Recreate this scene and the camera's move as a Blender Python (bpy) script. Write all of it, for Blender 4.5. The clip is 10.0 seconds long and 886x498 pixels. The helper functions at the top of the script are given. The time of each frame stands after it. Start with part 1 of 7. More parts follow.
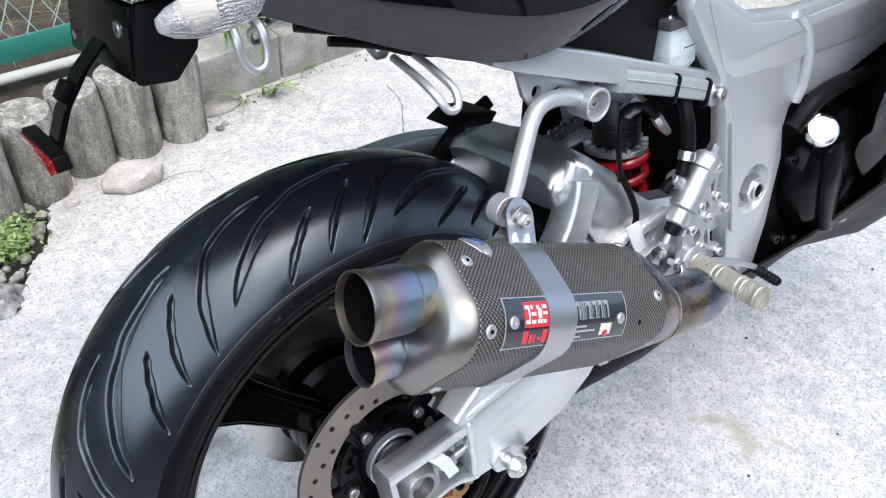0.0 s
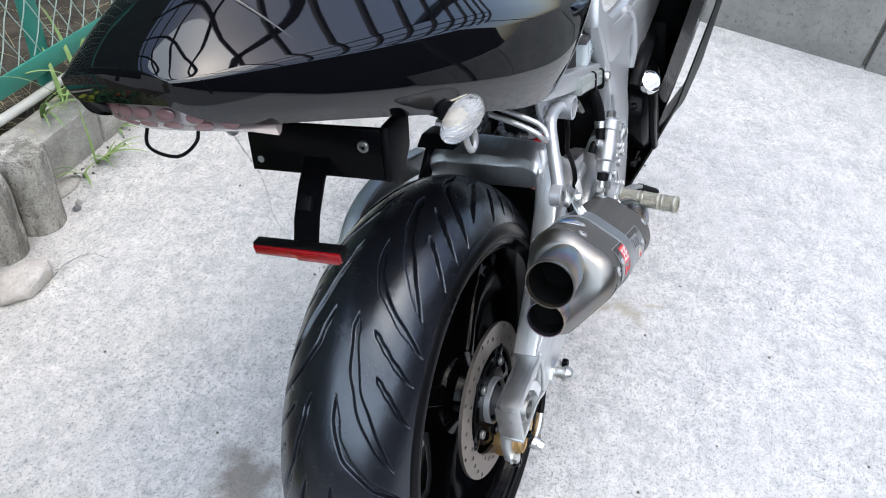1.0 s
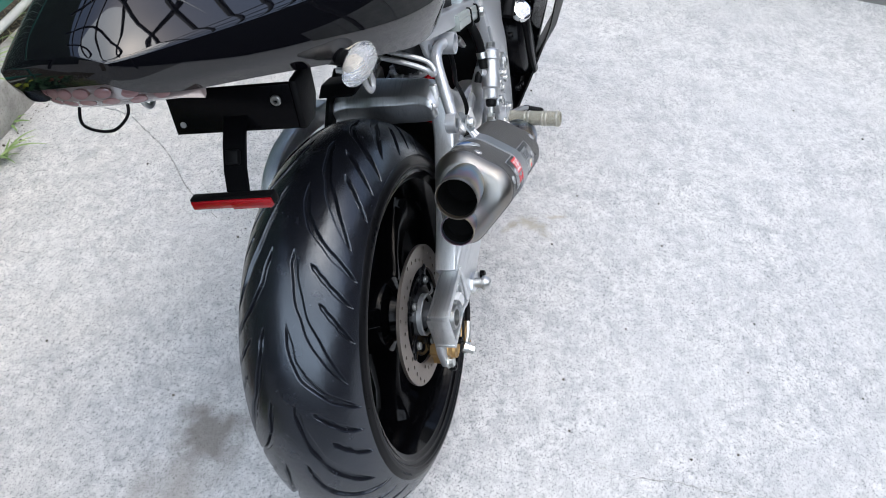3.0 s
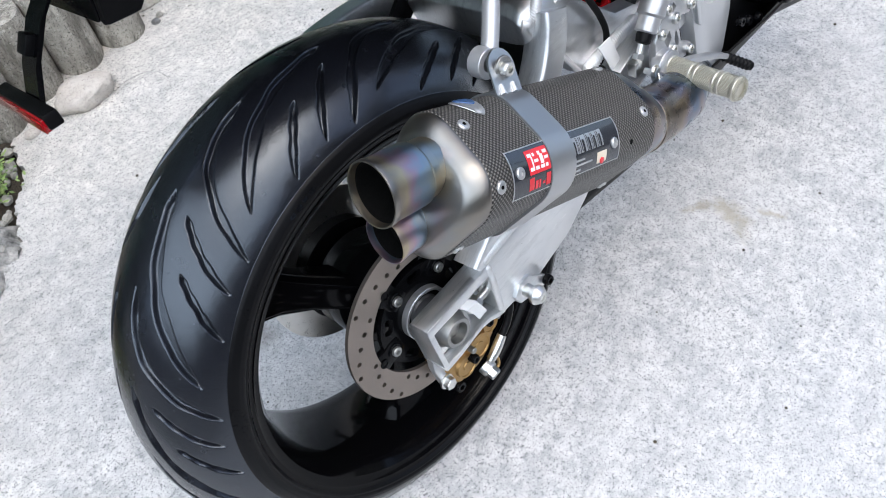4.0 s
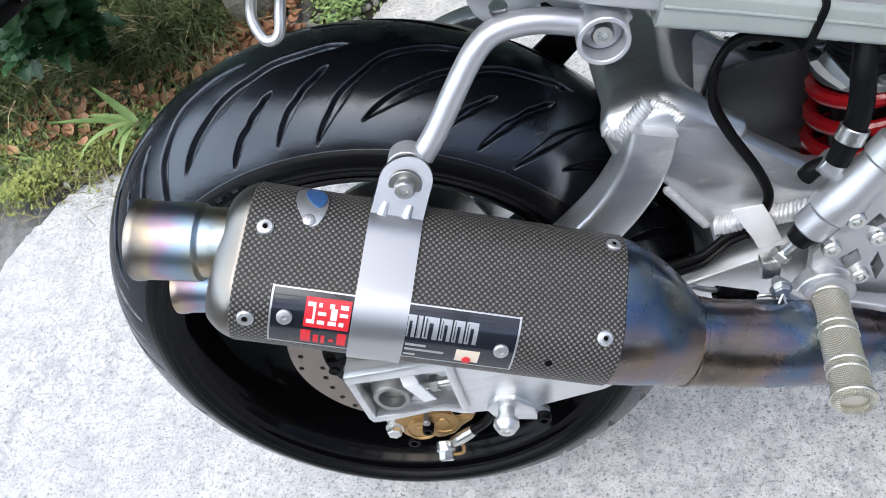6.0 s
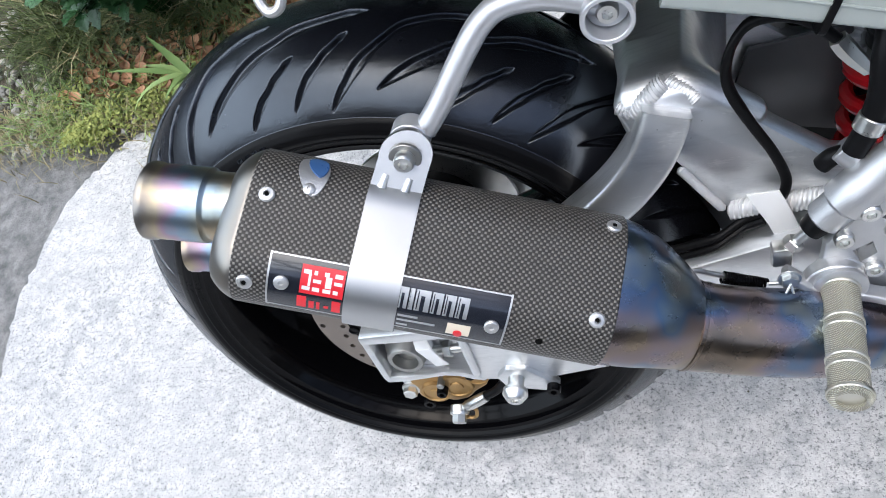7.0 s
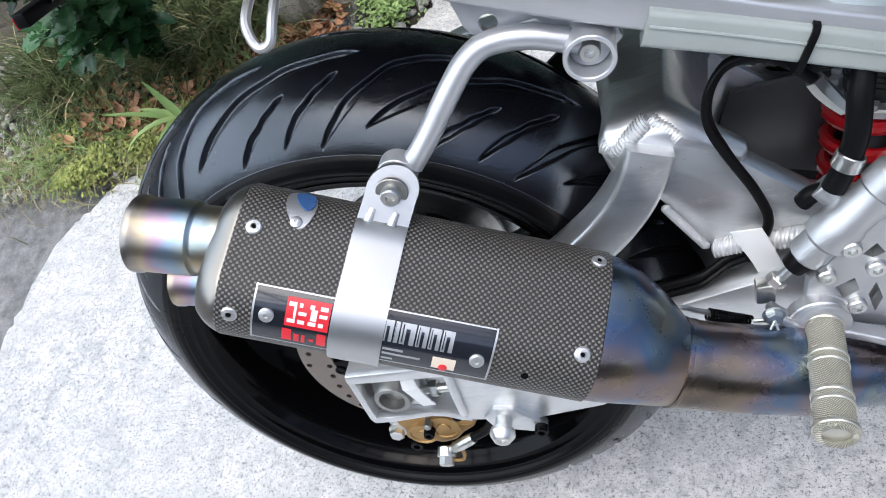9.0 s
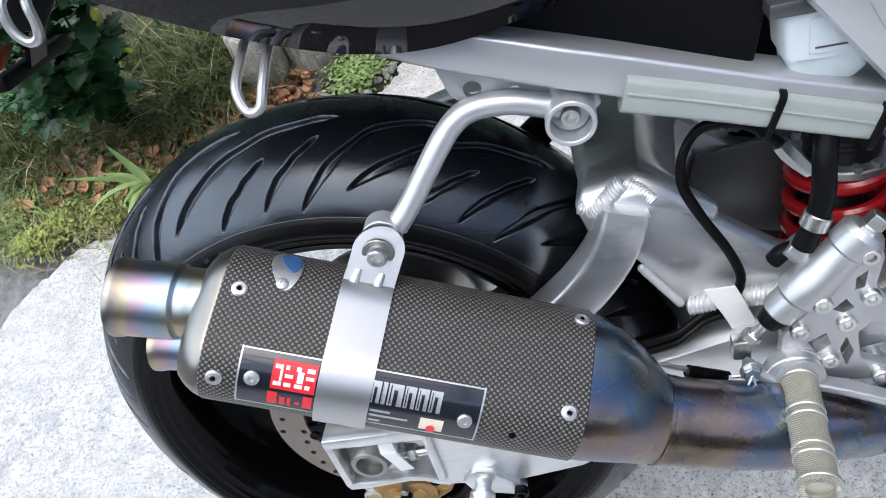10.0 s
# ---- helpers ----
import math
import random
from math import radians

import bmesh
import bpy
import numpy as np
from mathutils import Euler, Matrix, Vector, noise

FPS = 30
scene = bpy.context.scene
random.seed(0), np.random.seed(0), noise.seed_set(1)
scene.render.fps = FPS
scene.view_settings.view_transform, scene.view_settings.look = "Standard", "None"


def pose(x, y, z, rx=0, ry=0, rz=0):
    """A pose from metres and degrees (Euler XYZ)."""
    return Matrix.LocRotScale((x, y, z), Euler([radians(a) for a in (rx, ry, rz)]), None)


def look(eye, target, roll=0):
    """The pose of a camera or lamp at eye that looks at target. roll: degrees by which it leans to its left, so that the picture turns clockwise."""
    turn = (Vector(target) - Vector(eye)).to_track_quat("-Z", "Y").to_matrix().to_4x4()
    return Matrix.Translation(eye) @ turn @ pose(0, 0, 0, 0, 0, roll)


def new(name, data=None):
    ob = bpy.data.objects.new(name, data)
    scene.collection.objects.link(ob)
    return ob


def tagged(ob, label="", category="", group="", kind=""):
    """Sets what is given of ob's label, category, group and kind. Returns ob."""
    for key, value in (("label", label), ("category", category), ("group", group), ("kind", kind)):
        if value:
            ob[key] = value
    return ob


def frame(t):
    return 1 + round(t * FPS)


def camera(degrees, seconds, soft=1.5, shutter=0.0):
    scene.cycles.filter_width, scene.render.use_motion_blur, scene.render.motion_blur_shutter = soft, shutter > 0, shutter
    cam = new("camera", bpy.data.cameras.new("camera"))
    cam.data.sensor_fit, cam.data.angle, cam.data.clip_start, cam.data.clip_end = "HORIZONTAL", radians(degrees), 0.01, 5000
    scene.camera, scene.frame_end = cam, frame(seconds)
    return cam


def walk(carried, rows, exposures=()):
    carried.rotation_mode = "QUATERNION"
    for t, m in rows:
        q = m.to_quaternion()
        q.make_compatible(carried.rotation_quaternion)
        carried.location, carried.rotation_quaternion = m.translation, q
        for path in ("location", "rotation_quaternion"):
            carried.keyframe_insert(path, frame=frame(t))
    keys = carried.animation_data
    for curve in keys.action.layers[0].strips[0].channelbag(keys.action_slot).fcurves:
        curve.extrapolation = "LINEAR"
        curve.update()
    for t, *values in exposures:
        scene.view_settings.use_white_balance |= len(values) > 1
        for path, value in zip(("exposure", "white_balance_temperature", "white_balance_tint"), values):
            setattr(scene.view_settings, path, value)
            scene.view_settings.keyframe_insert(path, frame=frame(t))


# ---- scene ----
cam = camera(60.9, 10.0, soft=1.0)
PATH = [
    (0, (-0.289, -0.361, 1.05), (0.749, 0.672, -0.312), 6.8),
    (0.5, (-0.469, -0.244, 1.08), (0.808, 0.483, -0.277), 7.8),
    (1, (-0.666, -0.108, 1.199), (0.77, 0.282, -0.137), 8.6),
    (1.5, (-0.914, 0.014, 1.305), (0.583, 0.129, -0.015), 9.5),
    (2, (-1.014, 0.078, 1.352), (0.494, 0.067, 0.038), 10.0),
    (2.5, (-0.981, 0.076, 1.338), (0.509, 0.067, 0.004), 8.9),
    (3, (-0.77, -0.128, 1.255), (0.642, 0.011, -0.154), 6.2),
    (3.2, (-0.671, -0.236, 1.24), (0.679, 0.015, -0.214), 4.8),
    (4.3, (-0.182, -0.388, 1.055), (0.512, 0.495, -0.6), -1.0),
    (4.5, (-0.106, -0.436, 1.054), (0.534, 0.631, -0.511), 1.6),
    (5, (0.016, -0.443, 1.004), (0.215, 0.765, -0.578), -3.6),
    (5.5, (0.134, -0.375, 0.999), (-0.001, 0.751, -0.648), -16.8),
    (5.7, (0.17, -0.363, 1.01), (-0.069, 0.734, -0.645), -21.4),
    (6.8, (0.254, -0.336, 1.024), (-0.264, 0.612, -0.659), -32.6),
    (7, (0.255, -0.345, 1.018), (-0.282, 0.603, -0.659), -32.7),
    (7.5, (0.259, -0.35, 1.018), (-0.299, 0.615, -0.643), -32.3),
    (8, (0.261, -0.353, 1.017), (-0.289, 0.646, -0.625), -31.3),
    (8.5, (0.262, -0.352, 1.016), (-0.27, 0.675, -0.615), -30.3),
    (9, (0.258, -0.355, 1.014), (-0.241, 0.706, -0.606), -28.8),
    (9.5, (0.249, -0.358, 1.015), (-0.195, 0.756, -0.585), -26.4),
    (10, (0.241, -0.36, 1.022), (-0.126, 0.84, -0.535), -22.8),
]
# the clip's camera opens up a little at both ends and closes over the pale slab
EXPOSURES = [(0, 1.62), (0.5, 1.50), (1, 1.36), (1.5, 1.25), (2, 1.20), (3, 1.20), (3.2, 1.22), (4.3, 1.38), (5, 1.40), (7, 1.36), (10, 1.38)]
walk(cam, [(t, look(eye, target, roll)) for t, eye, target, roll in PATH], EXPOSURES)

# ---- sky and sun: bright thin overcast, sun high on the bike's right ----
world = bpy.data.worlds.new("sky")
scene.world = world
world.use_nodes = True
wn = world.node_tree
sky = wn.nodes.new("ShaderNodeTexSky")
sky.sky_type = "NISHITA"
sky.sun_disc = False
sky.sun_elevation, sky.sun_rotation = radians(76), radians(180)
sky.air_density, sky.dust_density, sky.ozone_density = 1.0, 3.0, 1.1
background = next(n for n in wn.nodes if n.type == "BACKGROUND")
background.inputs["Strength"].default_value = 0.13
wn.links.new(sky.outputs["Color"], background.inputs["Color"])
sun_data = bpy.data.lights.new("sun", "SUN")
sun_data.energy, sun_data.angle, sun_data.color = 1.75, radians(95), (0.90, 0.975, 1.0)
sun = new("sun", sun_data)
sun.matrix_world = look((-3.4, -1.2, 6.0), (0, 0, 0))


# ---- materials ----
class Nodes:
    """A small wrapper that writes node materials in few lines."""

    def __init__(self, name):
        self.mat = bpy.data.materials.new(name)
        self.mat.use_nodes = True
        self.tree = self.mat.node_tree
        self.bsdf = next(n for n in self.tree.nodes if n.type == "BSDF_PRINCIPLED")
        self.place = self.add("ShaderNodeTexCoord").outputs["Object"]

    def add(self, kind):
        return self.tree.nodes.new(kind)

    def put(self, socket, value):
        if hasattr(value, "links"):
            self.tree.links.new(value, socket)
        else:
            if hasattr(value, "__len__") and len(value) == 3 and socket.type == "RGBA":
                value = (*value, 1)
            socket.default_value = value

    def set(self, **values):
        for key, value in values.items():
            self.put(self.bsdf.inputs[key.replace("_", " ")], value)
        return self

    def noise(self, scale, detail=4, rough=0.55, at=None, out=0):
        node = self.add("ShaderNodeTexNoise")
        node.inputs["Scale"].default_value, node.inputs["Detail"].default_value, node.inputs["Roughness"].default_value = scale, detail, rough
        self.put(node.inputs["Vector"], at or self.place)
        return node.outputs[out]

    def voronoi(self, scale, feature="F1", at=None):
        node = self.add("ShaderNodeTexVoronoi")
        node.feature = feature
        node.inputs["Scale"].default_value = scale
        self.put(node.inputs["Vector"], at or self.place)
        return node.outputs["Distance"]

    def ramp(self, fac, *stops):
        node = self.add("ShaderNodeValToRGB")
        while len(node.color_ramp.elements) < len(stops):
            node.color_ramp.elements.new(0.5)
        for e, (at, colour) in zip(node.color_ramp.elements, stops):
            e.position, e.color = at, (*colour, 1) if hasattr(colour, "__len__") else (colour, colour, colour, 1)
        self.put(node.inputs["Fac"], fac)
        return node.outputs["Color"]

    def mix(self, fac, a, b, blend="MIX"):
        node = self.add("ShaderNodeMix")
        node.data_type, node.blend_type = "RGBA", blend
        self.put(node.inputs["Factor"], fac), self.put(node.inputs[6], a), self.put(node.inputs[7], b)
        return node.outputs[2]

    def math(self, op, a, b=0.0, c=0.0):
        node = self.add("ShaderNodeMath")
        node.operation = op
        self.put(node.inputs[0], a), self.put(node.inputs[1], b)
        if op in ("MULTIPLY_ADD", "SMOOTH_MIN"):
            self.put(node.inputs[2], c)
        return node.outputs[0]

    def stretch(self, x, y, z, at=None):
        node = self.add("ShaderNodeMapping")
        node.inputs["Scale"].default_value = (x, y, z)
        self.put(node.inputs["Vector"], at or self.place)
        return node.outputs[0]

    def turned(self, rx, ry, rz, move=(0, 0, 0), at=None):
        node = self.add("ShaderNodeMapping")
        node.inputs["Rotation"].default_value, node.inputs["Location"].default_value = [radians(a) for a in (rx, ry, rz)], move
        self.put(node.inputs["Vector"], at or self.place)
        return node.outputs[0]

    def bump(self, height, distance=0.001, strength=0.5, over=None):
        node = self.add("ShaderNodeBump")
        node.inputs["Strength"].default_value, node.inputs["Distance"].default_value = strength, distance
        self.put(node.inputs["Height"], height)
        if over:
            self.put(node.inputs["Normal"], over)
        self.put(self.bsdf.inputs["Normal"], node.outputs[0])
        return node.outputs[0]


def plain(name, colour, rough, metal=0.0, vary=0.12, scale=60, bumpy=0.0003, coat=0.0, grain=None):
    """Paint, plastic or metal with cloudy wear and a fine grain."""
    n = Nodes(name)
    cloud = n.noise(scale * 0.25, 5)
    fine = n.noise(scale * 6, 3, at=n.stretch(*grain) if grain else None)
    low = tuple(max(c * (1 - vary), 0) for c in colour)
    high = tuple(min(c * (1 + vary), 1) for c in colour)
    n.set(Base_Color=n.mix(cloud, low, high), Metallic=metal, Specular_IOR_Level=0.10 if max(colour) < 0.012 and not coat else 0.5, Coat_Weight=coat, Coat_Roughness=0.04)
    n.set(Roughness=n.math("ADD", n.math("MULTIPLY", n.math("SUBTRACT", n.math("ADD", cloud, fine), 1.0), 0.35 * rough), rough))
    if bumpy:
        n.bump(fine, bumpy, 0.4)
    return n.mat


def make_brushed():
    """Brushed swingarm aluminium: long streaks, dull clouds, short bright scuffs."""
    n = Nodes("brushed_aluminium")
    cloud, streak = n.noise(14, 5, 0.6), n.noise(260, 4, 0.7, at=n.stretch(0.06, 1, 0.25))
    scuff = n.ramp(n.noise(170, 3, 0.7, at=n.stretch(0.25, 1, 0.9)), (0.62, 0.0), (0.70, 1.0))
    tone = n.mix(cloud, (0.62, 0.635, 0.645), (0.84, 0.845, 0.85))
    tone = n.mix(n.ramp(streak, (0.3, 0.5), (0.5, 0.0)), tone, (0.50, 0.51, 0.52))
    tone = n.mix(n.ramp(n.voronoi(70), (0.02, 0.7), (0.05, 0.0)), tone, (0.20, 0.20, 0.20))
    n.set(Base_Color=n.mix(n.math("MULTIPLY", scuff, 0.5), tone, (0.92, 0.92, 0.92)), Metallic=1.0)
    n.set(Roughness=n.math("MULTIPLY_ADD", streak, 0.22, n.math("MULTIPLY_ADD", cloud, 0.16, 0.22)))
    n.bump(streak, 0.0004, 0.35)
    return n.mat


ALUMINIUM = make_brushed()
CAST = plain("cast_aluminium", (0.50, 0.505, 0.515), 0.42, 0.85, 0.12, 120, 0.0004)
FRAME_SILVER = plain("silver_frame_paint", (0.50, 0.51, 0.525), 0.38, 0.55, 0.05, 30, 0.0002, coat=0.3)
TUBE_SILVER = plain("silver_tube_paint", (0.50, 0.51, 0.53), 0.36, 0.6, 0.06, 50, 0.0002)
STEEL = plain("zinc_plated_steel", (0.62, 0.62, 0.60), 0.3, 1.0, 0.15, 200, 0.0002)
CHROME = plain("polished_steel", (0.82, 0.82, 0.83), 0.14, 1.0, 0.05, 60, 0.0001)
DISC_STEEL = plain("brake_disc_steel", (0.25, 0.215, 0.19), 0.42, 0.9, 0.2, 50, 0.0002, grain=(1, 0.2, 1))
BLACK_GLOSS = plain("black_gloss_paint", (0.003, 0.003, 0.004), 0.06, 0.0, 0.1, 12, 0.0, coat=0.8)
BLACK_PAINT = plain("black_painted_metal", (0.0025, 0.0025, 0.003), 0.20, 0.0, 0.3, 60, 0.0002)
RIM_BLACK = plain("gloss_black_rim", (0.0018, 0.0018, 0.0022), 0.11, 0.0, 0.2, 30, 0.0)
BLACK_PLASTIC = plain("black_plastic", (0.0035, 0.0035, 0.004), 0.45, 0.0, 0.3, 120, 0.0004)
RUBBER_HOSE = plain("black_hose_rubber", (0.005, 0.005, 0.0055), 0.36, 0.0, 0.3, 120, 0.0003)
# fills bores and holes; the shade inside them is put into this near-black
INNER_BLACK = plain("recess_black", (0.002, 0.002, 0.002), 0.9, 0.0, 0.4, 90, 0.0004)
RED_SPRING = plain("red_spring_paint", (0.52, 0.012, 0.018), 0.25, 0.0, 0.1, 50, 0.0001, coat=0.6)
PEG_RING = plain("satin_champagne_aluminium", (0.58, 0.56, 0.49), 0.32, 0.9, 0.08, 120, 0.0001)
GOLD = plain("gold_anodised_metal", (0.40, 0.255, 0.11), 0.45, 0.9, 0.15, 120, 0.0003)
WHITE_TANK = plain("translucent_white_plastic", (0.58, 0.64, 0.66), 0.4, 0.0, 0.05, 60, 0.0002)
PLATE_BLACK = plain("black_enamel", (0.012, 0.014, 0.02), 0.18, 0.0, 0.2, 60, 0.0, coat=0.5)
PLATE_WHITE = plain("white_enamel", (0.70, 0.70, 0.70), 0.35, 0.0, 0.04, 60, 0.0)
PLATE_RED = plain("red_enamel", (0.62, 0.02, 0.03), 0.35, 0.0, 0.06, 60, 0.0)
PLATE_CREAM = plain("cream_enamel", (0.68, 0.60, 0.48), 0.4, 0.0, 0.06, 60, 0.0)
PLATE_BLUE = plain("blue_enamel", (0.035, 0.09, 0.22), 0.3, 0.0, 0.2, 60, 0.0)
LAMP_CELL = plain("dull_red_lamp_cell", (0.22, 0.125, 0.125), 0.12, 0.0, 0.25, 120, 0.0, coat=0.5)
RED_LENS = plain("red_lens_plastic", (0.25, 0.004, 0.008), 0.15, 0.0, 0.3, 300, 0.0, coat=0.6)
SHOCK_BLACK = plain("black_anodised_shock", (0.012, 0.012, 0.013), 0.35, 0.3, 0.2, 60, 0.0002)
BOLT_GREY = plain("dull_bolt_steel", (0.30, 0.30, 0.29), 0.4, 0.9, 0.2, 200, 0.0002)
# also on the swingarm's inner wall, where the dark grey stands for shade
DARK_METAL = plain("dark_grey_metal", (0.10, 0.10, 0.105), 0.4, 0.6, 0.15, 60, 0.0002)
GUARD_TAPE = plain("clear_protector_plastic", (0.30, 0.33, 0.312), 0.30, 0.0, 0.2, 40, 0.0002, coat=0.4)


def make_weld():
    n = Nodes("weld_bead_aluminium")
    n.set(Base_Color=n.mix(n.noise(90, 3), (0.60, 0.60, 0.60), (0.80, 0.80, 0.80)), Metallic=0.7, Roughness=0.5)
    n.bump(n.noise(300, 3), 0.0003, 0.3)
    return n.mat


def make_lens():
    n = Nodes("clear_lens_plastic")
    n.set(Base_Color=(0.88, 0.88, 0.88), Roughness=0.06, Transmission_Weight=0.82, IOR=1.42)
    ribs = n.add("ShaderNodeTexWave")
    ribs.wave_type, ribs.bands_direction = "BANDS", "Z"
    ribs.inputs["Scale"].default_value, ribs.inputs["Distortion"].default_value = 130, 6
    n.put(ribs.inputs["Vector"], n.place)
    n.bump(ribs.outputs["Fac"], 0.0008, 0.5)
    return n.mat


def make_titanium(name, start, end, strong):
    """Heat-tinted titanium: straw, violet and blue bands along the pipe, broken up by noise."""
    n = Nodes(name)
    at = n.turned(0, -24.6, 0)
    sep = n.add("ShaderNodeSeparateXYZ")
    n.put(sep.inputs[0], at)
    along = n.math("DIVIDE", n.math("SUBTRACT", sep.outputs[0], start), end - start)
    along = n.math("ADD", along, n.math("MULTIPLY", n.math("SUBTRACT", n.noise(20, 3), 0.5), 1.15))
    grey, straw, violet, blue = (0.245, 0.230, 0.215), (0.47, 0.39, 0.27), (0.41, 0.29, 0.38), (0.26, 0.36, 0.47)
    hue = n.ramp(along, (0.0, grey), (0.22, straw), (0.36, violet), (0.48, blue), (0.62, (0.33, 0.37, 0.35)), (0.78, straw), (1.0, grey))
    n.set(Base_Color=n.mix(strong, grey, hue), Metallic=1.0, Roughness=n.math("ADD", n.math("MULTIPLY", n.noise(60, 4), 0.16), 0.28))
    n.bump(n.noise(400, 2, at=n.stretch(0.1, 1, 1)), 0.0002, 0.25)
    return n.mat


def make_dark_pipe():
    """Blued, browned header pipe."""
    n = Nodes("blued_titanium_pipe")
    cloud = n.noise(11, 3)
    hue = n.ramp(cloud, (0.25, (0.10, 0.085, 0.075)), (0.38, (0.22, 0.175, 0.135)), (0.46, (0.20, 0.165, 0.18)), (0.52, (0.11, 0.16, 0.24)), (0.58, (0.19, 0.22, 0.23)), (0.68, (0.24, 0.205, 0.165)), (0.85, (0.15, 0.13, 0.115)))
    n.set(Base_Color=hue, Metallic=1.0, Roughness=n.math("ADD", n.math("MULTIPLY", n.noise(50, 4), 0.12), 0.22))
    n.bump(n.noise(300, 2), 0.0002, 0.2)
    return n.mat


def make_carbon():
    """Plain-weave carbon: square cells, warp and weft crowned in turn."""
    n = Nodes("carbon_weave")
    uv_node = n.add("ShaderNodeUVMap")
    uv_node.uv_map = "weave"
    uv = uv_node.outputs[0]
    sep = n.add("ShaderNodeSeparateXYZ")
    n.put(sep.inputs[0], uv)
    cell = 0.0021
    u, v = n.math("DIVIDE", sep.outputs[0], cell), n.math("DIVIDE", sep.outputs[1], cell)
    odd = n.math("MODULO", n.math("ABSOLUTE", n.math("ADD", n.math("FLOOR", u), n.math("FLOOR", v))), 2.0)
    hu = n.math("ABSOLUTE", n.math("SINE", n.math("MULTIPLY", u, math.pi)))
    hv = n.math("ABSOLUTE", n.math("SINE", n.math("MULTIPLY", v, math.pi)))
    crown = n.math("MULTIPLY", n.math("POWER", hu, 0.6), n.math("POWER", hv, 0.6))
    height = n.math("MULTIPLY", crown, n.math("MULTIPLY_ADD", odd, 0.8, 0.2))
    # grey crowns on every other cell put the fibres' sheen into the colour
    tone = n.mix(n.math("MULTIPLY", crown, odd), (0.022, 0.021, 0.020), (0.26, 0.245, 0.225))
    n.set(Base_Color=n.mix(n.noise(9, 3), tone, n.mix(0.5, tone, (0.06, 0.055, 0.05))), Roughness=0.40, Metallic=0.2, Specular_IOR_Level=0.3)
    n.bump(height, 0.0006, 0.8)
    return n.mat


def make_tyre():
    n = Nodes("tyre_rubber")
    dust = n.noise(7, 5)
    fine = n.noise(500, 3)
    n.set(Base_Color=n.mix(dust, (0.0040, 0.0044, 0.0060), (0.0095, 0.0102, 0.0140)), Roughness=n.math("MULTIPLY_ADD", n.noise(28, 5, 0.7), 0.18, 0.16), Specular_IOR_Level=0.82, Specular_Tint=(0.80, 0.89, 1.0))
    n.bump(n.math("ADD", fine, n.math("MULTIPLY", n.noise(60, 4), 2.0)), 0.0003, 0.45)
    return n.mat


def make_knurl():
    n = Nodes("knurled_champagne_aluminium")
    sep = n.add("ShaderNodeSeparateXYZ")
    n.put(sep.inputs[0], n.place)
    turn = n.math("MULTIPLY", n.math("ARCTAN2", n.math("SUBTRACT", sep.outputs[2], 0.117), n.math("SUBTRACT", sep.outputs[0], 0.372)), 44.0)
    along = n.math("MULTIPLY", sep.outputs[1], 3600.0)
    a, b = n.math("SINE", n.math("ADD", turn, along)), n.math("SINE", n.math("SUBTRACT", turn, along))
    height = n.math("MULTIPLY", n.math("ADD", a, 1.0), n.math("ADD", b, 1.0))
    n.set(Base_Color=n.mix(n.math("MULTIPLY", height, 0.25), (0.36, 0.34, 0.27), (0.72, 0.70, 0.60)), Metallic=0.9, Roughness=0.38)
    n.bump(height, 0.0004, 0.7)
    return n.mat


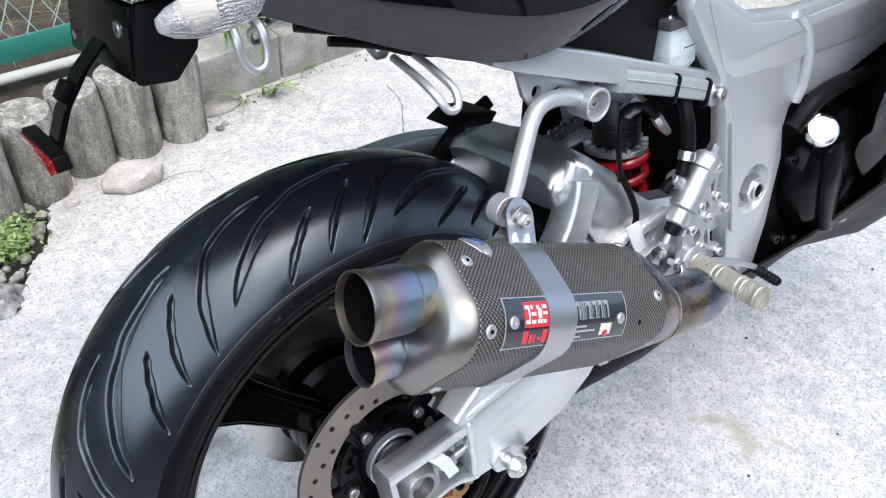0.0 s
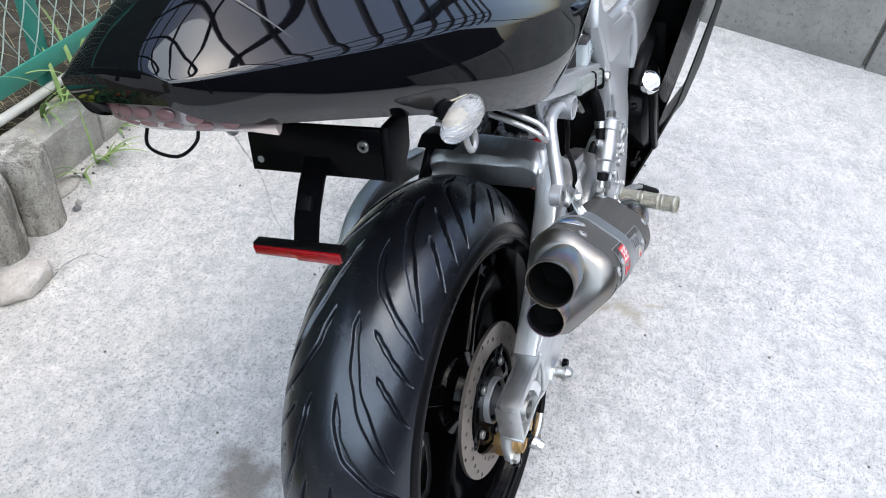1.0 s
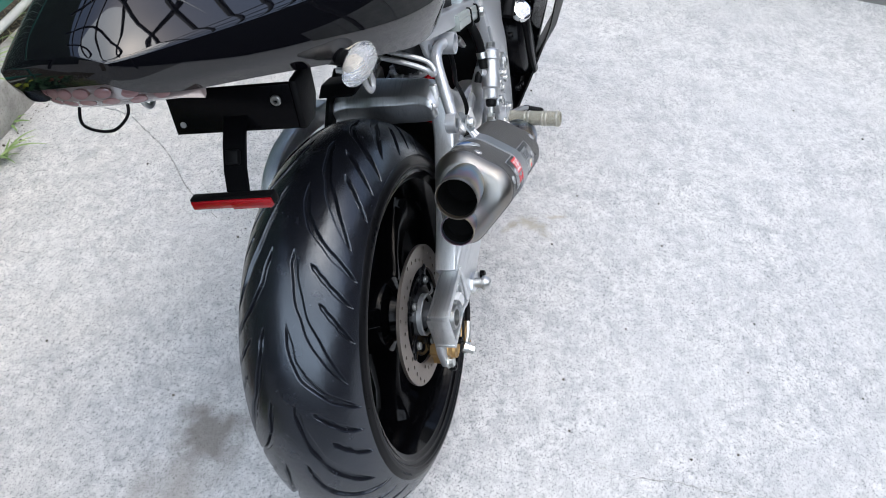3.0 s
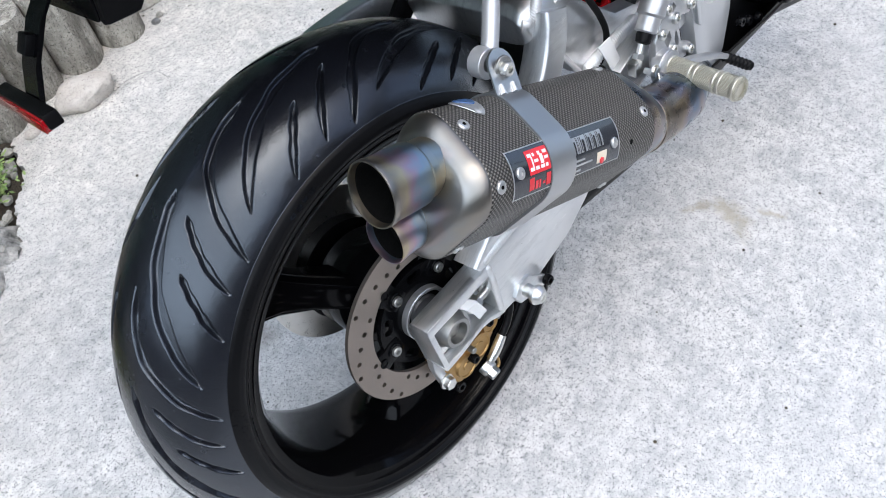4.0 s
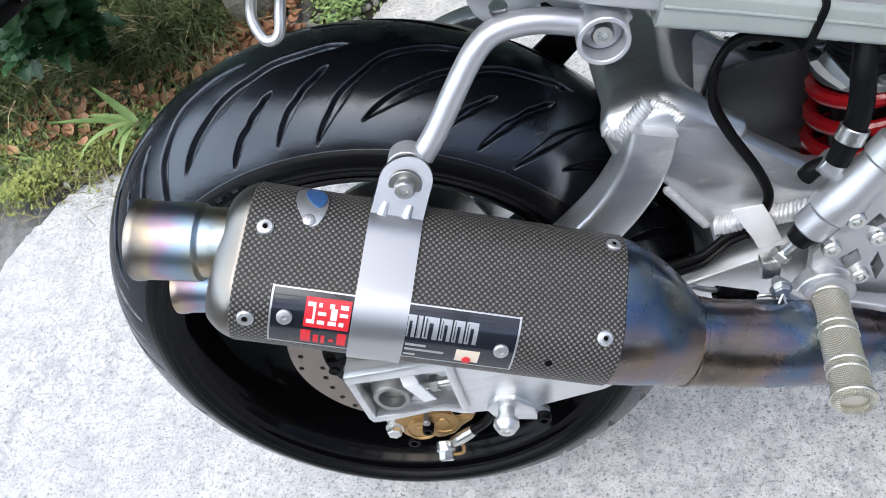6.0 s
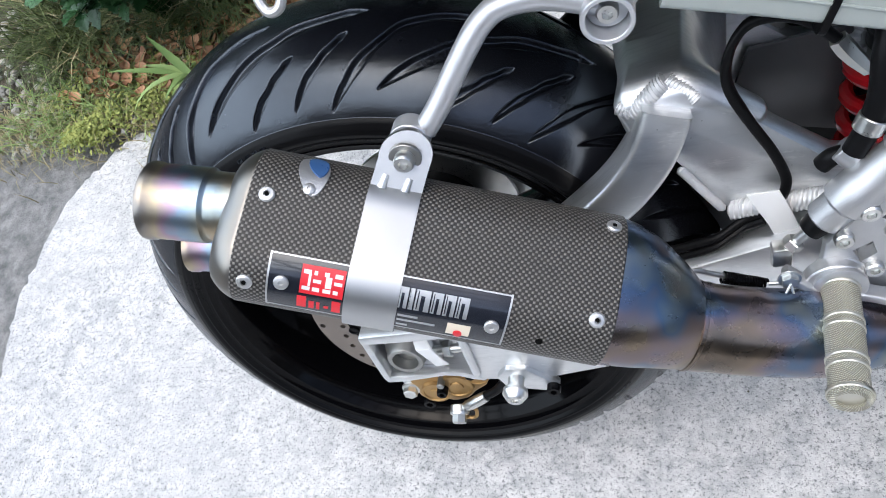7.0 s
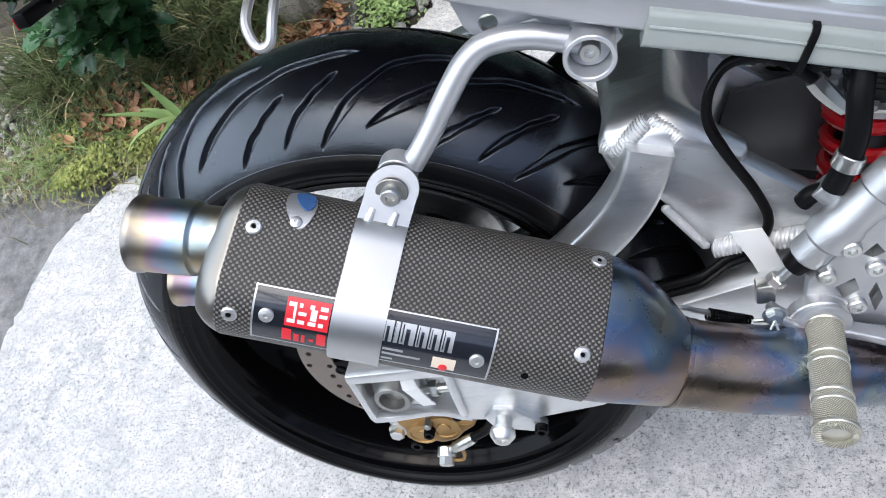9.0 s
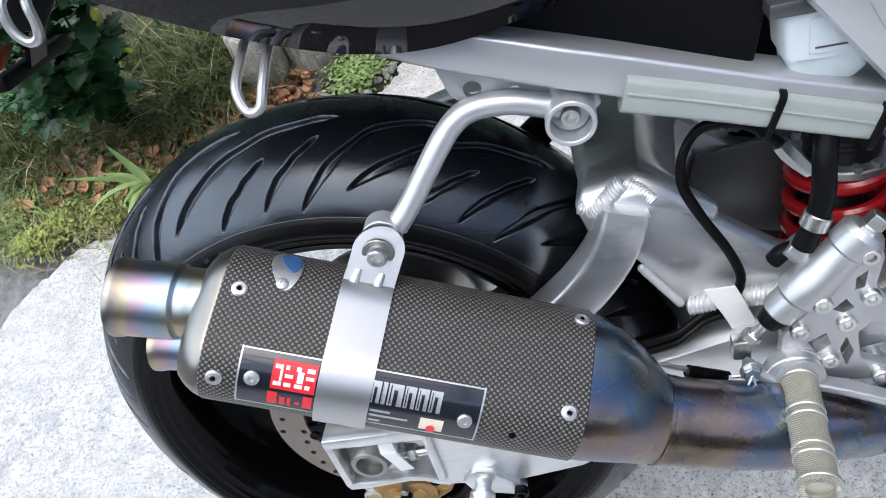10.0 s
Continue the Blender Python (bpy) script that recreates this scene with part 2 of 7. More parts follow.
def make_concrete():
    """Pale trowelled driveway concrete: sand grain, pin holes, cloudy stains and a few oily spots."""
    n = Nodes("driveway_concrete")
    cloud, mid, patch = n.noise(1.6, 6, 0.65), n.noise(13, 8, 0.74), n.noise(42, 7, 0.80)
    fine, sand = n.noise(140, 4, 0.75), n.noise(430, 2, 0.7)
    gritty = n.ramp(n.noise(3.1, 4, 0.6), (0.36, 0.55), (0.60, 1.0))
    tone = n.mix(n.ramp(cloud, (0.3, 0.0), (0.7, 1.0)), (0.505, 0.507, 0.51), (0.625, 0.620, 0.613))
    tone = n.mix(n.math("MULTIPLY", n.ramp(mid, (0.36, 0.80), (0.56, 0.0)), gritty), tone, (0.375, 0.382, 0.390))
    tone = n.mix(n.math("MULTIPLY", n.ramp(patch, (0.38, 0.85), (0.52, 0.0)), gritty), tone, (0.345, 0.350, 0.356))
    tone = n.mix(n.ramp(patch, (0.55, 0.0), (0.64, 0.6)), tone, (0.69, 0.685, 0.678))
    tone = n.mix(n.math("MULTIPLY", n.ramp(fine, (0.35, 1.0), (0.46, 0.0)), gritty), tone, (0.17, 0.174, 0.18))
    tone = n.mix(n.ramp(fine, (0.60, 0.0), (0.70, 0.7)), tone, (0.76, 0.755, 0.745))
    tone = n.mix(n.ramp(n.noise(290, 3, 0.75), (0.36, 0.95), (0.43, 0.0)), tone, (0.13, 0.133, 0.138))
    tone = n.mix(n.ramp(n.voronoi(19), (0.014, 0.9), (0.032, 0.0)), tone, (0.067, 0.067, 0.067))
    # cream cast towards the bed; its lift puts that side's brighter light into colour
    warm = n.add("ShaderNodeSeparateXYZ")
    n.put(warm.inputs[0], n.place)
    side = n.math("MULTIPLY_ADD", n.noise(2.3, 4, 0.6), 0.9, n.math("SUBTRACT", warm.outputs[1], 0.45))
    tone = n.mix(n.ramp(side, (0.30, 0.0), (0.85, 0.85)), tone, n.mix(1.0, tone, (1.05, 1.012, 0.945), "MULTIPLY"))
    swirl = n.mix(0.14, n.place, n.noise(14, 3, out=1))
    for spot, size, colour, much in (((-0.095, 0.292), 0.058, (0.15, 0.135, 0.12), 0.8), ((-0.202, 0.293), 0.052, (0.26, 0.24, 0.22), 0.6), ((0.04, 0.29), 0.045, (0.34, 0.33, 0.33), 0.5),
                                     ((0.615, -0.183), 0.022, (0.33, 0.29, 0.23), 0.7), ((0.648, -0.226), 0.03, (0.36, 0.32, 0.25), 0.7), ((0.70, -0.277), 0.014, (0.38, 0.34, 0.28), 0.7)):
        far = n.add("ShaderNodeVectorMath")
        far.operation = "DISTANCE"
        n.put(far.inputs[0], swirl)
        far.inputs[1].default_value = (spot[0] * 0.86 + 0.07, spot[1] * 0.86 + 0.07, 0.07)
        tone = n.mix(n.math("MULTIPLY", n.ramp(far.outputs["Value"], (size * 0.45, 1.0), (size * 1.25, 0.0)), much), tone, colour)
    n.set(Base_Color=tone, Roughness=0.88, Specular_IOR_Level=0.25)
    n.bump(n.math("ADD", n.math("MULTIPLY_ADD", sand, 0.5, fine), n.math("MULTIPLY_ADD", patch, 0.4, n.math("MULTIPLY", mid, 0.4))), 0.0035, 0.55)
    return n.mat


def make_stone(name, dark, light, scale, depth=0.004):
    n = Nodes(name)
    cloud, fine = n.noise(scale, 6, 0.65), n.noise(scale * 12, 4, 0.7)
    tone = n.mix(n.ramp(cloud, (0.3, 0.0), (0.7, 1.0)), dark, light)
    tone = n.mix(n.ramp(n.voronoi(scale * 7), (0.05, 0.8), (0.12, 0.0)), tone, tuple(c * 0.3 for c in dark))
    n.set(Base_Color=n.mix(n.ramp(fine, (0.3, 0.5), (0.5, 0.0)), tone, tuple(c * 0.6 for c in dark)), Roughness=0.9, Specular_IOR_Level=0.25)
    n.bump(n.math("ADD", fine, n.math("MULTIPLY", cloud, 2.0)), depth, 0.6)
    return n.mat


def make_leaf(name, dark, light, rough=0.35, ribs=0.0):
    n = Nodes(name)
    rand = n.add("ShaderNodeObjectInfo").outputs["Random"]
    island = n.add("ShaderNodeNewGeometry").outputs["Random Per Island"]
    mixed = n.math("FRACT", n.math("ADD", rand, island))
    n.set(Base_Color=n.mix(n.math("MULTIPLY_ADD", n.noise(40, 3), 0.3, n.math("MULTIPLY", mixed, 0.7)), dark, light), Roughness=rough, Specular_IOR_Level=0.28)
    n.bump(n.noise(150, 2), 0.0006, 0.4)
    return n.mat


def make_dirty_gloss():
    """Deep black lacquer with a slight orange peel."""
    n = Nodes("black_lacquer")
    n.set(Base_Color=(0.002, 0.002, 0.003), Roughness=0.03, Specular_IOR_Level=0.7)
    n.bump(n.noise(40, 2), 0.0002, 0.05)
    return n.mat


def make_smoky_lens():
    """Milky, slightly smoked lens over the rear lamps."""
    n = Nodes("smoky_lens_plastic")
    n.set(Base_Color=n.mix(n.noise(30, 3), (0.22, 0.165, 0.16), (0.33, 0.28, 0.27)), Roughness=0.12, Transmission_Weight=0.30, IOR=1.4, Coat_Weight=0.6)
    n.bump(n.noise(90, 2), 0.001, 0.3)
    return n.mat


def make_strap():
    """Smooth rolled aluminium strip, faintly drawn along its length."""
    n = Nodes("rolled_aluminium_strip")
    n.set(Base_Color=n.mix(n.noise(9, 3), (0.42, 0.43, 0.44), (0.50, 0.505, 0.51)), Metallic=1.0, Roughness=n.math("MULTIPLY_ADD", n.noise(12, 2), 0.06, 0.36))
    return n.mat


POLISHED = make_strap()
SMOKY = make_smoky_lens()
RIVET = plain("satin_rivet_aluminium", (0.52, 0.52, 0.52), 0.42, 0.85, 0.05, 200, 0.0002)
DARK_STEEL = plain("dark_bronze_steel", (0.03, 0.03, 0.03), 0.5, 0.0, 0.2, 20, 0.0003)
# colours of the added backdrop walls, kept dark for the lacquer's reflections
BACKDROP_GREEN = make_stone("green_backdrop", (0.012, 0.022, 0.016), (0.03, 0.05, 0.035), 3)
BACKDROP_DARK = make_stone("dark_backdrop", (0.020, 0.020, 0.022), (0.040, 0.040, 0.039), 3)
WELD, LENS, CARBON, TYRE, KNURL, CONCRETE = make_weld(), make_lens(), make_carbon(), make_tyre(), make_knurl(), make_concrete()
TYRE_WALL = plain("black_sidewall_rubber", (0.0045, 0.0046, 0.0052), 0.30, 0.0, 0.3, 60, 0.0002)
LACQUER = make_dirty_gloss()
TI_TAIL, TI_CAP = make_titanium("heat_tinted_titanium", -0.20, -0.115, 0.9), make_titanium("brushed_titanium", -0.16, -0.118, 0.12)
TI_DARK = make_dark_pipe()
ROUGH_MORTAR = make_stone("rough_grey_mortar", (0.085, 0.085, 0.083), (0.70, 0.69, 0.66), 46, 0.016)
def make_post():
    """Old cast concrete: dark weathered streaks down the sides, lichen blotches, exposed grit."""
    n = Nodes("weathered_grey_concrete")
    cloud, grain = n.noise(13, 6, 0.7), n.noise(230, 3, 0.75)
    streak = n.noise(34, 5, 0.7, at=n.stretch(1, 1, 0.22))
    tone = n.mix(n.ramp(cloud, (0.32, 0.0), (0.66, 1.0)), (0.26, 0.245, 0.215), (0.52, 0.495, 0.44))
    tone = n.mix(n.ramp(streak, (0.40, 0.85), (0.56, 0.0)), tone, (0.15, 0.14, 0.12))
    tone = n.mix(n.ramp(n.noise(60, 5, 0.8), (0.58, 0.0), (0.66, 0.7)), tone, (0.66, 0.64, 0.58))
    tone = n.mix(n.ramp(grain, (0.36, 0.9), (0.46, 0.0)), tone, (0.10, 0.095, 0.085))
    n.set(Base_Color=tone, Roughness=0.92, Specular_IOR_Level=0.2)
    n.bump(n.math("ADD", grain, n.math("MULTIPLY", streak, 1.5)), 0.004, 0.7)
    return n.mat


POST_STONE = make_post()
KERB_STONE = make_stone("grey_kerb_concrete", (0.24, 0.23, 0.205), (0.50, 0.485, 0.445), 11, 0.006)
WALL_STONE = make_stone("grey_wall_concrete", (0.20, 0.20, 0.195), (0.30, 0.295, 0.28), 4)
PALE_STONE = make_stone("pale_lime_stone", (0.42, 0.38, 0.34), (0.62, 0.59, 0.55), 14)
ASPHALT = make_stone("worn_grey_asphalt", (0.115, 0.118, 0.12), (0.34, 0.338, 0.333), 30, 0.010)
SOIL = make_stone("dry_soil", (0.030, 0.026, 0.020), (0.11, 0.092, 0.07), 18, 0.01)
GREEN_PAINT = plain("green_fence_paint", (0.035, 0.22, 0.17), 0.45, 0.0, 0.12, 40, 0.0003)
WIRE = plain("pale_green_wire", (0.34, 0.43, 0.38), 0.45, 0.2, 0.15, 60, 0.0)
HOSE_WHITE = plain("grey_white_hose", (0.50, 0.50, 0.46), 0.6, 0.0, 0.15, 60, 0.0004)
HOLLY = make_leaf("glossy_holly_leaf", (0.012, 0.042, 0.015), (0.046, 0.120, 0.044), 0.27)
HOLLY_NEW = make_leaf("yellow_green_holly_leaf", (0.16, 0.20, 0.012), (0.42, 0.45, 0.04), 0.35)
HOLLY_RED = make_leaf("rusty_holly_leaf", (0.15, 0.028, 0.012), (0.27, 0.065, 0.03), 0.4)
GRASS = make_leaf("green_grass_blade", (0.012, 0.026, 0.008), (0.13, 0.165, 0.055), 0.45)
GRASS_DRY = make_leaf("straw_grass_blade", (0.18, 0.15, 0.08), (0.46, 0.40, 0.24), 0.6)
WEED_GREEN = make_leaf("fresh_green_weed", (0.12, 0.21, 0.06), (0.32, 0.42, 0.16), 0.45)
MOSS = make_leaf("yellow_green_moss", (0.11, 0.15, 0.035), (0.36, 0.38, 0.11), 0.7)
LITTER = make_leaf("brown_dead_leaf", (0.13, 0.060, 0.030), (0.54, 0.29, 0.16), 0.6)


# ---- mesh helpers ----
V = Vector


def link(name, bm, material, parent=None, label="", sharp=32):
    """One mesh object from a bmesh, smooth but for edges over `sharp` degrees."""
    bm.normal_update()
    limit = radians(sharp)
    for f in bm.faces:
        f.smooth = True
    for e in bm.edges:
        e.smooth = len(e.link_faces) != 2 or e.calc_face_angle(0) < limit
    mesh = bpy.data.meshes.new(name)
    bm.to_mesh(mesh)
    bm.free()
    mesh.materials.append(material)
    ob = new(name, mesh)
    ob.parent = parent
    return tagged(ob, label)


def part(name, bm, material, parent, label="", sharp=32):
    return link(name, bm, material, parent, label, sharp)


def thing(name, label, category, group="", kind="", m=None):
    ob = tagged(new(name), label, category, group, kind)
    ob.empty_display_size = 0.05
    if m is not None:
        ob.matrix_world = m
    return ob


def ring_faces(bm, a, b):
    n = len(a)
    for i in range(n):
        bm.faces.new((a[i], a[(i + 1) % n], b[(i + 1) % n], b[i]))


def loft(rings, caps=(True, True), closed=False, bm=None):
    """A skin over rings of points, all of one length."""
    bm = bm or bmesh.new()
    rows = [[bm.verts.new(p) for p in r] for r in rings]
    for a, b in zip(rows, rows[1:]):
        ring_faces(bm, a, b)
    if closed:
        ring_faces(bm, rows[-1], rows[0])
    else:
        if caps[0]:
            bm.faces.new(rows[0][::-1])
        if caps[1]:
            bm.faces.new(rows[-1])
    bmesh.ops.recalc_face_normals(bm, faces=bm.faces)
    return bm


def basis(way):
    way = V(way).normalized()
    side = way.cross(V((0, 0, 1)) if abs(way.z) < 0.9 else V((1, 0, 0))).normalized()
    return side, way.cross(side).normalized(), way


def circle(centre, way, r, n=24, start=0.0):
    a, b, _ = basis(way)
    return [V(centre) + r * (math.cos(start + 2 * math.pi * i / n) * a + math.sin(start + 2 * math.pi * i / n) * b) for i in range(n)]


def rod(p0, p1, r0, r1=None, n=20, edge=0.0, bm=None):
    """A straight round bar with chamfered ends."""
    p0, p1, r1 = V(p0), V(p1), r0 if r1 is None else r1
    way = (p1 - p0).normalized()
    rings = []
    if edge:
        rings.append(circle(p0, way, max(r0 - edge, 1e-4), n))
    rings += [circle(p0 + way * edge, way, r0, n), circle(p1 - way * edge, way, r1, n)]
    if edge:
        rings.append(circle(p1, way, max(r1 - edge, 1e-4), n))
    return loft(rings, bm=bm)


def turned_part(p0, way, profile, n=32, caps=(True, True), bm=None):
    """A turned piece: profile rows of (distance along way, radius)."""
    p0, way = V(p0), V(way).normalized()
    return loft([circle(p0 + way * d, way, max(r, 1e-4), n) for d, r in profile], caps, bm=bm)


def hollow(p0, p1, r_out, r_in, n=28, edge=0.0006):
    """A tube with a real bore."""
    p0, p1 = V(p0), V(p1)
    far, way = (p1 - p0).length, (p1 - p0).normalized()
    rows = [(edge, r_out), (far - edge, r_out), (far, r_out - edge), (far, r_in + edge), (far - edge, r_in), (edge, r_in), (0, r_in + edge), (0, r_out - edge)]
    return loft([circle(p0 + way * d, way, r, n) for d, r in rows], closed=True)


def smooth_path(points, steps=8):
    """A Catmull-Rom curve through the points."""
    p = [V(q) for q in points]
    p = [2 * p[0] - p[1], *p, 2 * p[-1] - p[-2]]
    out = []
    for a, b, c, d in zip(p, p[1:], p[2:], p[3:]):
        for i in range(steps):
            t = i / steps
            out.append(0.5 * (2 * b + (c - a) * t + (2 * a - 5 * b + 4 * c - d) * t * t + (3 * b - 3 * c + d - a) * t ** 3))
    return out + [p[-2]]


def sweep(points, r, n=12, steps=8, section=None, up=None, caps=True, bm=None):
    """A tube, or a given section of (side, up) pairs, along a smooth path. r: one radius or one per path point."""
    path = smooth_path(points, steps) if steps > 1 else [V(p) for p in points]
    rings, side = [], None
    for i, p in enumerate(path):
        way = (path[min(i + 1, len(path) - 1)] - path[max(i - 1, 0)]).normalized()
        if up is not None:
            side = way.cross(V(up)).normalized()
        elif side is None:
            side = basis(way)[0]
        else:
            side = (side - way * side.dot(way)).normalized()
        top = side.cross(way).normalized()
        k = i / (len(path) - 1)
        rr = r if not hasattr(r, "__len__") else np.interp(k, np.linspace(0, 1, len(r)), r)
        shape = section or [(math.cos(2 * math.pi * j / n), math.sin(2 * math.pi * j / n)) for j in range(n)]
        rings.append([p + float(rr) * (a * side + b * top) for a, b in shape])
    return loft(rings, (caps, caps), bm=bm)


def rounded(w, h, r, k=3):
    """A rounded rectangle of half sizes w, h."""
    out = []
    for cx, cy, a0 in ((w - r, h - r, 0), (-w + r, h - r, 90), (-w + r, -h + r, 180), (w - r, -h + r, 270)):
        for i in range(k + 1):
            a = radians(a0 + 90 * i / k)
            out.append((cx + r * math.cos(a), cy + r * math.sin(a)))
    return out


def soften(bm, size, segments=2, angle=25):
    """Bevels all edges sharper than the angle."""
    bm.normal_update()
    edges = [e for e in bm.edges if len(e.link_faces) == 2 and e.calc_face_angle(0) > radians(angle)]
    if size and edges:
        bmesh.ops.bevel(bm, geom=edges, offset=size, segments=segments, affect="EDGES", profile=0.5, clamp_overlap=True)
    return bm


def plate(outline, y0, y1, bevel=0.002, holes=(), bm=None):
    """A plate of an x, z outline between two y values (a y may be a function of x and z)."""
    bm = bm or bmesh.new()
    f0, f1 = (y if callable(y) else (lambda x, z, y=y: y) for y in (y0, y1))
    a = [bm.verts.new((x, f0(x, z), z)) for x, z in outline]
    b = [bm.verts.new((x, f1(x, z), z)) for x, z in outline]
    bm.faces.new(a), bm.faces.new(b[::-1])
    ring_faces(bm, a, b)
    bmesh.ops.recalc_face_normals(bm, faces=bm.faces)
    return soften(bm, bevel)


def box(centre, size, m=None, bevel=0.002, bm=None):
    one = bmesh.new()
    bmesh.ops.create_cube(one, size=1)
    bmesh.ops.scale(one, vec=size, verts=one.verts)
    soften(one, bevel)
    bmesh.ops.transform(one, matrix=Matrix.Translation(centre) @ (m or Matrix()), verts=one.verts)
    if bm is None:
        return one
    return join(bm, one)


def join(bm, other):
    mesh = bpy.data.meshes.new("joined")
    other.to_mesh(mesh)
    other.free()
    bm.from_mesh(mesh)
    bpy.data.meshes.remove(mesh)
    return bm


def hex_bolt(p, way, r, h, socket=True):
    """A round cap screw with a hex socket, or a flanged hex head."""
    p, way = V(p), V(way).normalized()
    a, b, _ = basis(way)

    def hexa(d, s):
        out = []
        for i in range(24):
            t = 2 * math.pi * i / 24
            k = (t + math.pi / 6) % (math.pi / 3) - math.pi / 6
            out.append(p + way * d + s / math.cos(k) * (math.cos(t) * a + math.sin(t) * b))
        return out

    if socket:
        rings = [circle(p, way, r, 24), circle(p + way * h * 0.75, way, r, 24), circle(p + way * h, way, r * 0.85, 24), hexa(h, r * 0.46), hexa(h * 0.35, r * 0.44)]
    else:
        rings = [circle(p, way, r * 1.3, 24), circle(p + way * h * 0.2, way, r * 1.25, 24), hexa(h * 0.22, r * 0.86), hexa(h * 0.9, r * 0.86), hexa(h, r * 0.74)]
    return loft(rings)


def dome_screw(p, way, r):
    """A button-head screw with a hex socket."""
    return hex_bolt(p, way, r, r * 0.55, True)


def quads(rows, wrap_u=False, wrap_v=False, bm=None):
    """A grid skin over rows of points."""
    bm = bm or bmesh.new()
    g = [[bm.verts.new(p) for p in r] for r in rows]
    nu, nv = len(g), len(g[0])
    for i in range(nu if wrap_u else nu - 1):
        for j in range(nv if wrap_v else nv - 1):
            bm.faces.new((g[i][j], g[(i + 1) % nu][j], g[(i + 1) % nu][(j + 1) % nv], g[i][(j + 1) % nv]))
    return bm


# ---- the motorcycle: x forward, y to its left, z up, origin at the rear axle; it leans on its side stand ----
BIKE = thing("motorcycle", "black and silver sport motorcycle leaning on concrete", "motorcycle", m=pose(0.0069, 0.0512, 0.3052, -16.48, -0.1, -2.36))
YC = 0.001  # the wheel's middle plane
YB = -0.010  # the middle plane of frame and tail


def mirrored(points):
    return [(x, 2 * YB - y, z) for x, y, z in points]


def tread_depth(theta, y):
    """Groove depth of the tread on a grid of angles (degrees within one pitch of 36) and widths."""
    right = [
        ([(0, -14), (8.4, -22), (13.1, -34), (18.5, -58), (21.5, -73), (24.4, -84)], 0.0034, 0.0038),
        ([(18.7, -17), (24, -21), (31.5, -30), (37, -40), (44.5, -58), (52, -76)], 0.0034, 0.0062),
        ([(21.6, -39), (26.5, -60), (31.7, -82)], 0.0023, 0.0030),
        ([(31, -52), (36, -69), (41.5, -84)], 0.0023, 0.0030),
    ]
    lines = right + [([(a + 18, -b) for a, b in line], w0, w1) for line, w0, w1 in right]
    depth = np.zeros((len(theta), len(y)))
    rr = 0.311
    for line, w0, w1 in lines:
        pts = np.array(line, float)
        k = np.linspace(0, len(pts) - 1, 160)
        ta, ya = np.interp(k, range(len(pts)), pts[:, 0]), np.interp(k, range(len(pts)), pts[:, 1]) / 1000
        for _ in range(30):
            ta[1:-1], ya[1:-1] = (ta[:-2] + 2 * ta[1:-1] + ta[2:]) / 4, (ya[:-2] + 2 * ya[1:-1] + ya[2:]) / 4
        s = np.linspace(0, 1, 160)
        half = (w0 + (w1 - w0) * s) * np.minimum(1, np.minimum(s / 0.12, (1 - s) / 0.16)) * (1 + 0.18 * np.sin(s * 21))
        cols = np.where((y > ya.min() - 0.008) & (y < ya.max() + 0.008))[0]
        for turn in (-72, -36, 0, 36, 72):
            rows = np.where((theta > ta.min() + turn - 2) & (theta < ta.max() + turn + 2))[0]
            if not len(rows):
                continue
            a = np.radians(theta[rows, None] - (ta + turn)[None]) * rr
            b = 0.093 * (np.arcsin(y[cols] / 0.093)[:, None] - np.arcsin(ya / 0.093)[None])
            near = np.min(np.sqrt(a[:, None, :] ** 2 + b[None] ** 2) - half[None, None, :], axis=2)
            there = np.ix_(rows, cols)
            depth[there] = np.maximum(depth[there], np.clip(0.5 - near / 0.0026, 0, 1))
    return depth * depth * (3 - 2 * depth) * 0.0058


def tyre_mesh():
    per, rt, big = 230, 0.093, 0.314
    widest = math.asin(0.0868 / rt)
    y = rt * np.sin(np.linspace(-widest, widest, 250))
    r = big - (rt - np.sqrt(rt * rt - y * y))
    depth = tread_depth(np.arange(per) * 36 / per, y)
    slope = y / rt
    wall_y = np.array([0.0882, 0.0897, 0.0911, 0.0918, 0.0924, 0.0922, 0.0926, 0.0924, 0.0917, 0.0905, 0.0912, 0.0908, 0.0896, 0.0882, 0.0864, 0.0830])
    wall_r = np.array([0.2535, 0.2500, 0.2472, 0.2455, 0.2438, 0.2430, 0.2422, 0.2400, 0.2378, 0.2366, 0.2360, 0.2350, 0.2340, 0.2327, 0.2315, 0.2285])
    ys = np.r_[-wall_y[::-1], y, wall_y]
    n = len(ys)
    verts = []
    for i in range(per * 10):
        a = math.radians(99.1 + i * 36 / per)
        d = depth[i % per]
        rr = np.r_[wall_r[::-1], r - d * np.sqrt(1 - slope ** 2), wall_r]
        yy = np.r_[-wall_y[::-1], y - d * slope, wall_y]
        verts.append(np.stack([rr * math.cos(a), yy + YC, rr * math.sin(a)], 1))
    verts = np.concatenate(verts)
    total = per * 10
    i, j = np.meshgrid(np.arange(total), np.arange(n - 1), indexing="ij")
    k = (i + 1) % total
    faces = np.stack([i * n + j, i * n + j + 1, k * n + j + 1, k * n + j], -1).reshape(-1, 4)
    mesh = bpy.data.meshes.new("tyre")
    mesh.from_pydata(verts, [], faces)
    mesh.polygons.foreach_set("use_smooth", np.ones(len(faces), bool))
    mesh.materials.append(TYRE)
    mesh.materials.append(TYRE_WALL)
    edge = len(wall_y)
    mesh.polygons.foreach_set("material_index", ((j < edge) | (j >= n - 1 - edge)).astype(np.int32).ravel())
    return mesh


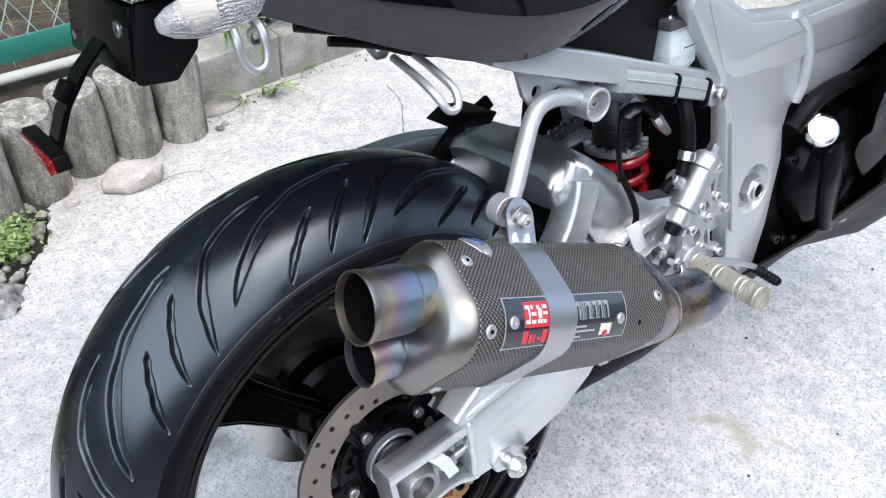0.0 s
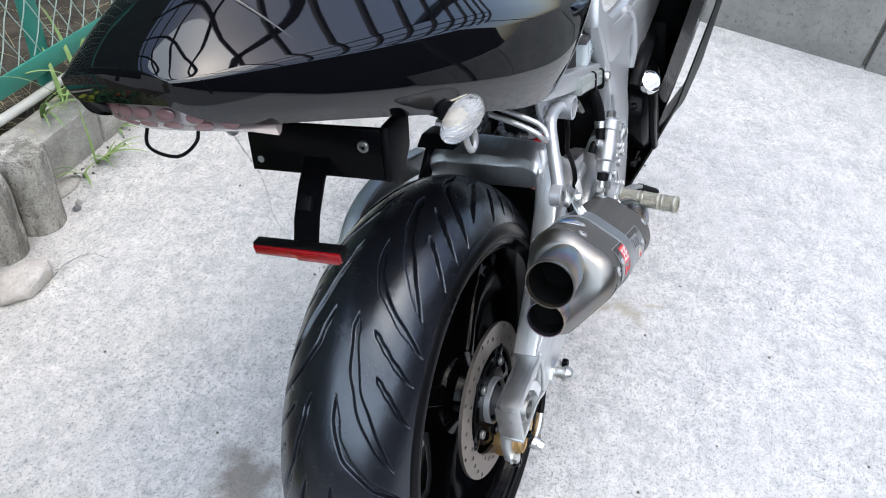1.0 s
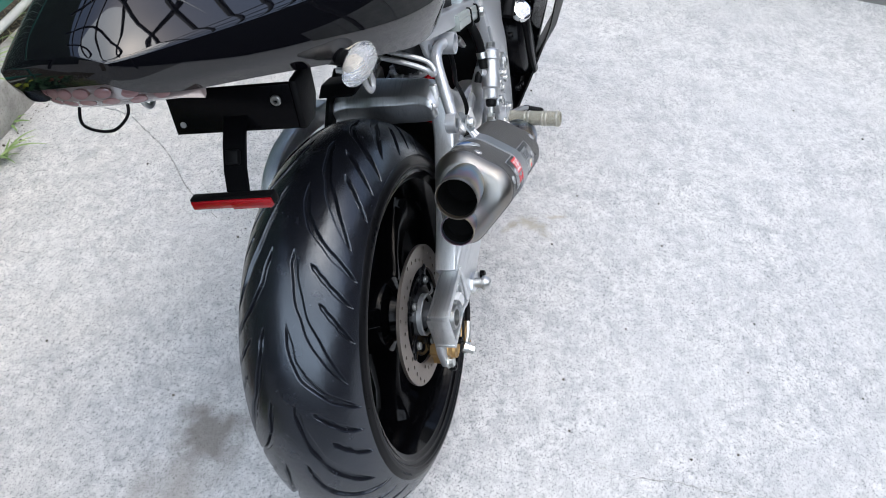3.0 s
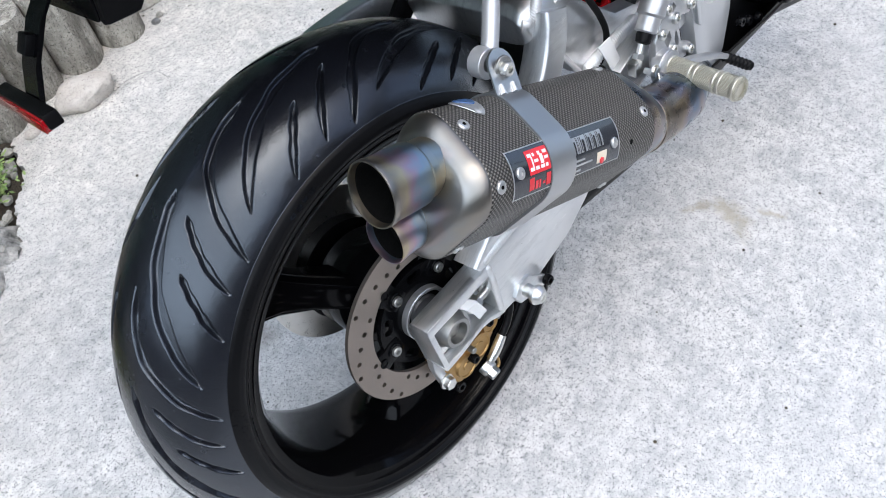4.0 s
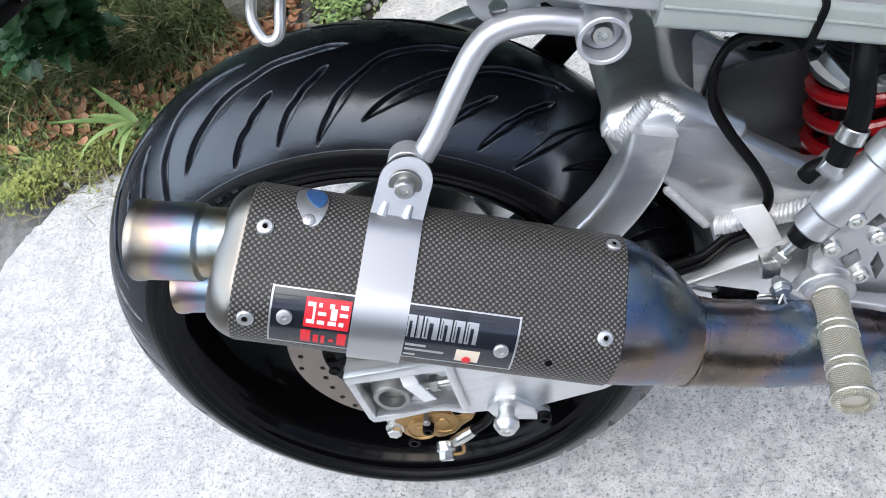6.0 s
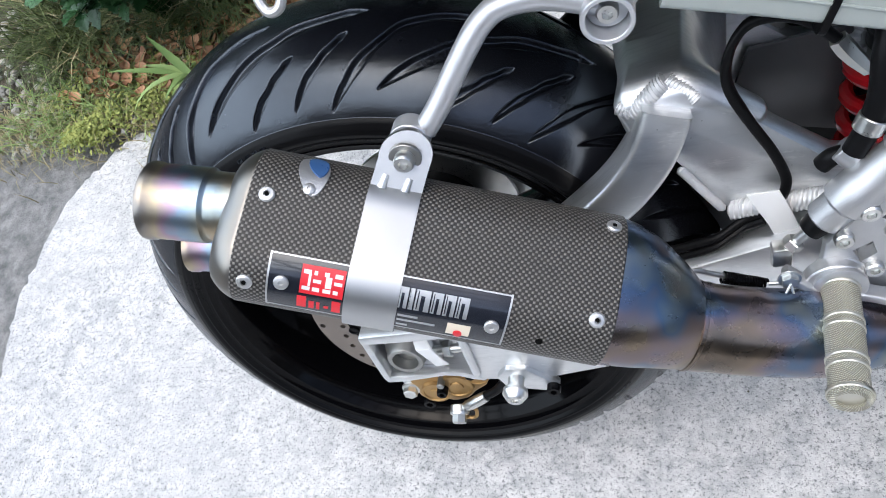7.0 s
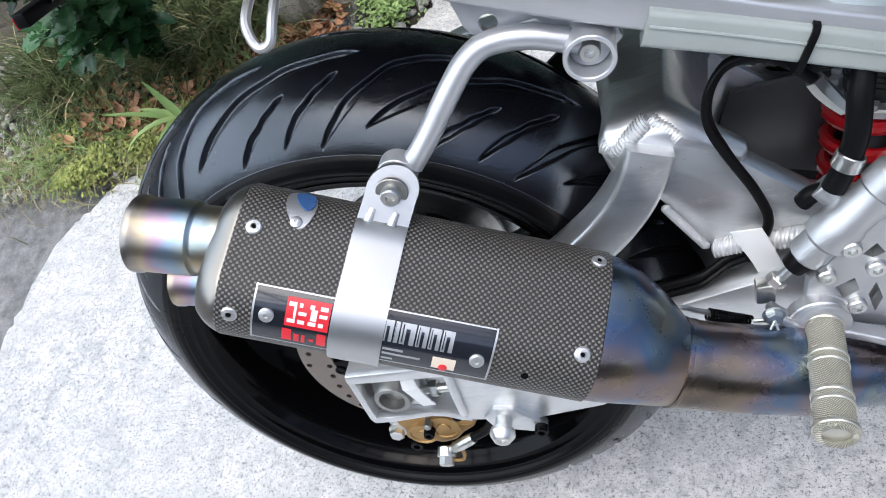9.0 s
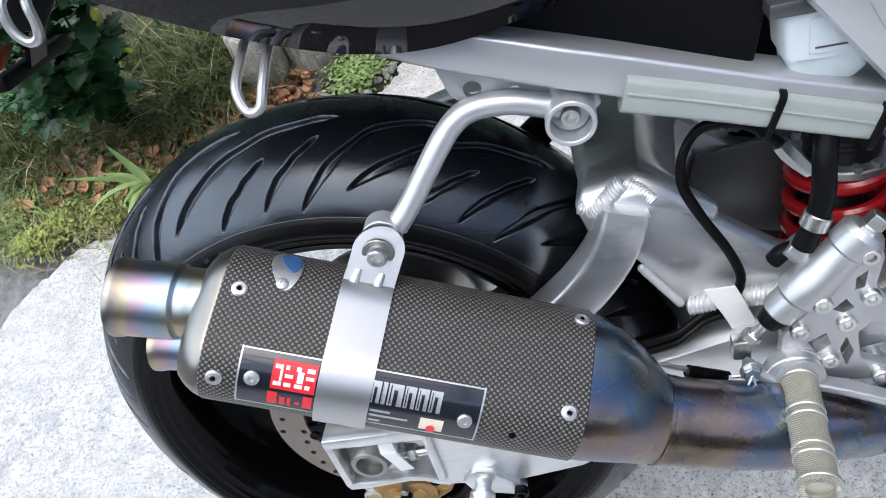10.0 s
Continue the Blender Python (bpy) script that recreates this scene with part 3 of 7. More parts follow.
def spin(profile, n=120, bm=None):
    """A ring about the axle: profile rows of (y from the middle plane, radius), closed."""
    rings = []
    for i in range(n):
        a = 2 * math.pi * i / n
        rings.append([V((r * math.cos(a), YC + y, r * math.sin(a))) for y, r in profile])
    return loft(rings, closed=True, bm=bm)


def rear_wheel():
    tyre = new("tyre", tyre_mesh())
    tyre.parent = BIKE
    tagged(tyre, "black road tyre with curved tread grooves")
    # raised lettering bars on the sidewall
    for start, count, step in ((200, 6, 1.9), (252, 8, 1.7), (318, 6, 1.9), (104, 4, 2.2)):
        bm = bmesh.new()
        for i in range(count):
            a0, a1 = radians(start + i * step), radians(start + i * step + step * 0.66)
            low, high = 0.2436 + 0.0010 * (i % 2), 0.2478
            quads([[V((r * math.cos(a), YC + yy, r * math.sin(a))) for a in (a0, (a0 + a1) / 2, a1)] for yy, r in ((-0.0927, low), (-0.0913, high))], bm=bm)
        bmesh.ops.solidify(bm, geom=bm.faces[:], thickness=0.0005)
        part("sidewall_lettering", bm, TYRE, tyre)
    lip = [(-0.079, 0.2270), (-0.0815, 0.2325), (-0.0835, 0.2350), (-0.0862, 0.2352), (-0.0872, 0.2338), (-0.0868, 0.2315), (-0.0855, 0.2290), (-0.0856, 0.2272), (-0.0848, 0.2258), (-0.0825, 0.2225), (-0.0815, 0.2175)]
    floor_line = [(-0.070, 0.2100), (-0.05, 0.2035), (0, 0.1985), (0.05, 0.2035), (0.070, 0.2100)]
    outer_line = [(0.076, 0.2200), (0.05, 0.2120), (0, 0.2060), (-0.05, 0.2120), (-0.076, 0.2200)]
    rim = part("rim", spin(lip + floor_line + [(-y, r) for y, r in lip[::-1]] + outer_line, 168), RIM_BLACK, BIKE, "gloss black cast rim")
    for mid in (139, 259, 19):
        rows = []
        for r, half, y0, y1 in ((0.050, 24, -0.040, 0.034), (0.075, 15, -0.036, 0.030), (0.11, 10.5, -0.028, 0.024), (0.15, 9.5, -0.024, 0.022), (0.185, 10.5, -0.028, 0.026), (0.205, 13.5, -0.036, 0.034)):
            ring = []
            for a, y in ((-half, y0 * 0.55), (-half * 0.7, y0), (half * 0.7, y0), (half, y0 * 0.55), (half, y1 * 0.55), (half * 0.7, y1), (-half * 0.7, y1), (-half, y1 * 0.55)):
                t = radians(mid + a)
                ring.append(V((r * math.cos(t), YC + y, r * math.sin(t))))
            rows.append(ring)
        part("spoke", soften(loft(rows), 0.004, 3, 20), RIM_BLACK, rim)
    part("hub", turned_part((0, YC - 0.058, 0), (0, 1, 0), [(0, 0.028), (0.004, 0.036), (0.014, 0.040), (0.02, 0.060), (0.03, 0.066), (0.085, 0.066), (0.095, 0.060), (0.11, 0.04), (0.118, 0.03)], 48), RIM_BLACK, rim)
    part("tyre_valve", rod((0.150, YC - 0.02, -0.130), (0.125, YC - 0.035, -0.108), 0.0035, edge=0.001), STEEL, rim)


def bored(ob, cutter_bm):
    """Cuts a solid out of a mesh object for good."""
    cutter = link("cutter", cutter_bm, ob.data.materials[0], ob.parent)
    mod = ob.modifiers.new("holes", "BOOLEAN")
    mod.operation, mod.solver, mod.object = "DIFFERENCE", "EXACT", cutter
    bpy.context.view_layer.update()
    done = bpy.data.meshes.new_from_object(ob.evaluated_get(bpy.context.evaluated_depsgraph_get()))
    ob.modifiers.clear()
    done.set_sharp_from_angle(angle=radians(28))
    ob.data = done
    bpy.data.objects.remove(cutter)


def brake_disc():
    y = -0.0876
    body = link("brake_disc", spin([(y - YC, 0.1127), (y - YC + 0.005, 0.1127), (y - YC + 0.005, 0.0775), (y - YC, 0.0775)], 160), DISC_STEEL, BIKE, "drilled steel brake disc, brown with use")
    cut = bmesh.new()
    for k in range(8):
        for j in range(5):
            a, r = radians(k * 45 + 6 + 10.5 * j), 0.0845 + 0.0056 * j
            p = V((r * math.cos(a), y - 0.004, r * math.sin(a)))
            rod(p, p + V((0, 0.013, 0)), 0.0031, n=12, bm=cut)
    bored(body, cut)
    body.data.polygons.foreach_set("use_smooth", np.zeros(len(body.data.polygons), bool))
    # black carrier: a lobed ring with slots, bolts and ears out to the disc
    ring = part("carrier_ring", spin([(y - YC + 0.0015, 0.0655), (y - YC + 0.0085, 0.0655), (y - YC + 0.0085, 0.034), (y - YC + 0.0015, 0.034)], 96), BLACK_PAINT, body, "black carrier ring with slots")
    cut = bmesh.new()
    for k in range(5):
        a = radians(48.5 + 36 + 72 * k)
        rows = []
        for r, w in ((0.0475, 0.006), (0.0485, 0.0085), (0.053, 0.0110), (0.0575, 0.0105), (0.0590, 0.0080)):
            rows.append([V((r * math.cos(a) - o * math.sin(a), y + d, r * math.sin(a) + o * math.cos(a))) for o, d in ((-w, -0.004), (w, -0.004), (w, 0.016), (-w, 0.016))])
        loft(rows, bm=cut)
    bored(ring, cut)
    for k in range(5):
        a = radians(48.5 + 72 * k)
        c, n = math.cos(a), math.sin(a)
        rows = []
        for r, w in ((0.044, 0.012), (0.056, 0.0145), (0.066, 0.0130), (0.072, 0.0145), (0.0785, 0.0150)):
            rows.append([V((r * c - o * n, y + d, r * n + o * c)) for o, d in ((-w, 0.0004), (w, 0.0004), (w, 0.008), (-w, 0.008))])
        part("carrier_arm", soften(loft(rows), 0.0014, 2), BLACK_PAINT, body)
        p = V((0.0560 * c, y + 0.0005, 0.0560 * n))
        part("bolt_seat", turned_part(p, (0, -1, 0), [(0, 0.0092), (0.0016, 0.0092), (0.0022, 0.0085)], 24), BLACK_PAINT, body)
        part("carrier_bolt", hex_bolt(p + V((0, -0.002, 0)), (0, -1, 0), 0.0062, 0.0045), BOLT_GREY, body)
        p = V((0.0755 * c, y - 0.0002, 0.0755 * n))
        part("disc_button", turned_part(p, (0, -1, 0), [(0, 0.0058), (0.0012, 0.0058), (0.0015, 0.0040), (0.0004, 0.0036)], 18), BLACK_PAINT, body)
    part("seal_ring", turned_part((0, y + 0.006, 0), (0, -1, 0), [(0, 0.0335), (0.012, 0.0335), (0.0128, 0.0325), (0.0128, 0.0298), (0.010, 0.0290), (0.006, 0.0290)], 48, (True, False)), CAST, body, "bright bearing seal ring")
    part("seal_floor", turned_part((0, y + 0.001, 0), (0, -1, 0), [(0, 0.0292), (0.002, 0.0292)], 32), INNER_BLACK, body)
    part("axle_spacer", turned_part((0, y + 0.004, 0), (0, -1, 0), [(0, 0.0225), (0.006, 0.0225), (0.008, 0.0205), (0.0265, 0.0200)], 40), DARK_METAL, body, "dark turned axle spacer")


def swingarm():
    beam_line = [(-0.038, 0.037), (0.00, 0.039), (0.062, 0.043), (0.15, 0.058), (0.254, 0.091), (0.35, 0.122), (0.45, 0.158), (0.545, 0.170), (0.545, 0.105), (0.45, 0.098), (0.368, 0.072), (0.300, 0.042), (0.250, -0.004), (0.205, -0.030), (0.135, -0.047), (0.068, -0.045)]
    window = [(-0.026, 0.024), (0.00, 0.026), (0.050, 0.029), (0.060, 0.026), (0.064, 0.0), (0.058, -0.030), (0.045, -0.034), (0.00, -0.034), (-0.024, -0.034)]
    arm = None
    for flip in (False, True):
        s = (lambda y: 2 * YB - y) if flip else (lambda y: y)
        # solid beam ahead of the adjuster window
        front = [(0.060, 0.043), *beam_line[3:]]
        body = part("swingarm_beam", plate(front, s(-0.140), s(-0.108), 0.004), ALUMINIUM, BIKE if arm is None else arm, "" if arm else "brushed aluminium swingarm with welded seams")
        arm = arm or body
        part("end_top", plate([(-0.038, 0.024), (-0.038, 0.036), (0.0, 0.0385), (0.064, 0.043), (0.064, 0.028), (0.0, 0.025)], s(-0.142), s(-0.114), 0.0025), ALUMINIUM, arm)
        lip = [(-0.031, -0.043), (-0.035, -0.034), (-0.010, -0.0335), (0.016, -0.0315), (0.034, -0.0285), (0.050, -0.0300), (0.064, -0.0360), (0.074, -0.0405), (0.074, -0.0455), (0.062, -0.0430), (0.048, -0.0365), (0.034, -0.0345), (0.014, -0.0380), (-0.010, -0.0420)]
        part("end_bottom", plate(lip, s(-0.140), s(-0.106), 0.0014), ALUMINIUM, arm)
        part("end_cap", plate([(-0.0375, 0.025), (-0.030, 0.0255), (-0.026, -0.034), (-0.0335, -0.0345)], s(-0.141), s(-0.106), 0.0012), ALUMINIUM, arm, "polished end cap")
        part("window_back", plate([(-0.03, 0.026), (0.064, 0.030), (0.064, -0.034), (-0.026, -0.034)], s(-0.112), s(-0.106), 0.0), CAST, arm)
        brace = smooth_path([(0.270, s(-0.1035), 0.236), (0.264, s(-0.1065), 0.219), (0.253, s(-0.108), 0.196), (0.233, s(-0.110), 0.170), (0.208, s(-0.112), 0.147), (0.175, s(-0.115), 0.121), (0.13, s(-0.119), 0.085), (0.060, s(-0.122), 0.036)], 7)
        if flip:
            brace = smooth_path([(0.268, 0.106, 0.226), (0.21, 0.122, 0.233), (0.16, 0.126, 0.234), (0.11, 0.127, 0.230), (0.065, 0.127, 0.210), (0.025, 0.126, 0.160), (0.004, 0.124, 0.090), (0.004, 0.122, 0.030)], 7)
        part("curved_brace", sweep(brace, 1.0, steps=1, section=rounded(0.017, 0.014, 0.004) if flip else rounded(0.0180, 0.0175, 0.0045), up=(0, 1, 0)), ALUMINIUM, arm, "scuffed brushed aluminium brace")
        # side wall of the box section that runs forward to the pivot
        wall = [(0.241, 0.222), (0.256, 0.234), (0.286, 0.242), (0.320, 0.226), (0.352, 0.198), (0.388, 0.170), (0.47, 0.150), (0.47, 0.116), (0.40, 0.130), (0.330, 0.126), (0.309, 0.130), (0.273, 0.183), (0.252, 0.206)]
        part("side_plate", plate(wall, (lambda x, z: s(-0.110 + max(0, z - 0.17) * 0.10)), s(-0.078), 0.009), ALUMINIUM, arm)
        # weld beads
        for line, r, gap in (([(0.237, s(-0.095), 0.236), (0.247, s(-0.0985), 0.233), (0.260, s(-0.0985), 0.243), (0.273, s(-0.093), 0.252)], 0.0078, 0.0026),
                             ([(0.272, s(-0.093), 0.251), (0.283, s(-0.096), 0.244), (0.294, s(-0.0995), 0.233)], 0.0070, 0.0026),
                             ([(0.311, s(-0.1105), 0.133), (0.335, s(-0.1125), 0.137), (0.36, s(-0.1135), 0.139), (0.42, s(-0.1135), 0.145)], 0.0092, 0.0034),
                             ([(0.276, s(-0.1085), 0.180), (0.292, s(-0.1090), 0.156), (0.308, s(-0.1090), 0.132)], 0.0040, 0.0028),
                             ([(0.066, s(-0.1400), 0.042), (0.067, s(-0.1415), 0.010), (0.068, s(-0.1400), -0.036)], 0.0046, 0.0026),
                             ([(0.064, s(-0.1345), 0.047), (0.09, s(-0.1360), 0.053), (0.13, s(-0.1370), 0.061), (0.17, s(-0.1370), 0.071)], 0.0072, 0.0028)):
            pts = smooth_path(line, 60)
            walk_on, rings = 0.0, []
            for i, p in enumerate(pts):
                walk_on += (p - pts[max(i - 1, 0)]).length
                way = (pts[min(i + 1, len(pts) - 1)] - pts[max(i - 1, 0)]).normalized()
                ends = min(1.0, 0.45 + 12 * min(i, len(pts) - 1 - i) / len(pts))
                rings.append(circle(p, way + V((0, 0.35 if flip else -0.35, 0)), r * ends * (0.86 + 0.14 * ((walk_on / gap) % 1.0)), 14))
            part("weld_bead", loft(rings), WELD, arm, "rippled weld bead", sharp=80)
    # box over the tyre that joins both sides: a neck with a ridge, falling forward to the shock
    half = ((-0.1135, (0.246, 0.212), (0.240, 0.226), (0.246, 0.233), (0.284, 0.238), (0.300, 0.232), (0.338, 0.208), (0.330, 0.150), (0.285, 0.182)),
            (-0.1060, (0.243, 0.206), (0.236, 0.231), (0.243, 0.242), (0.284, 0.249), (0.301, 0.242), (0.343, 0.211), (0.336, 0.150), (0.284, 0.180)),
            (-0.0950, (0.243, 0.202), (0.238, 0.236), (0.246, 0.247), (0.286, 0.256), (0.302, 0.246), (0.340, 0.214), (0.334, 0.150), (0.282, 0.178)),
            (-0.0780, (0.244, 0.200), (0.240, 0.238), (0.249, 0.249), (0.287, 0.258), (0.298, 0.248), (0.322, 0.214), (0.328, 0.150), (0.282, 0.178)),
            (-0.0500, (0.244, 0.200), (0.238, 0.238), (0.248, 0.250), (0.289, 0.259), (0.297, 0.250), (0.312, 0.212), (0.324, 0.150), (0.282, 0.178)),
            (YB, (0.244, 0.200), (0.236, 0.240), (0.246, 0.252), (0.292, 0.260), (0.299, 0.251), (0.312, 0.212), (0.324, 0.150), (0.282, 0.178)))
    rows = [[V((x - 0.003, y + 0.010, z + 0.005)) for x, z in ring] for y, *ring in half]
    rows += [[V((p.x, 2 * YB - p.y, p.z)) for p in ring] for ring in rows[-2::-1]]
    fine = []
    for j in range(8):
        fine.append(smooth_path([ring[j] for ring in rows], 4))
    part("cross_box", soften(loft([list(ring) for ring in zip(*fine)]), 0.005, 3, 38), ALUMINIUM, arm, "dull aluminium box over the tyre", sharp=40)
    hug = [[V(((0.322 + 0.008 * math.cos(radians(b))) * math.cos(radians(a)), YB + 0.085 * math.sin(radians(b)), (0.300 + 0.026 * math.cos(radians(b))) * math.sin(radians(a)))) for b in range(-80, 81, 16)] for a in range(-10, 39, 6)]
    part("inner_fender", quads(hug), BLACK_PLASTIC, arm, "black plastic inner fender")
    # axle hardware on the right side
    part("axle_block", box((0.004, -0.1200, -0.005), (0.054, 0.016, 0.054), bevel=0.004), CAST, arm, "sliding axle block")
    axle = part("axle", turned_part((0, -0.124, -0.005), (0, -1, 0), [(0, 0.0235), (0.004, 0.0235), (0.008, 0.0205), (0.0155, 0.0190), (0.0175, 0.0178), (0.0175, 0.0135), (0.002, 0.0125)], 44, (True, False)), BOLT_GREY, arm, "hollow axle end with a stepped collar")
    part("axle_bore", turned_part((0, -0.126, -0.005), (0, -1, 0), [(0, 0.0127), (0.004, 0.0127), (0.005, 0.011)], 24), BOLT_GREY, axle)
    part("adjuster_bolt", rod((0.028, -0.130, -0.004), (0.066, -0.130, 0.000), 0.0048, edge=0.0008), STEEL, arm)
    part("adjuster_nut", rod((0.040, -0.130, -0.0025), (0.048, -0.130, -0.0015), 0.0090, n=6, edge=0.0008), STEEL, arm)
    tab = loft([[V((x, y, z)) for x, y, z in row] for row in (
        [(0.012, -0.1290, 0.020), (0.026, -0.1290, 0.024), (0.026, -0.1310, 0.024), (0.012, -0.1310, 0.020)], [(0.018, -0.1430, 0.017), (0.034, -0.1430, 0.018), (0.034, -0.1455, 0.018), (0.018, -0.1455, 0.017)],
        [(0.026, -0.1435, 0.002), (0.042, -0.1435, -0.002), (0.042, -0.1455, -0.002), (0.026, -0.1455, 0.002)], [(0.031, -0.1420, -0.012), (0.045, -0.1420, -0.010), (0.045, -0.1440, -0.010), (0.031, -0.1440, -0.012)])])
    part("adjuster_tab", soften(tab, 0.0006, 1), PLATE_WHITE, arm, "white folded adjuster tab")
    spool = part("stand_spool", turned_part((0.108, -0.138, -0.036), (0, -1, 0), [(0, 0.0130), (0.003, 0.0130), (0.0045, 0.0122), (0.005, 0.0085), (0.016, 0.0082), (0.019, 0.0090), (0.0215, 0.0122), (0.026, 0.0126), (0.0325, 0.0085), (0.0335, 0.0070), (0.0335, 0.0040), (0.031, 0.0035)], 32), STEEL, arm, "polished stand spool")
    part("spool_lug", plate([(0.088, -0.034), (0.100, -0.020), (0.120, -0.022), (0.138, -0.040), (0.150, -0.052), (0.138, -0.060), (0.115, -0.055), (0.095, -0.050)], -0.146, -0.134, 0.003), ALUMINIUM, arm)
    part("lug_bolt", hex_bolt((0.143, -0.146, -0.050), (0, -1, 0), 0.007, 0.008), BLACK_PAINT, arm)


def caliper():
    body = part("brake_caliper", soften(plate([(-0.024, -0.072), (-0.012, -0.060), (0.010, -0.056), (0.030, -0.050), (0.054, -0.046), (0.072, -0.044), (0.080, -0.056), (0.070, -0.072), (0.064, -0.086), (0.050, -0.096), (0.040, -0.108), (0.022, -0.114), (0.008, -0.108), (-0.006, -0.112), (-0.020, -0.100), (-0.016, -0.086)], -0.120, -0.078, 0.006), 0.001, 1, 40), GOLD, BIKE, "gold anodised brake caliper")
    for x, z, r in ((0.006, -0.088, 0.0165), (0.032, -0.078, 0.0190), (0.058, -0.062, 0.0130)):
        part("piston_boss", turned_part((x, -0.118, z), (0, -1, 0), [(0, r + 0.001), (0.004, r), (0.0065, r * 0.97), (0.0065, r * 0.84), (0.0052, r * 0.80), (0.0052, r * 0.4), (0.0066, r * 0.36)], 32), GOLD, body)
    part("pad_pin", rod((0.018, -0.118, -0.066), (0.018, -0.132, -0.066), 0.0042, n=12, edge=0.0008), BOLT_GREY, body)
    part("bleed_nipple", turned_part((0.066, -0.118, -0.056), (0.2, -0.9, 0.1), [(0, 0.0052), (0.006, 0.0052), (0.007, 0.0036), (0.013, 0.0034), (0.014, 0.002)], 14), BOLT_GREY, body)
    part("caliper_half", plate([(-0.018, -0.070), (0.060, -0.058), (0.072, -0.072), (0.050, -0.098), (0.008, -0.106)], -0.078, -0.066, 0.004), GOLD, body)
    for x, z, y, r in ((-0.010, -0.116, -0.110, 0.0078), (0.016, -0.080, -0.122, 0.0062), (0.054, -0.052, -0.120, 0.0060)):
        part("caliper_bolt", hex_bolt((x, y, z), (0, -1, 0), r, 0.011), BLACK_PAINT, body)
    part("bracket_arm", plate([(-0.032, -0.040), (-0.016, -0.044), (-0.010, -0.090), (-0.018, -0.102), (-0.030, -0.094), (-0.034, -0.06)], -0.116, -0.104, 0.003), CAST, body)
    part("bracket_bolt", hex_bolt((-0.024, -0.116, -0.088), (0, -1, 0), 0.0082, 0.010, False), STEEL, body)
    banjo = part("banjo_bolt", hex_bolt((0.028, -0.134, -0.112), (0, -0.9, -0.45), 0.0082, 0.012, False), STEEL, body)
    part("banjo_ring", turned_part((0.028, -0.126, -0.109), (0, -0.9, -0.45), [(0, 0.009), (0.001, 0.0105), (0.008, 0.0105), (0.009, 0.009)], 24), STEEL, body)
    part("hose_end", sweep([(0.032, -0.131, -0.108), (0.046, -0.132, -0.098), (0.064, -0.131, -0.086)], [0.0042, 0.0055, 0.0066, 0.0066, 0.0060], 12), STEEL, body)
    part("brake_hose", sweep([(0.062, -0.131, -0.087), (0.080, -0.130, -0.074), (0.094, -0.126, -0.050), (0.10, -0.10, -0.02)], 0.0048), RUBBER_HOSE, body)
    part("bleed_clip", sweep([(0.036, -0.128, -0.100), (0.046, -0.131, -0.110), (0.044, -0.133, -0.122), (0.032, -0.133, -0.124)], 0.0022, 8), GOLD, body)


# ---- silencer: its own axes, s along the can (forward and down), v up across it ----
SA, SV = V((0.9092, 0, -0.4163)), V((0.4163, 0, 0.9092))


def can(s, y, v):
    return SA * s + SV * v + V((0, y, 0))


def tri_oval(grow=0.0, n=72):
    """The can's rounded-triangle section as (y, v) points, starting on the inner side."""
    pts = []
    for cy, cv, r in ((-0.231, 0.232, 0.0355), (-0.199, 0.2475, 0.0375), (-0.197, 0.188, 0.031)):
        for i in range(180):
            a = 2 * math.pi * i / 180
            pts.append((cy + (r + grow) * math.cos(a), cv + (r + grow) * math.sin(a)))
    pts = sorted(set(pts))

    def half(some):
        out = []
        for p in some:
            while len(out) > 1 and (out[-1][0] - out[-2][0]) * (p[1] - out[-2][1]) - (out[-1][1] - out[-2][1]) * (p[0] - out[-2][0]) <= 0:
                out.pop()
            out.append(p)
        return out[:-1]

    hull = np.array(half(pts) + half(pts[::-1]))
    k = int(np.argmax(hull[:, 0]))
    hull = np.r_[hull[k:], hull[:k], hull[k:k + 1]]
    d = np.r_[0, np.cumsum(np.hypot(*np.diff(hull, axis=0).T))]
    t = np.linspace(0, d[-1], n + 1)[:-1]
    return list(zip(np.interp(t, d, hull[:, 0]), np.interp(t, d, hull[:, 1]))), d[-1]


def oval_at(y, v, lift):
    """The surface point of the can nearest to (y, v), lifted off it, with its outward normal."""
    line, _ = tri_oval(0.0, 360)
    a = np.array(line)
    i = int(np.argmin(np.hypot(a[:, 0] - y, a[:, 1] - v)))
    t = a[(i + 1) % 360] - a[i - 1]
    nrm = np.array([t[1], -t[0]]) / np.hypot(*t)
    p = a[i] + nrm * lift
    return float(p[0]), float(p[1]), nrm


def can_normal(nrm):
    return V((0, float(nrm[0]), 0)) + SV * float(nrm[1])


def wrap(s0, s1, k0, k1, lift, thick, steps=40, n=400):
    """A sheet that wraps the can from s0 to s1 between two stations of its section (0 to 1), lifted off it."""
    inner, outer = np.array(tri_oval(lift, n)[0]), np.array(tri_oval(lift + thick, n)[0])
    ks = np.linspace(k0, k1, steps)

    def at(some, k):
        f = (k % 1) * n
        i = int(f) % n
        return some[i] + (some[(i + 1) % n] - some[i]) * (f - int(f))

    rows = []
    for k in ks:
        a, b = at(inner, k), at(outer, k)
        rows.append([can(s0, *a), can(s1, *a), can(s1, *b), can(s0, *b)])
    return loft(rows)


def station(y, v):
    line, _ = tri_oval(0.0, 400)
    a = np.array(line)
    return int(np.argmin(np.hypot(a[:, 0] - y, a[:, 1] - v))) / 400


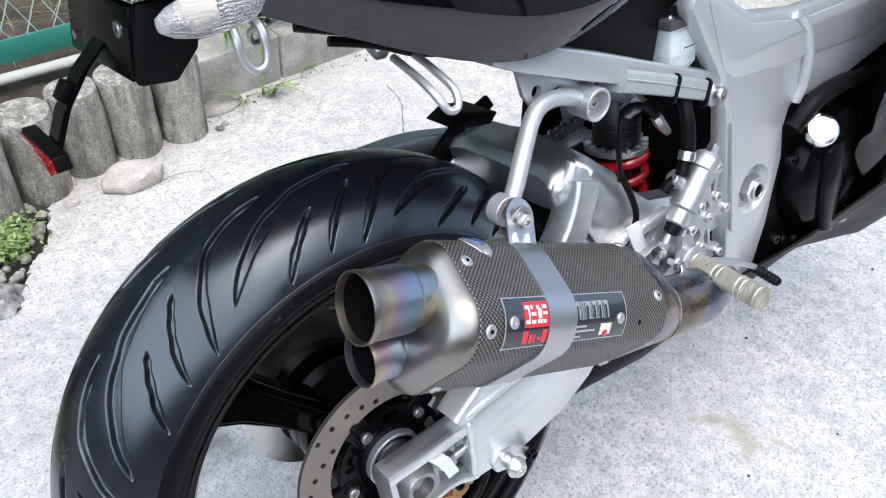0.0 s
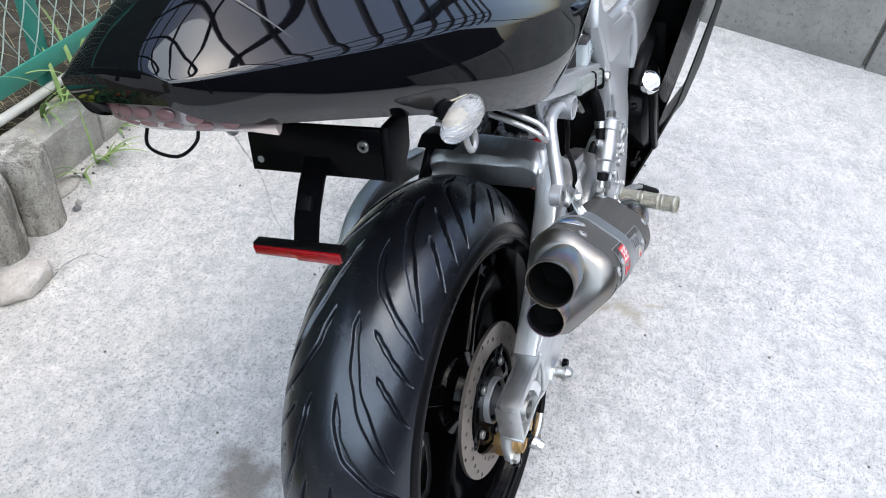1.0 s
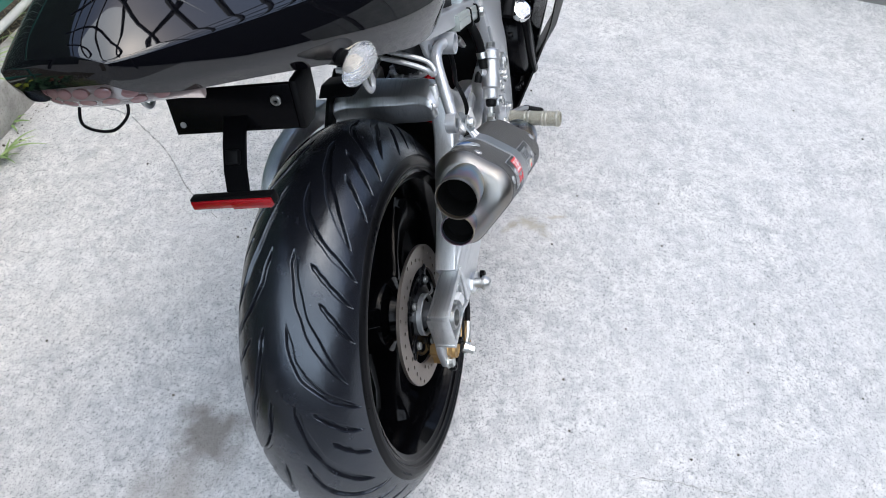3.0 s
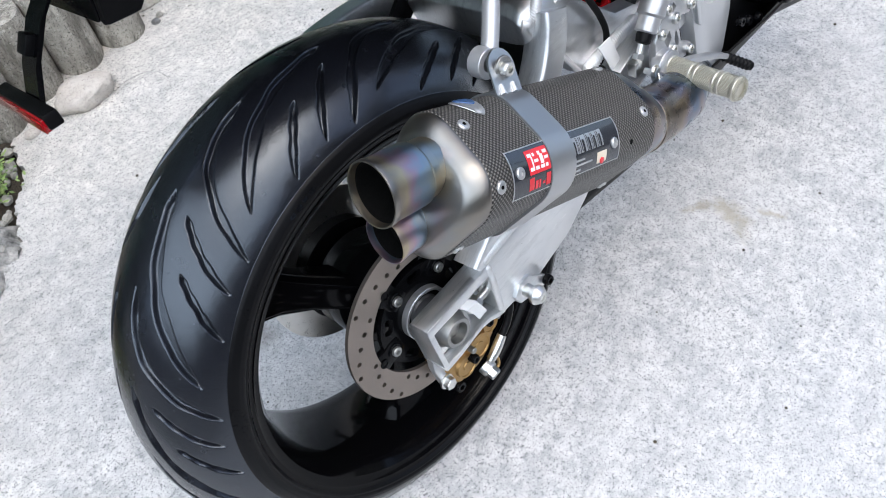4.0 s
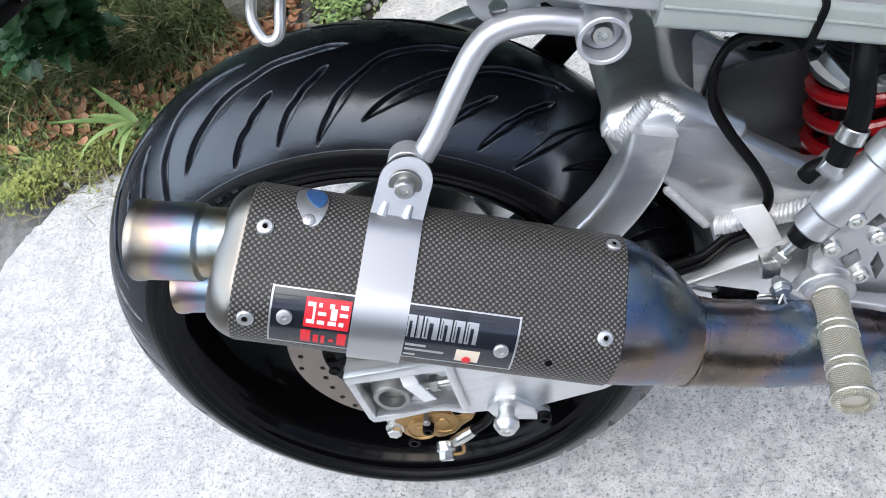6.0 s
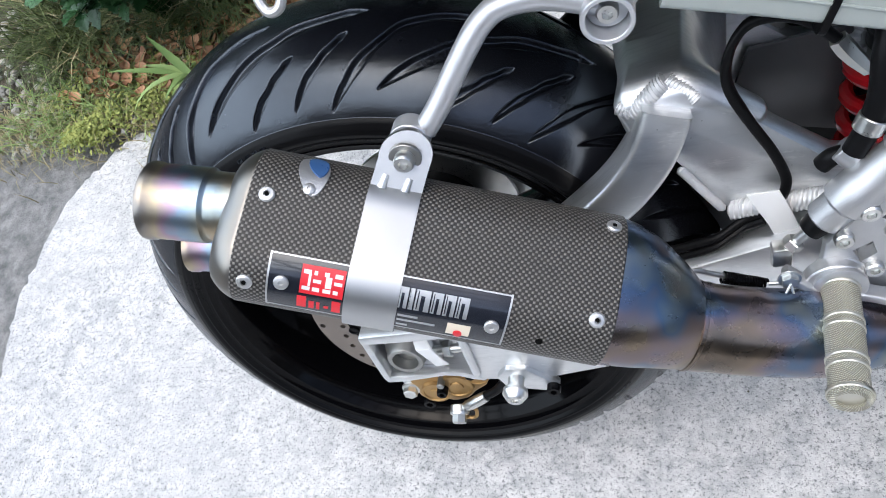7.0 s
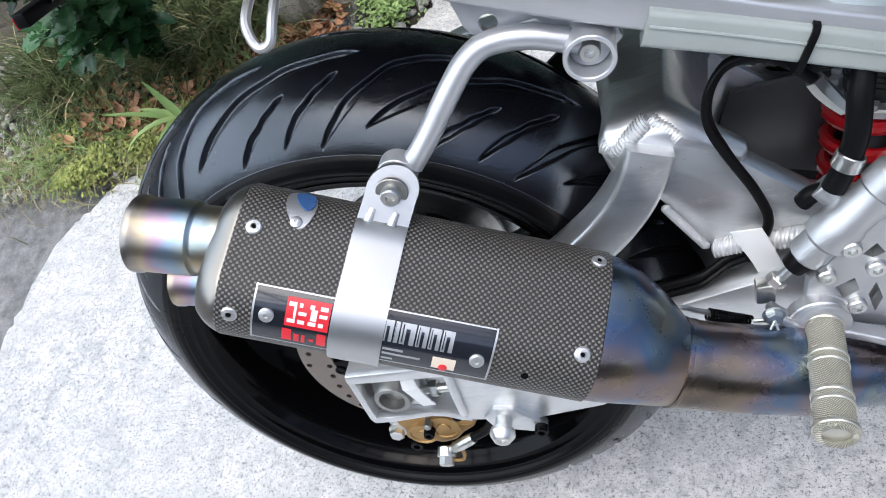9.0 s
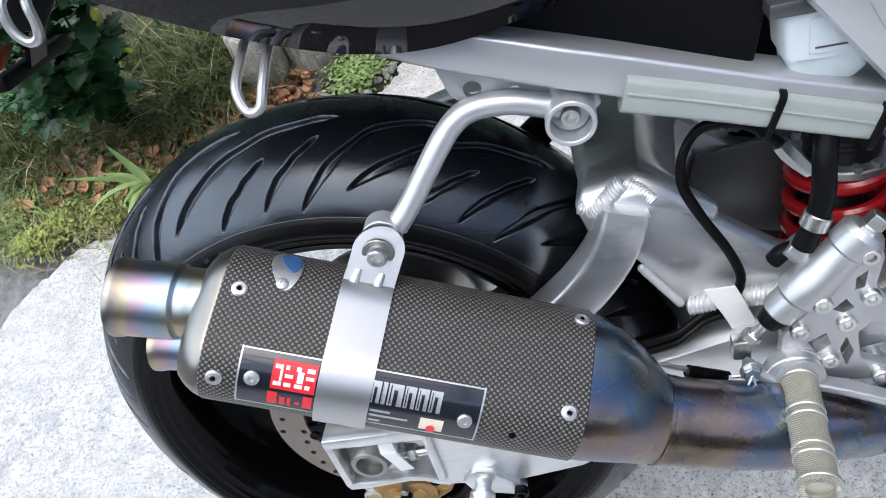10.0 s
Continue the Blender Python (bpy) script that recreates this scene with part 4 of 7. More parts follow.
def silencer():
    line, girth = tri_oval(0, 96)
    bm = bmesh.new()
    stops = [-0.1215, -0.1205] + list(np.linspace(-0.119, 0.129, 25)) + [0.1310, 0.1320]
    rings = []
    for i, s in enumerate(stops):
        shrink = -0.0008 if i in (0, len(stops) - 1) else 0.0
        rings.append([can(s, y, v) for y, v in tri_oval(shrink, 96)[0]])
    loft(rings, (False, False), bm=bm)
    uv = bm.loops.layers.uv.new("weave")
    n = 96
    bm.verts.index_update()
    for f in bm.faces:
        ids = [l.vert.index for l in f.loops]
        edge = max(i % n for i in ids) == n - 1 and min(i % n for i in ids) == 0
        for l in f.loops:
            i, j = divmod(l.vert.index, n)
            l[uv].uv = (stops[i] + 1.0, girth * ((n if edge and j == 0 else j) / n))
    shell = part("silencer", bm, CARBON, BIKE, "carbon fibre silencer with titanium ends")
    # stamped end cap
    cy, cv = -0.207, 0.219
    rows = []
    for d, k, slant in ((-0.119, 0.998, 0.0), (-0.1222, 0.997, 0.0), (-0.1240, 0.990, 0.01), (-0.1275, 0.962, 0.02), (-0.1315, 0.918, 0.03), (-0.1358, 0.855, 0.04), (-0.1390, 0.795, 0.05), (-0.1405, 0.740, 0.05), (-0.1408, 0.45, 0.05)):
        rows.append([can(d + slant * (v - cv), cy + (y - cy) * k, cv + (v - cv) * k + 0.010 * (1 - k)) for y, v in tri_oval(-0.0008, 96)[0]])
    part("end_cap", loft(rows, (False, True)), TI_CAP, shell, "brushed titanium end cap")
    for start, end, r in (((-0.118, -0.208, 0.2490), (-0.1945, -0.2075, 0.2375), 0.0265), ((-0.122, -0.198, 0.2010), (-0.1720, -0.1985, 0.1905), 0.0212)):
        p0, p1 = can(*start), can(*end)
        way, far = (p1 - p0).normalized(), (p1 - p0).length
        step = far - (0.047 if r > 0.025 else 0.032)
        rows = [(0, r * 0.90), (step, r * 0.90), (step + 0.002, r * 0.925), (step + 0.004, r * 0.99), (step + 0.006, r), (far - 0.007, r), (far - 0.0055, r * 1.035), (far - 0.001, r * 1.040), (far, r * 1.03), (far, r * 0.985), (far - 0.003, r * 0.965), (far - 0.02, r * 0.94), (0.0, r * 0.87)]
        tube = part("outlet_tube", loft([circle(p0 + way * d, way, q, 48) for d, q in rows], closed=True), TI_TAIL, shell, "heat-tinted titanium outlet tube")
        # shallow bore floor, coloured near-black in place of the shade of a deep tube
        part("tube_bore", turned_part(p0 + way * 0.03, way, [(0, r * 0.2), (0.0, r * 0.86), (far - 0.036, r * 0.945)], 40, (True, False)), INNER_BLACK, tube, "outlet bore, its deep shade painted near-black")
    # front cone and link pipe
    rows = []
    ctr = can(0.200, -0.213, 0.218)
    pipe = smooth_path([ctr, V((0.300, -0.213, 0.1055)), V((0.332, -0.212, 0.0965)), V((0.366, -0.208, 0.0860)), V((0.42, -0.192, 0.060)), V((0.50, -0.150, 0.018)), V((0.60, -0.11, -0.02))], 6)
    first = (pipe[1] - pipe[0]).normalized()
    for k in np.linspace(0, 1, 12):
        e = k ** 1.75
        s = 0.1285 + (0.200 - 0.1285) * k
        ring = []
        for i, (y, v) in enumerate(tri_oval(-0.0012, 96)[0]):
            a = math.atan2(v - 0.220, y + 0.212)
            ry, rv = -0.213 + 0.0330 * math.cos(a), 0.218 + 0.0330 * math.sin(a)
            ring.append(can(s, y + (ry - y) * e, v + (rv - v) * e))
        rows.append(ring)
    part("front_cone", loft(rows, (False, False)), TI_DARK, shell, "blued titanium cone")
    rows = []
    for i, p in enumerate(pipe):
        way = (pipe[min(i + 1, len(pipe) - 1)] - pipe[max(i - 1, 0)]).normalized()
        r = 0.0333 if i < 3 else (0.0325 if i < 19 else 0.0265)
        rows.append(circle(p, way, r, 40))
    part("link_pipe", loft(rows), TI_DARK, shell, "dark blued exhaust link pipe")
    part("pipe_seam", turned_part(ctr - SA * 0.0015, SA, [(0, 0.0330), (0.0008, 0.0342), (0.003, 0.0342), (0.004, 0.0332)], 40, (False, False)), TI_DARK, shell)
    # retaining spring between cone and pipe
    coil = [V((0.300, -0.176, 0.122)) + V((0.90, 0.05, -0.43)).normalized() * (0.034 * i / 160) for i in range(161)]
    side, top, _ = basis((0.90, 0.05, -0.43))
    coil = [p + 0.0042 * (math.cos(i * 0.62) * side + math.sin(i * 0.62) * top) for i, p in enumerate(coil)]
    part("exhaust_spring", sweep(coil, 0.0010, 5, 1), BLACK_PAINT, shell, "small dark coil spring")
    part("spring_hook", sweep([(0.272, -0.180, 0.136), (0.282, -0.178, 0.134), (0.292, -0.176, 0.127), (0.302, -0.175, 0.122)], 0.0022, 8), STEEL, shell)
    part("spring_hook", sweep([(0.333, -0.174, 0.107), (0.343, -0.175, 0.106), (0.347, -0.180, 0.096), (0.352, -0.183, 0.090)], 0.0016, 8), STEEL, shell)
    # screws round both ends
    for s, y, v in ((-0.109, -0.222, 0.279), (-0.111, -0.263, 0.240), (-0.111, -0.225, 0.172), (0.119, -0.257, 0.256), (0.122, -0.197, 0.285), (0.119, -0.222, 0.170), (-0.110, -0.170, 0.260)):
        yy, vv, nrm = oval_at(y, v, 0.0)
        washer = part("rivet", turned_part(can(s, yy, vv) - can_normal(nrm) * 0.0005, can_normal(nrm), [(0, 0.0054), (0.0014, 0.0054), (0.0023, 0.0044), (0.0026, 0.0022), (0.0014, 0.0018)], 24), RIVET, shell, "bright pop rivet")
        part("rivet_hole", turned_part(can(s, yy, vv) + can_normal(nrm) * 0.0012, can_normal(nrm), [(0, 0.0015), (0.0008, 0.0015)], 12), INNER_BLACK, shell)
    yy, vv, nrm = oval_at(-0.2665, 0.2350, 0)
    part("drain_hole", turned_part(can(0.086, yy, vv) - can_normal(nrm) * 0.001, can_normal(nrm), [(0, 0.0026), (0.0012, 0.0026)], 16), INNER_BLACK, shell)
    # clamp strap with its ear
    k0, k1 = station(-0.185, 0.286), station(-0.228, 0.157)
    lo, hi = min(k0, k1), max(k0, k1)
    part("clamp_strap", wrap(-0.0455, -0.0105, lo, hi, -0.0020, 0.0042, 60), POLISHED, shell, "brushed aluminium clamp strap")
    part("clamp_strap_back", wrap(-0.0455, -0.0105, hi - 1, lo, -0.0020, 0.0042, 40), POLISHED, shell)
    yy, vv, nrm = oval_at(-0.200, 0.286, 0.0)
    ear0 = can(-0.028, yy, vv)
    ear = []
    mid = V((0.1035, -0.1885, 0.2885))
    up = (mid - ear0).normalized()
    for y in (0.0, 0.0022):
        ring = []
        for i in range(25):
            a = radians(-10 + 200 * i / 24)
            ring.append(mid + SA * (0.0175 * math.cos(a)) + up * (0.0175 * math.sin(a)) + V((0, -y, 0)))
        ring += [ear0 - SA * 0.0175 + V((0, -y - 0.002, 0)) - up * 0.004, ear0 + SA * 0.0175 + V((0, -y - 0.002, 0)) - up * 0.004]
        ear.append(ring)
    part("clamp_ear", loft(ear), POLISHED, shell)
    part("ear_rib", rod(ear0 - SA * 0.009 + V((0, -0.004, 0.002)), ear0 - SA * 0.009 + up * 0.010 + V((0, -0.003, 0)), 0.0032, 0.0022), ALUMINIUM, shell)
    part("ear_rib", rod(ear0 + SA * 0.007 + V((0, -0.004, 0.002)), ear0 + SA * 0.007 + up * 0.010 + V((0, -0.003, 0)), 0.0032, 0.0022), ALUMINIUM, shell)
    part("clamp_washer", turned_part(mid + V((0, -0.002, 0)), (0, -1, 0), [(0, 0.0110), (0.002, 0.0110), (0.0025, 0.0105)], 32), BOLT_GREY, shell)
    part("clamp_bolt", hex_bolt(mid + V((0, -0.0045, 0)), (0, -1, 0), 0.0070, 0.007), STEEL, shell)
    # name plate with plain blocks for its print
    ka, kb = station(-0.252, 0.259), station(-0.268, 0.224)
    ka, kb = min(ka, kb), max(ka, kb)

    def patch(name, s0, s1, q0, q1, lift, material, label=""):
        return part(name, wrap(s0, s1, ka + (kb - ka) * q0, ka + (kb - ka) * q1, lift, 0.0003, 12), material, name_plate, label)

    name_plate = part("name_plate", wrap(-0.096, 0.0615, ka, kb, 0.0004, 0.0008, 16), PLATE_BLACK, shell, "black enamel plate with bright border")
    for s0, s1, q0, q1 in ((-0.0965, 0.062, -0.01, 0.015), (-0.0965, 0.062, 0.985, 1.01), (-0.0968, -0.0955, -0.02, 1.02), (0.0610, 0.0623, -0.02, 1.02)):
        patch("plate_border", s0, s1, q0, q1, 0.0010, CAST)
    flip = station(-0.252, 0.259) > station(-0.268, 0.224)

    def q(a):
        return 1 - a if flip else a

    def mark(name, s0, s1, q0, q1, lift, material):
        a, b = sorted((q(q0), q(q1)))
        return patch(name, s0, s1, a, b, lift, material)

    mark("red_field", -0.075, -0.0465, 0.10, 0.60, 0.0012, PLATE_RED)
    for i in range(4):
        s0 = -0.0735 + i * 0.0068
        mark("print_bar", s0, s0 + (0.0050, 0.0022, 0.0030, 0.0050)[i], 0.18, 0.25, 0.0015, PLATE_WHITE)
        mark("print_bar", s0 + (0.0036, 0.0, 0.0012, 0.0)[i], s0 + 0.0052, (0.25, 0.32, 0.25, 0.31)[i], (0.45, 0.38, 0.44, 0.37)[i], 0.0015, PLATE_WHITE)
        mark("print_bar", s0, s0 + (0.0052, 0.0046, 0.0052, 0.0032)[i], 0.46, 0.53, 0.0015, PLATE_WHITE)
    for i, w in enumerate((0.0062, 0.0034, 0.0022, 0.0030, 0.0058)):
        s0 = (-0.0760, -0.0680, -0.0630, -0.0580, -0.0530)[i]
        mark("print_block", s0, s0 + w, (0.66, 0.74, 0.74, 0.80, 0.66)[i], (0.92, 0.92, 0.92, 0.86, 0.92)[i], 0.0012, PLATE_RED)
    s0 = -0.0115
    for wide in (0.0066, 0.0028, 0.0096, 0.0072, 0.0072, 0.0078):
        mark("print_block", s0, s0 + wide, 0.17, 0.54, 0.0012, CAST)
        if wide > 0.004:
            mark("print_line", s0 + wide * 0.36, s0 + wide * 0.64, 0.27, 0.54, 0.0016, PLATE_BLACK)
        mark("print_line", s0 + wide * 0.12, s0 + wide * 0.20, 0.20, 0.51, 0.0016, PLATE_BLACK)
        s0 += wide + 0.0011
    for q0, s1 in ((0.66, 0.004), (0.76, 0.016), (0.88, -0.002)):
        mark("print_bar", -0.0095, s1, q0, q0 + 0.045, 0.0012, CAST)
    mark("cream_field", 0.024, 0.0395, 0.66, 0.92, 0.0012, PLATE_CREAM)
    part("red_dot", turned_part(can(0.0318, *oval_at(-0.2665, 0.2300, 0.0022)[:2]), can_normal(oval_at(-0.2665, 0.2300, 0)[2]), [(-0.001, 0.0030), (0.0, 0.0030), (0.0002, 0.0026)], 20), PLATE_RED, name_plate)
    for s, y, v in ((-0.087, -0.2615, 0.2440), (0.0525, -0.2625, 0.2405)):
        yy, vv, nrm = oval_at(y, v, 0.0010)
        part("plate_rivet", turned_part(can(s, yy, vv), can_normal(nrm), [(0, 0.0050), (0.0012, 0.0050), (0.0021, 0.0041), (0.0024, 0.0018), (0.0012, 0.0016)], 24), RIVET, shell)
    # drop-shaped badge near the rear edge
    kc = station(-0.1945, 0.2847)
    sign = 1 if station(-0.210, 0.284) > kc else -1

    def drop(half, wide, centre, shift, lift):
        inner, outer = tri_oval(lift, 1600)[0], tri_oval(lift + 0.0008, 1600)[0]
        rows = []
        for f in np.linspace(-0.995, 0.995, 25):
            j = int(((kc + sign * (centre + f * half)) % 1) * 1600)
            w = wide * math.sqrt(1 - f * f) * (1.0 - 0.28 * f)
            mid = -0.083 + shift + 0.0025 * f
            rows.append([can(mid - w, *inner[j]), can(mid + w, *inner[j]), can(mid + w, *outer[j]), can(mid - w, *outer[j])])
        return loft(rows)

    part("badge", drop(0.045, 0.0102, 0.024, 0.0, 0.0006), CAST, shell, "small drop-shaped silver and blue badge")
    part("badge_field", drop(0.024, 0.0066, 0.008, 0.0020, 0.0015), PLATE_BLUE, shell, "blue enamel field")
    j = int(((kc + sign * 0.056) % 1) * 800)
    yy, vv, nrm = oval_at(*tri_oval(0.0, 800)[0][j], 0.0012)
    part("rivet", turned_part(can(-0.083, yy, vv), can_normal(nrm), [(0, 0.0040), (0.0012, 0.0040), (0.0018, 0.0032), (0.0020, 0.0014), (0.0012, 0.0012)], 24), RIVET, shell)


rear_wheel()
brake_disc()
swingarm()
caliper()
silencer()


# ---- frame, tail and fittings ----
def main_frame():
    line = [(0.372, 0.400), (0.400, 0.365), (0.444, 0.310), (0.464, 0.262), (0.470, 0.215), (0.482, 0.160), (0.490, 0.100), (0.500, 0.030), (0.520, -0.006), (0.556, -0.004), (0.572, 0.020), (0.588, 0.070), (0.596, 0.120), (0.604, 0.165),
            (0.598, 0.205), (0.606, 0.232), (0.640, 0.236), (0.685, 0.222), (0.730, 0.240), (0.83, 0.262), (0.98, 0.30), (0.99, 0.42), (0.83, 0.375), (0.70, 0.358), (0.597, 0.356), (0.497, 0.372), (0.43, 0.41), (0.390, 0.450)]
    frame_ob = part("frame", plate(line, -0.186, -0.160, 0.009), FRAME_SILVER, BIKE, "silver painted alloy frame with a weld seam")
    part("frame_left", plate(line, 2 * YB + 0.140, 2 * YB + 0.186, 0.006), FRAME_SILVER, frame_ob)
    part("upper_spar", plate([(0.385, 0.425), (0.444, 0.318), (0.470, 0.300), (0.56, 0.290), (0.75, 0.285), (0.97, 0.325), (0.98, 0.405), (0.83, 0.365), (0.70, 0.348), (0.60, 0.346), (0.50, 0.362), (0.43, 0.40)], -0.191, -0.165, 0.016), FRAME_SILVER, frame_ob)
    bored(frame_ob, turned_part((0.543, -0.1735, 0.139), (0, -1, 0), [(0, 0.0265), (0.013, 0.0335), (0.02, 0.0345)], 48))
    part("pivot_washer", turned_part((0.543, -0.1730, 0.139), (0, -1, 0), [(0, 0.0245), (0.003, 0.0245), (0.0035, 0.0235)], 40), CAST, frame_ob, "thick pivot washer")
    part("pivot_nut", rod((0.543, -0.174, 0.139), (0.543, -0.191, 0.139), 0.0190, n=6, edge=0.002), STEEL, frame_ob, "large hexagon pivot nut")
    part("pivot_bore", hollow((0.543, -0.190, 0.139), (0.543, -0.1945, 0.139), 0.0135, 0.0085), STEEL, frame_ob)
    part("pivot_hole", turned_part((0.543, -0.190, 0.139), (0, -1, 0), [(0, 0.0086), (0.0015, 0.0086)], 20), INNER_BLACK, frame_ob)
    seam = smooth_path([(0.590, -0.1885, 0.350), (0.605, -0.1905, 0.330), (0.617, -0.1905, 0.300), (0.618, -0.1890, 0.262), (0.612, -0.1850, 0.236)], 8)
    part("weld_seam", sweep(seam, [0.0066 + 0.0008 * (i % 2) for i in range(len(seam))], 12, 1), FRAME_SILVER, frame_ob, "painted weld seam")
    part("rear_rib", plate([(0.470, 0.252), (0.480, 0.245), (0.488, 0.200), (0.500, 0.120), (0.502, 0.094), (0.494, 0.100), (0.485, 0.160), (0.476, 0.212)], -0.1905, -0.184, 0.0022), FRAME_SILVER, frame_ob)
    part("seat_bolt", hex_bolt((0.449, -0.178, 0.291), (0, -1, 0), 0.0095, 0.010), STEEL, frame_ob)
    part("seat_bolt_ring", turned_part((0.449, -0.160, 0.291), (0, -1, 0), [(0, 0.015), (0.016, 0.015), (0.018, 0.0135)], 28), TUBE_SILVER, frame_ob)
    # engine behind the frame
    cases = part("engine", plate([(0.50, 0.06), (0.52, 0.20), (0.60, 0.26), (0.80, 0.26), (0.98, 0.20), (1.0, -0.035), (0.80, -0.030), (0.60, -0.028), (0.52, -0.012)], -0.150, 0.13, 0.02), BLACK_PLASTIC, BIKE, "black painted engine")
    part("clutch_cover", turned_part((0.715, -0.145, 0.112), (0, -1, 0), [(0, 0.092), (0.022, 0.091), (0.034, 0.086), (0.042, 0.074), (0.044, 0.055), (0.040, 0.050), (0.040, 0.03)], 56), BLACK_PAINT, cases, "round black clutch cover")
    part("cover_web", plate([(0.66, 0.16), (0.70, 0.17), (0.715, 0.08), (0.71, 0.02), (0.68, 0.03), (0.665, 0.09)], -0.198, -0.180, 0.006), BLACK_PAINT, cases)
    cap = part("filler_cap", turned_part((0.633, -0.190, 0.196), (-0.42, -0.66, 0.62), [(0, 0.0215), (0.010, 0.0215), (0.0125, 0.020), (0.0135, 0.017), (0.0125, 0.0155), (0.0125, 0.004)], 36), CHROME, cases, "polished oil filler cap")
    for x, z in ((0.612, 0.158), (0.600, 0.044), (0.622, 0.034), (0.652, 0.022), (0.69, 0.215), (0.785, 0.15), (0.79, 0.02)):
        part("cover_bolt", hex_bolt((x, -0.166, z), (0, -1, 0), 0.0075, 0.008), BLACK_PAINT, cases)
    part("cooling_hose", sweep([(0.60, -0.172, 0.205), (0.63, -0.178, 0.232), (0.69, -0.178, 0.240), (0.78, -0.165, 0.225), (0.86, -0.14, 0.21)], 0.012), RUBBER_HOSE, cases)
    # lower and side fairing
    rows = []
    for x, pts in ((0.285, [(-0.064, -0.112), (-0.068, -0.106), (-0.072, -0.096), (-0.074, -0.088), (-0.075, -0.080)]), (0.40, [(-0.072, -0.112), (-0.100, -0.084), (-0.114, -0.056), (-0.120, -0.030), (-0.123, -0.012)]),
                   (0.52, [(-0.042, -0.135), (-0.100, -0.078), (-0.132, -0.042), (-0.144, -0.015), (-0.152, 0.010)]), (0.66, [(-0.032, -0.130), (-0.102, -0.062), (-0.148, -0.010), (-0.166, 0.012), (-0.178, 0.030)]),
                   (0.80, [(-0.032, -0.135), (-0.112, -0.055), (-0.172, 0.012), (-0.197, 0.045), (-0.208, 0.075)]), (0.95, [(-0.032, -0.165), (-0.122, -0.105), (-0.197, 0.005), (-0.232, 0.115), (-0.254, 0.222)]),
                   (1.15, [(-0.032, -0.190), (-0.122, -0.120), (-0.207, 0.015), (-0.247, 0.170), (-0.277, 0.350)])):
        rows.append([V((x, y, z)) for y, z in pts])
    bm = quads(rows)
    bmesh.ops.subdivide_edges(bm, edges=bm.edges[:], cuts=2, use_grid_fill=True, smooth=1.0)
    bmesh.ops.solidify(bm, geom=bm.faces[:], thickness=0.0035)
    belly = part("belly_fairing", bm, BLACK_PLASTIC, BIKE, "satin black belly fairing", sharp=50)
    rows = []
    for k in range(9):
        f = k / 8
        z = 0.40 - 0.42 * f
        rows.append([V((0.70 + 0.10 * f * f + dx, -0.285 + 0.120 * f + 0.015 * f * f + dy, z)) for dx, dy in ((0.0, 0.022), (0.01, 0.0), (0.10, -0.004), (0.25, 0.0), (0.45, 0.012))])
    bm = quads(rows)
    bmesh.ops.solidify(bm, geom=bm.faces[:], thickness=0.004)
    part("side_fairing", bm, BLACK_GLOSS, BIKE, "gloss black side fairing", sharp=60)
    part("inner_fairing", plate([(0.85, 0.20), (0.90, 0.16), (0.90, 0.40), (0.82, 0.40)], -0.222, -0.12, 0.01), BLACK_PLASTIC, belly, "black plastic inner fairing")
    part("fairing_liner", plate([(0.83, 0.04), (1.12, 0.04), (1.12, 0.30), (0.86, 0.30), (0.83, 0.15)], -0.175, -0.13, 0.006), BLACK_PLASTIC, belly, "black plastic fairing liner")
    part("fairing_ledge", box((0.78, -0.255, 0.375), (0.16, 0.085, 0.03), bevel=0.012), BLACK_GLOSS, belly)
    rows = []
    for x, w, z0, z1 in ((0.40, 0.10, 0.44, 0.60), (0.48, 0.125, 0.405, 0.64), (0.60, 0.15, 0.38, 0.68), (0.74, 0.16, 0.40, 0.72), (0.88, 0.15, 0.44, 0.72), (0.98, 0.12, 0.47, 0.66)):
        rows.append([V((x, YB + w * math.sin(a) * (1 if math.cos(a) < 0.2 else 0.92), (z0 + z1) / 2 - (z1 - z0) / 2 * math.cos(a))) for a in np.linspace(0, 2 * math.pi, 24, endpoint=False)])
    part("fuel_tank", loft(rows), BLACK_GLOSS, BIKE, "gloss black fuel tank", sharp=60)
    part("seat", loft([[V((x, YB + w * c, z + h * s)) for c, s in rounded(1, 1, 0.5, 4)] for x, w, z, h in ((0.06, 0.11, 0.585, 0.02), (0.12, 0.115, 0.555, 0.022), (0.28, 0.11, 0.535, 0.024), (0.42, 0.085, 0.55, 0.028))]), BLACK_PLASTIC, BIKE, "black seat pad")
    part("under_seat", plate([(0.10, 0.42), (0.14, 0.50), (0.30, 0.50), (0.42, 0.50), (0.46, 0.42), (0.40, 0.405), (0.366, 0.39), (0.352, 0.318), (0.26, 0.350), (0.17, 0.385)], -0.130, 2 * YB + 0.130, 0.006), BLACK_PLASTIC, BIKE, "black plastic under the seat")


YT = 0.005  # the middle plane of the tail


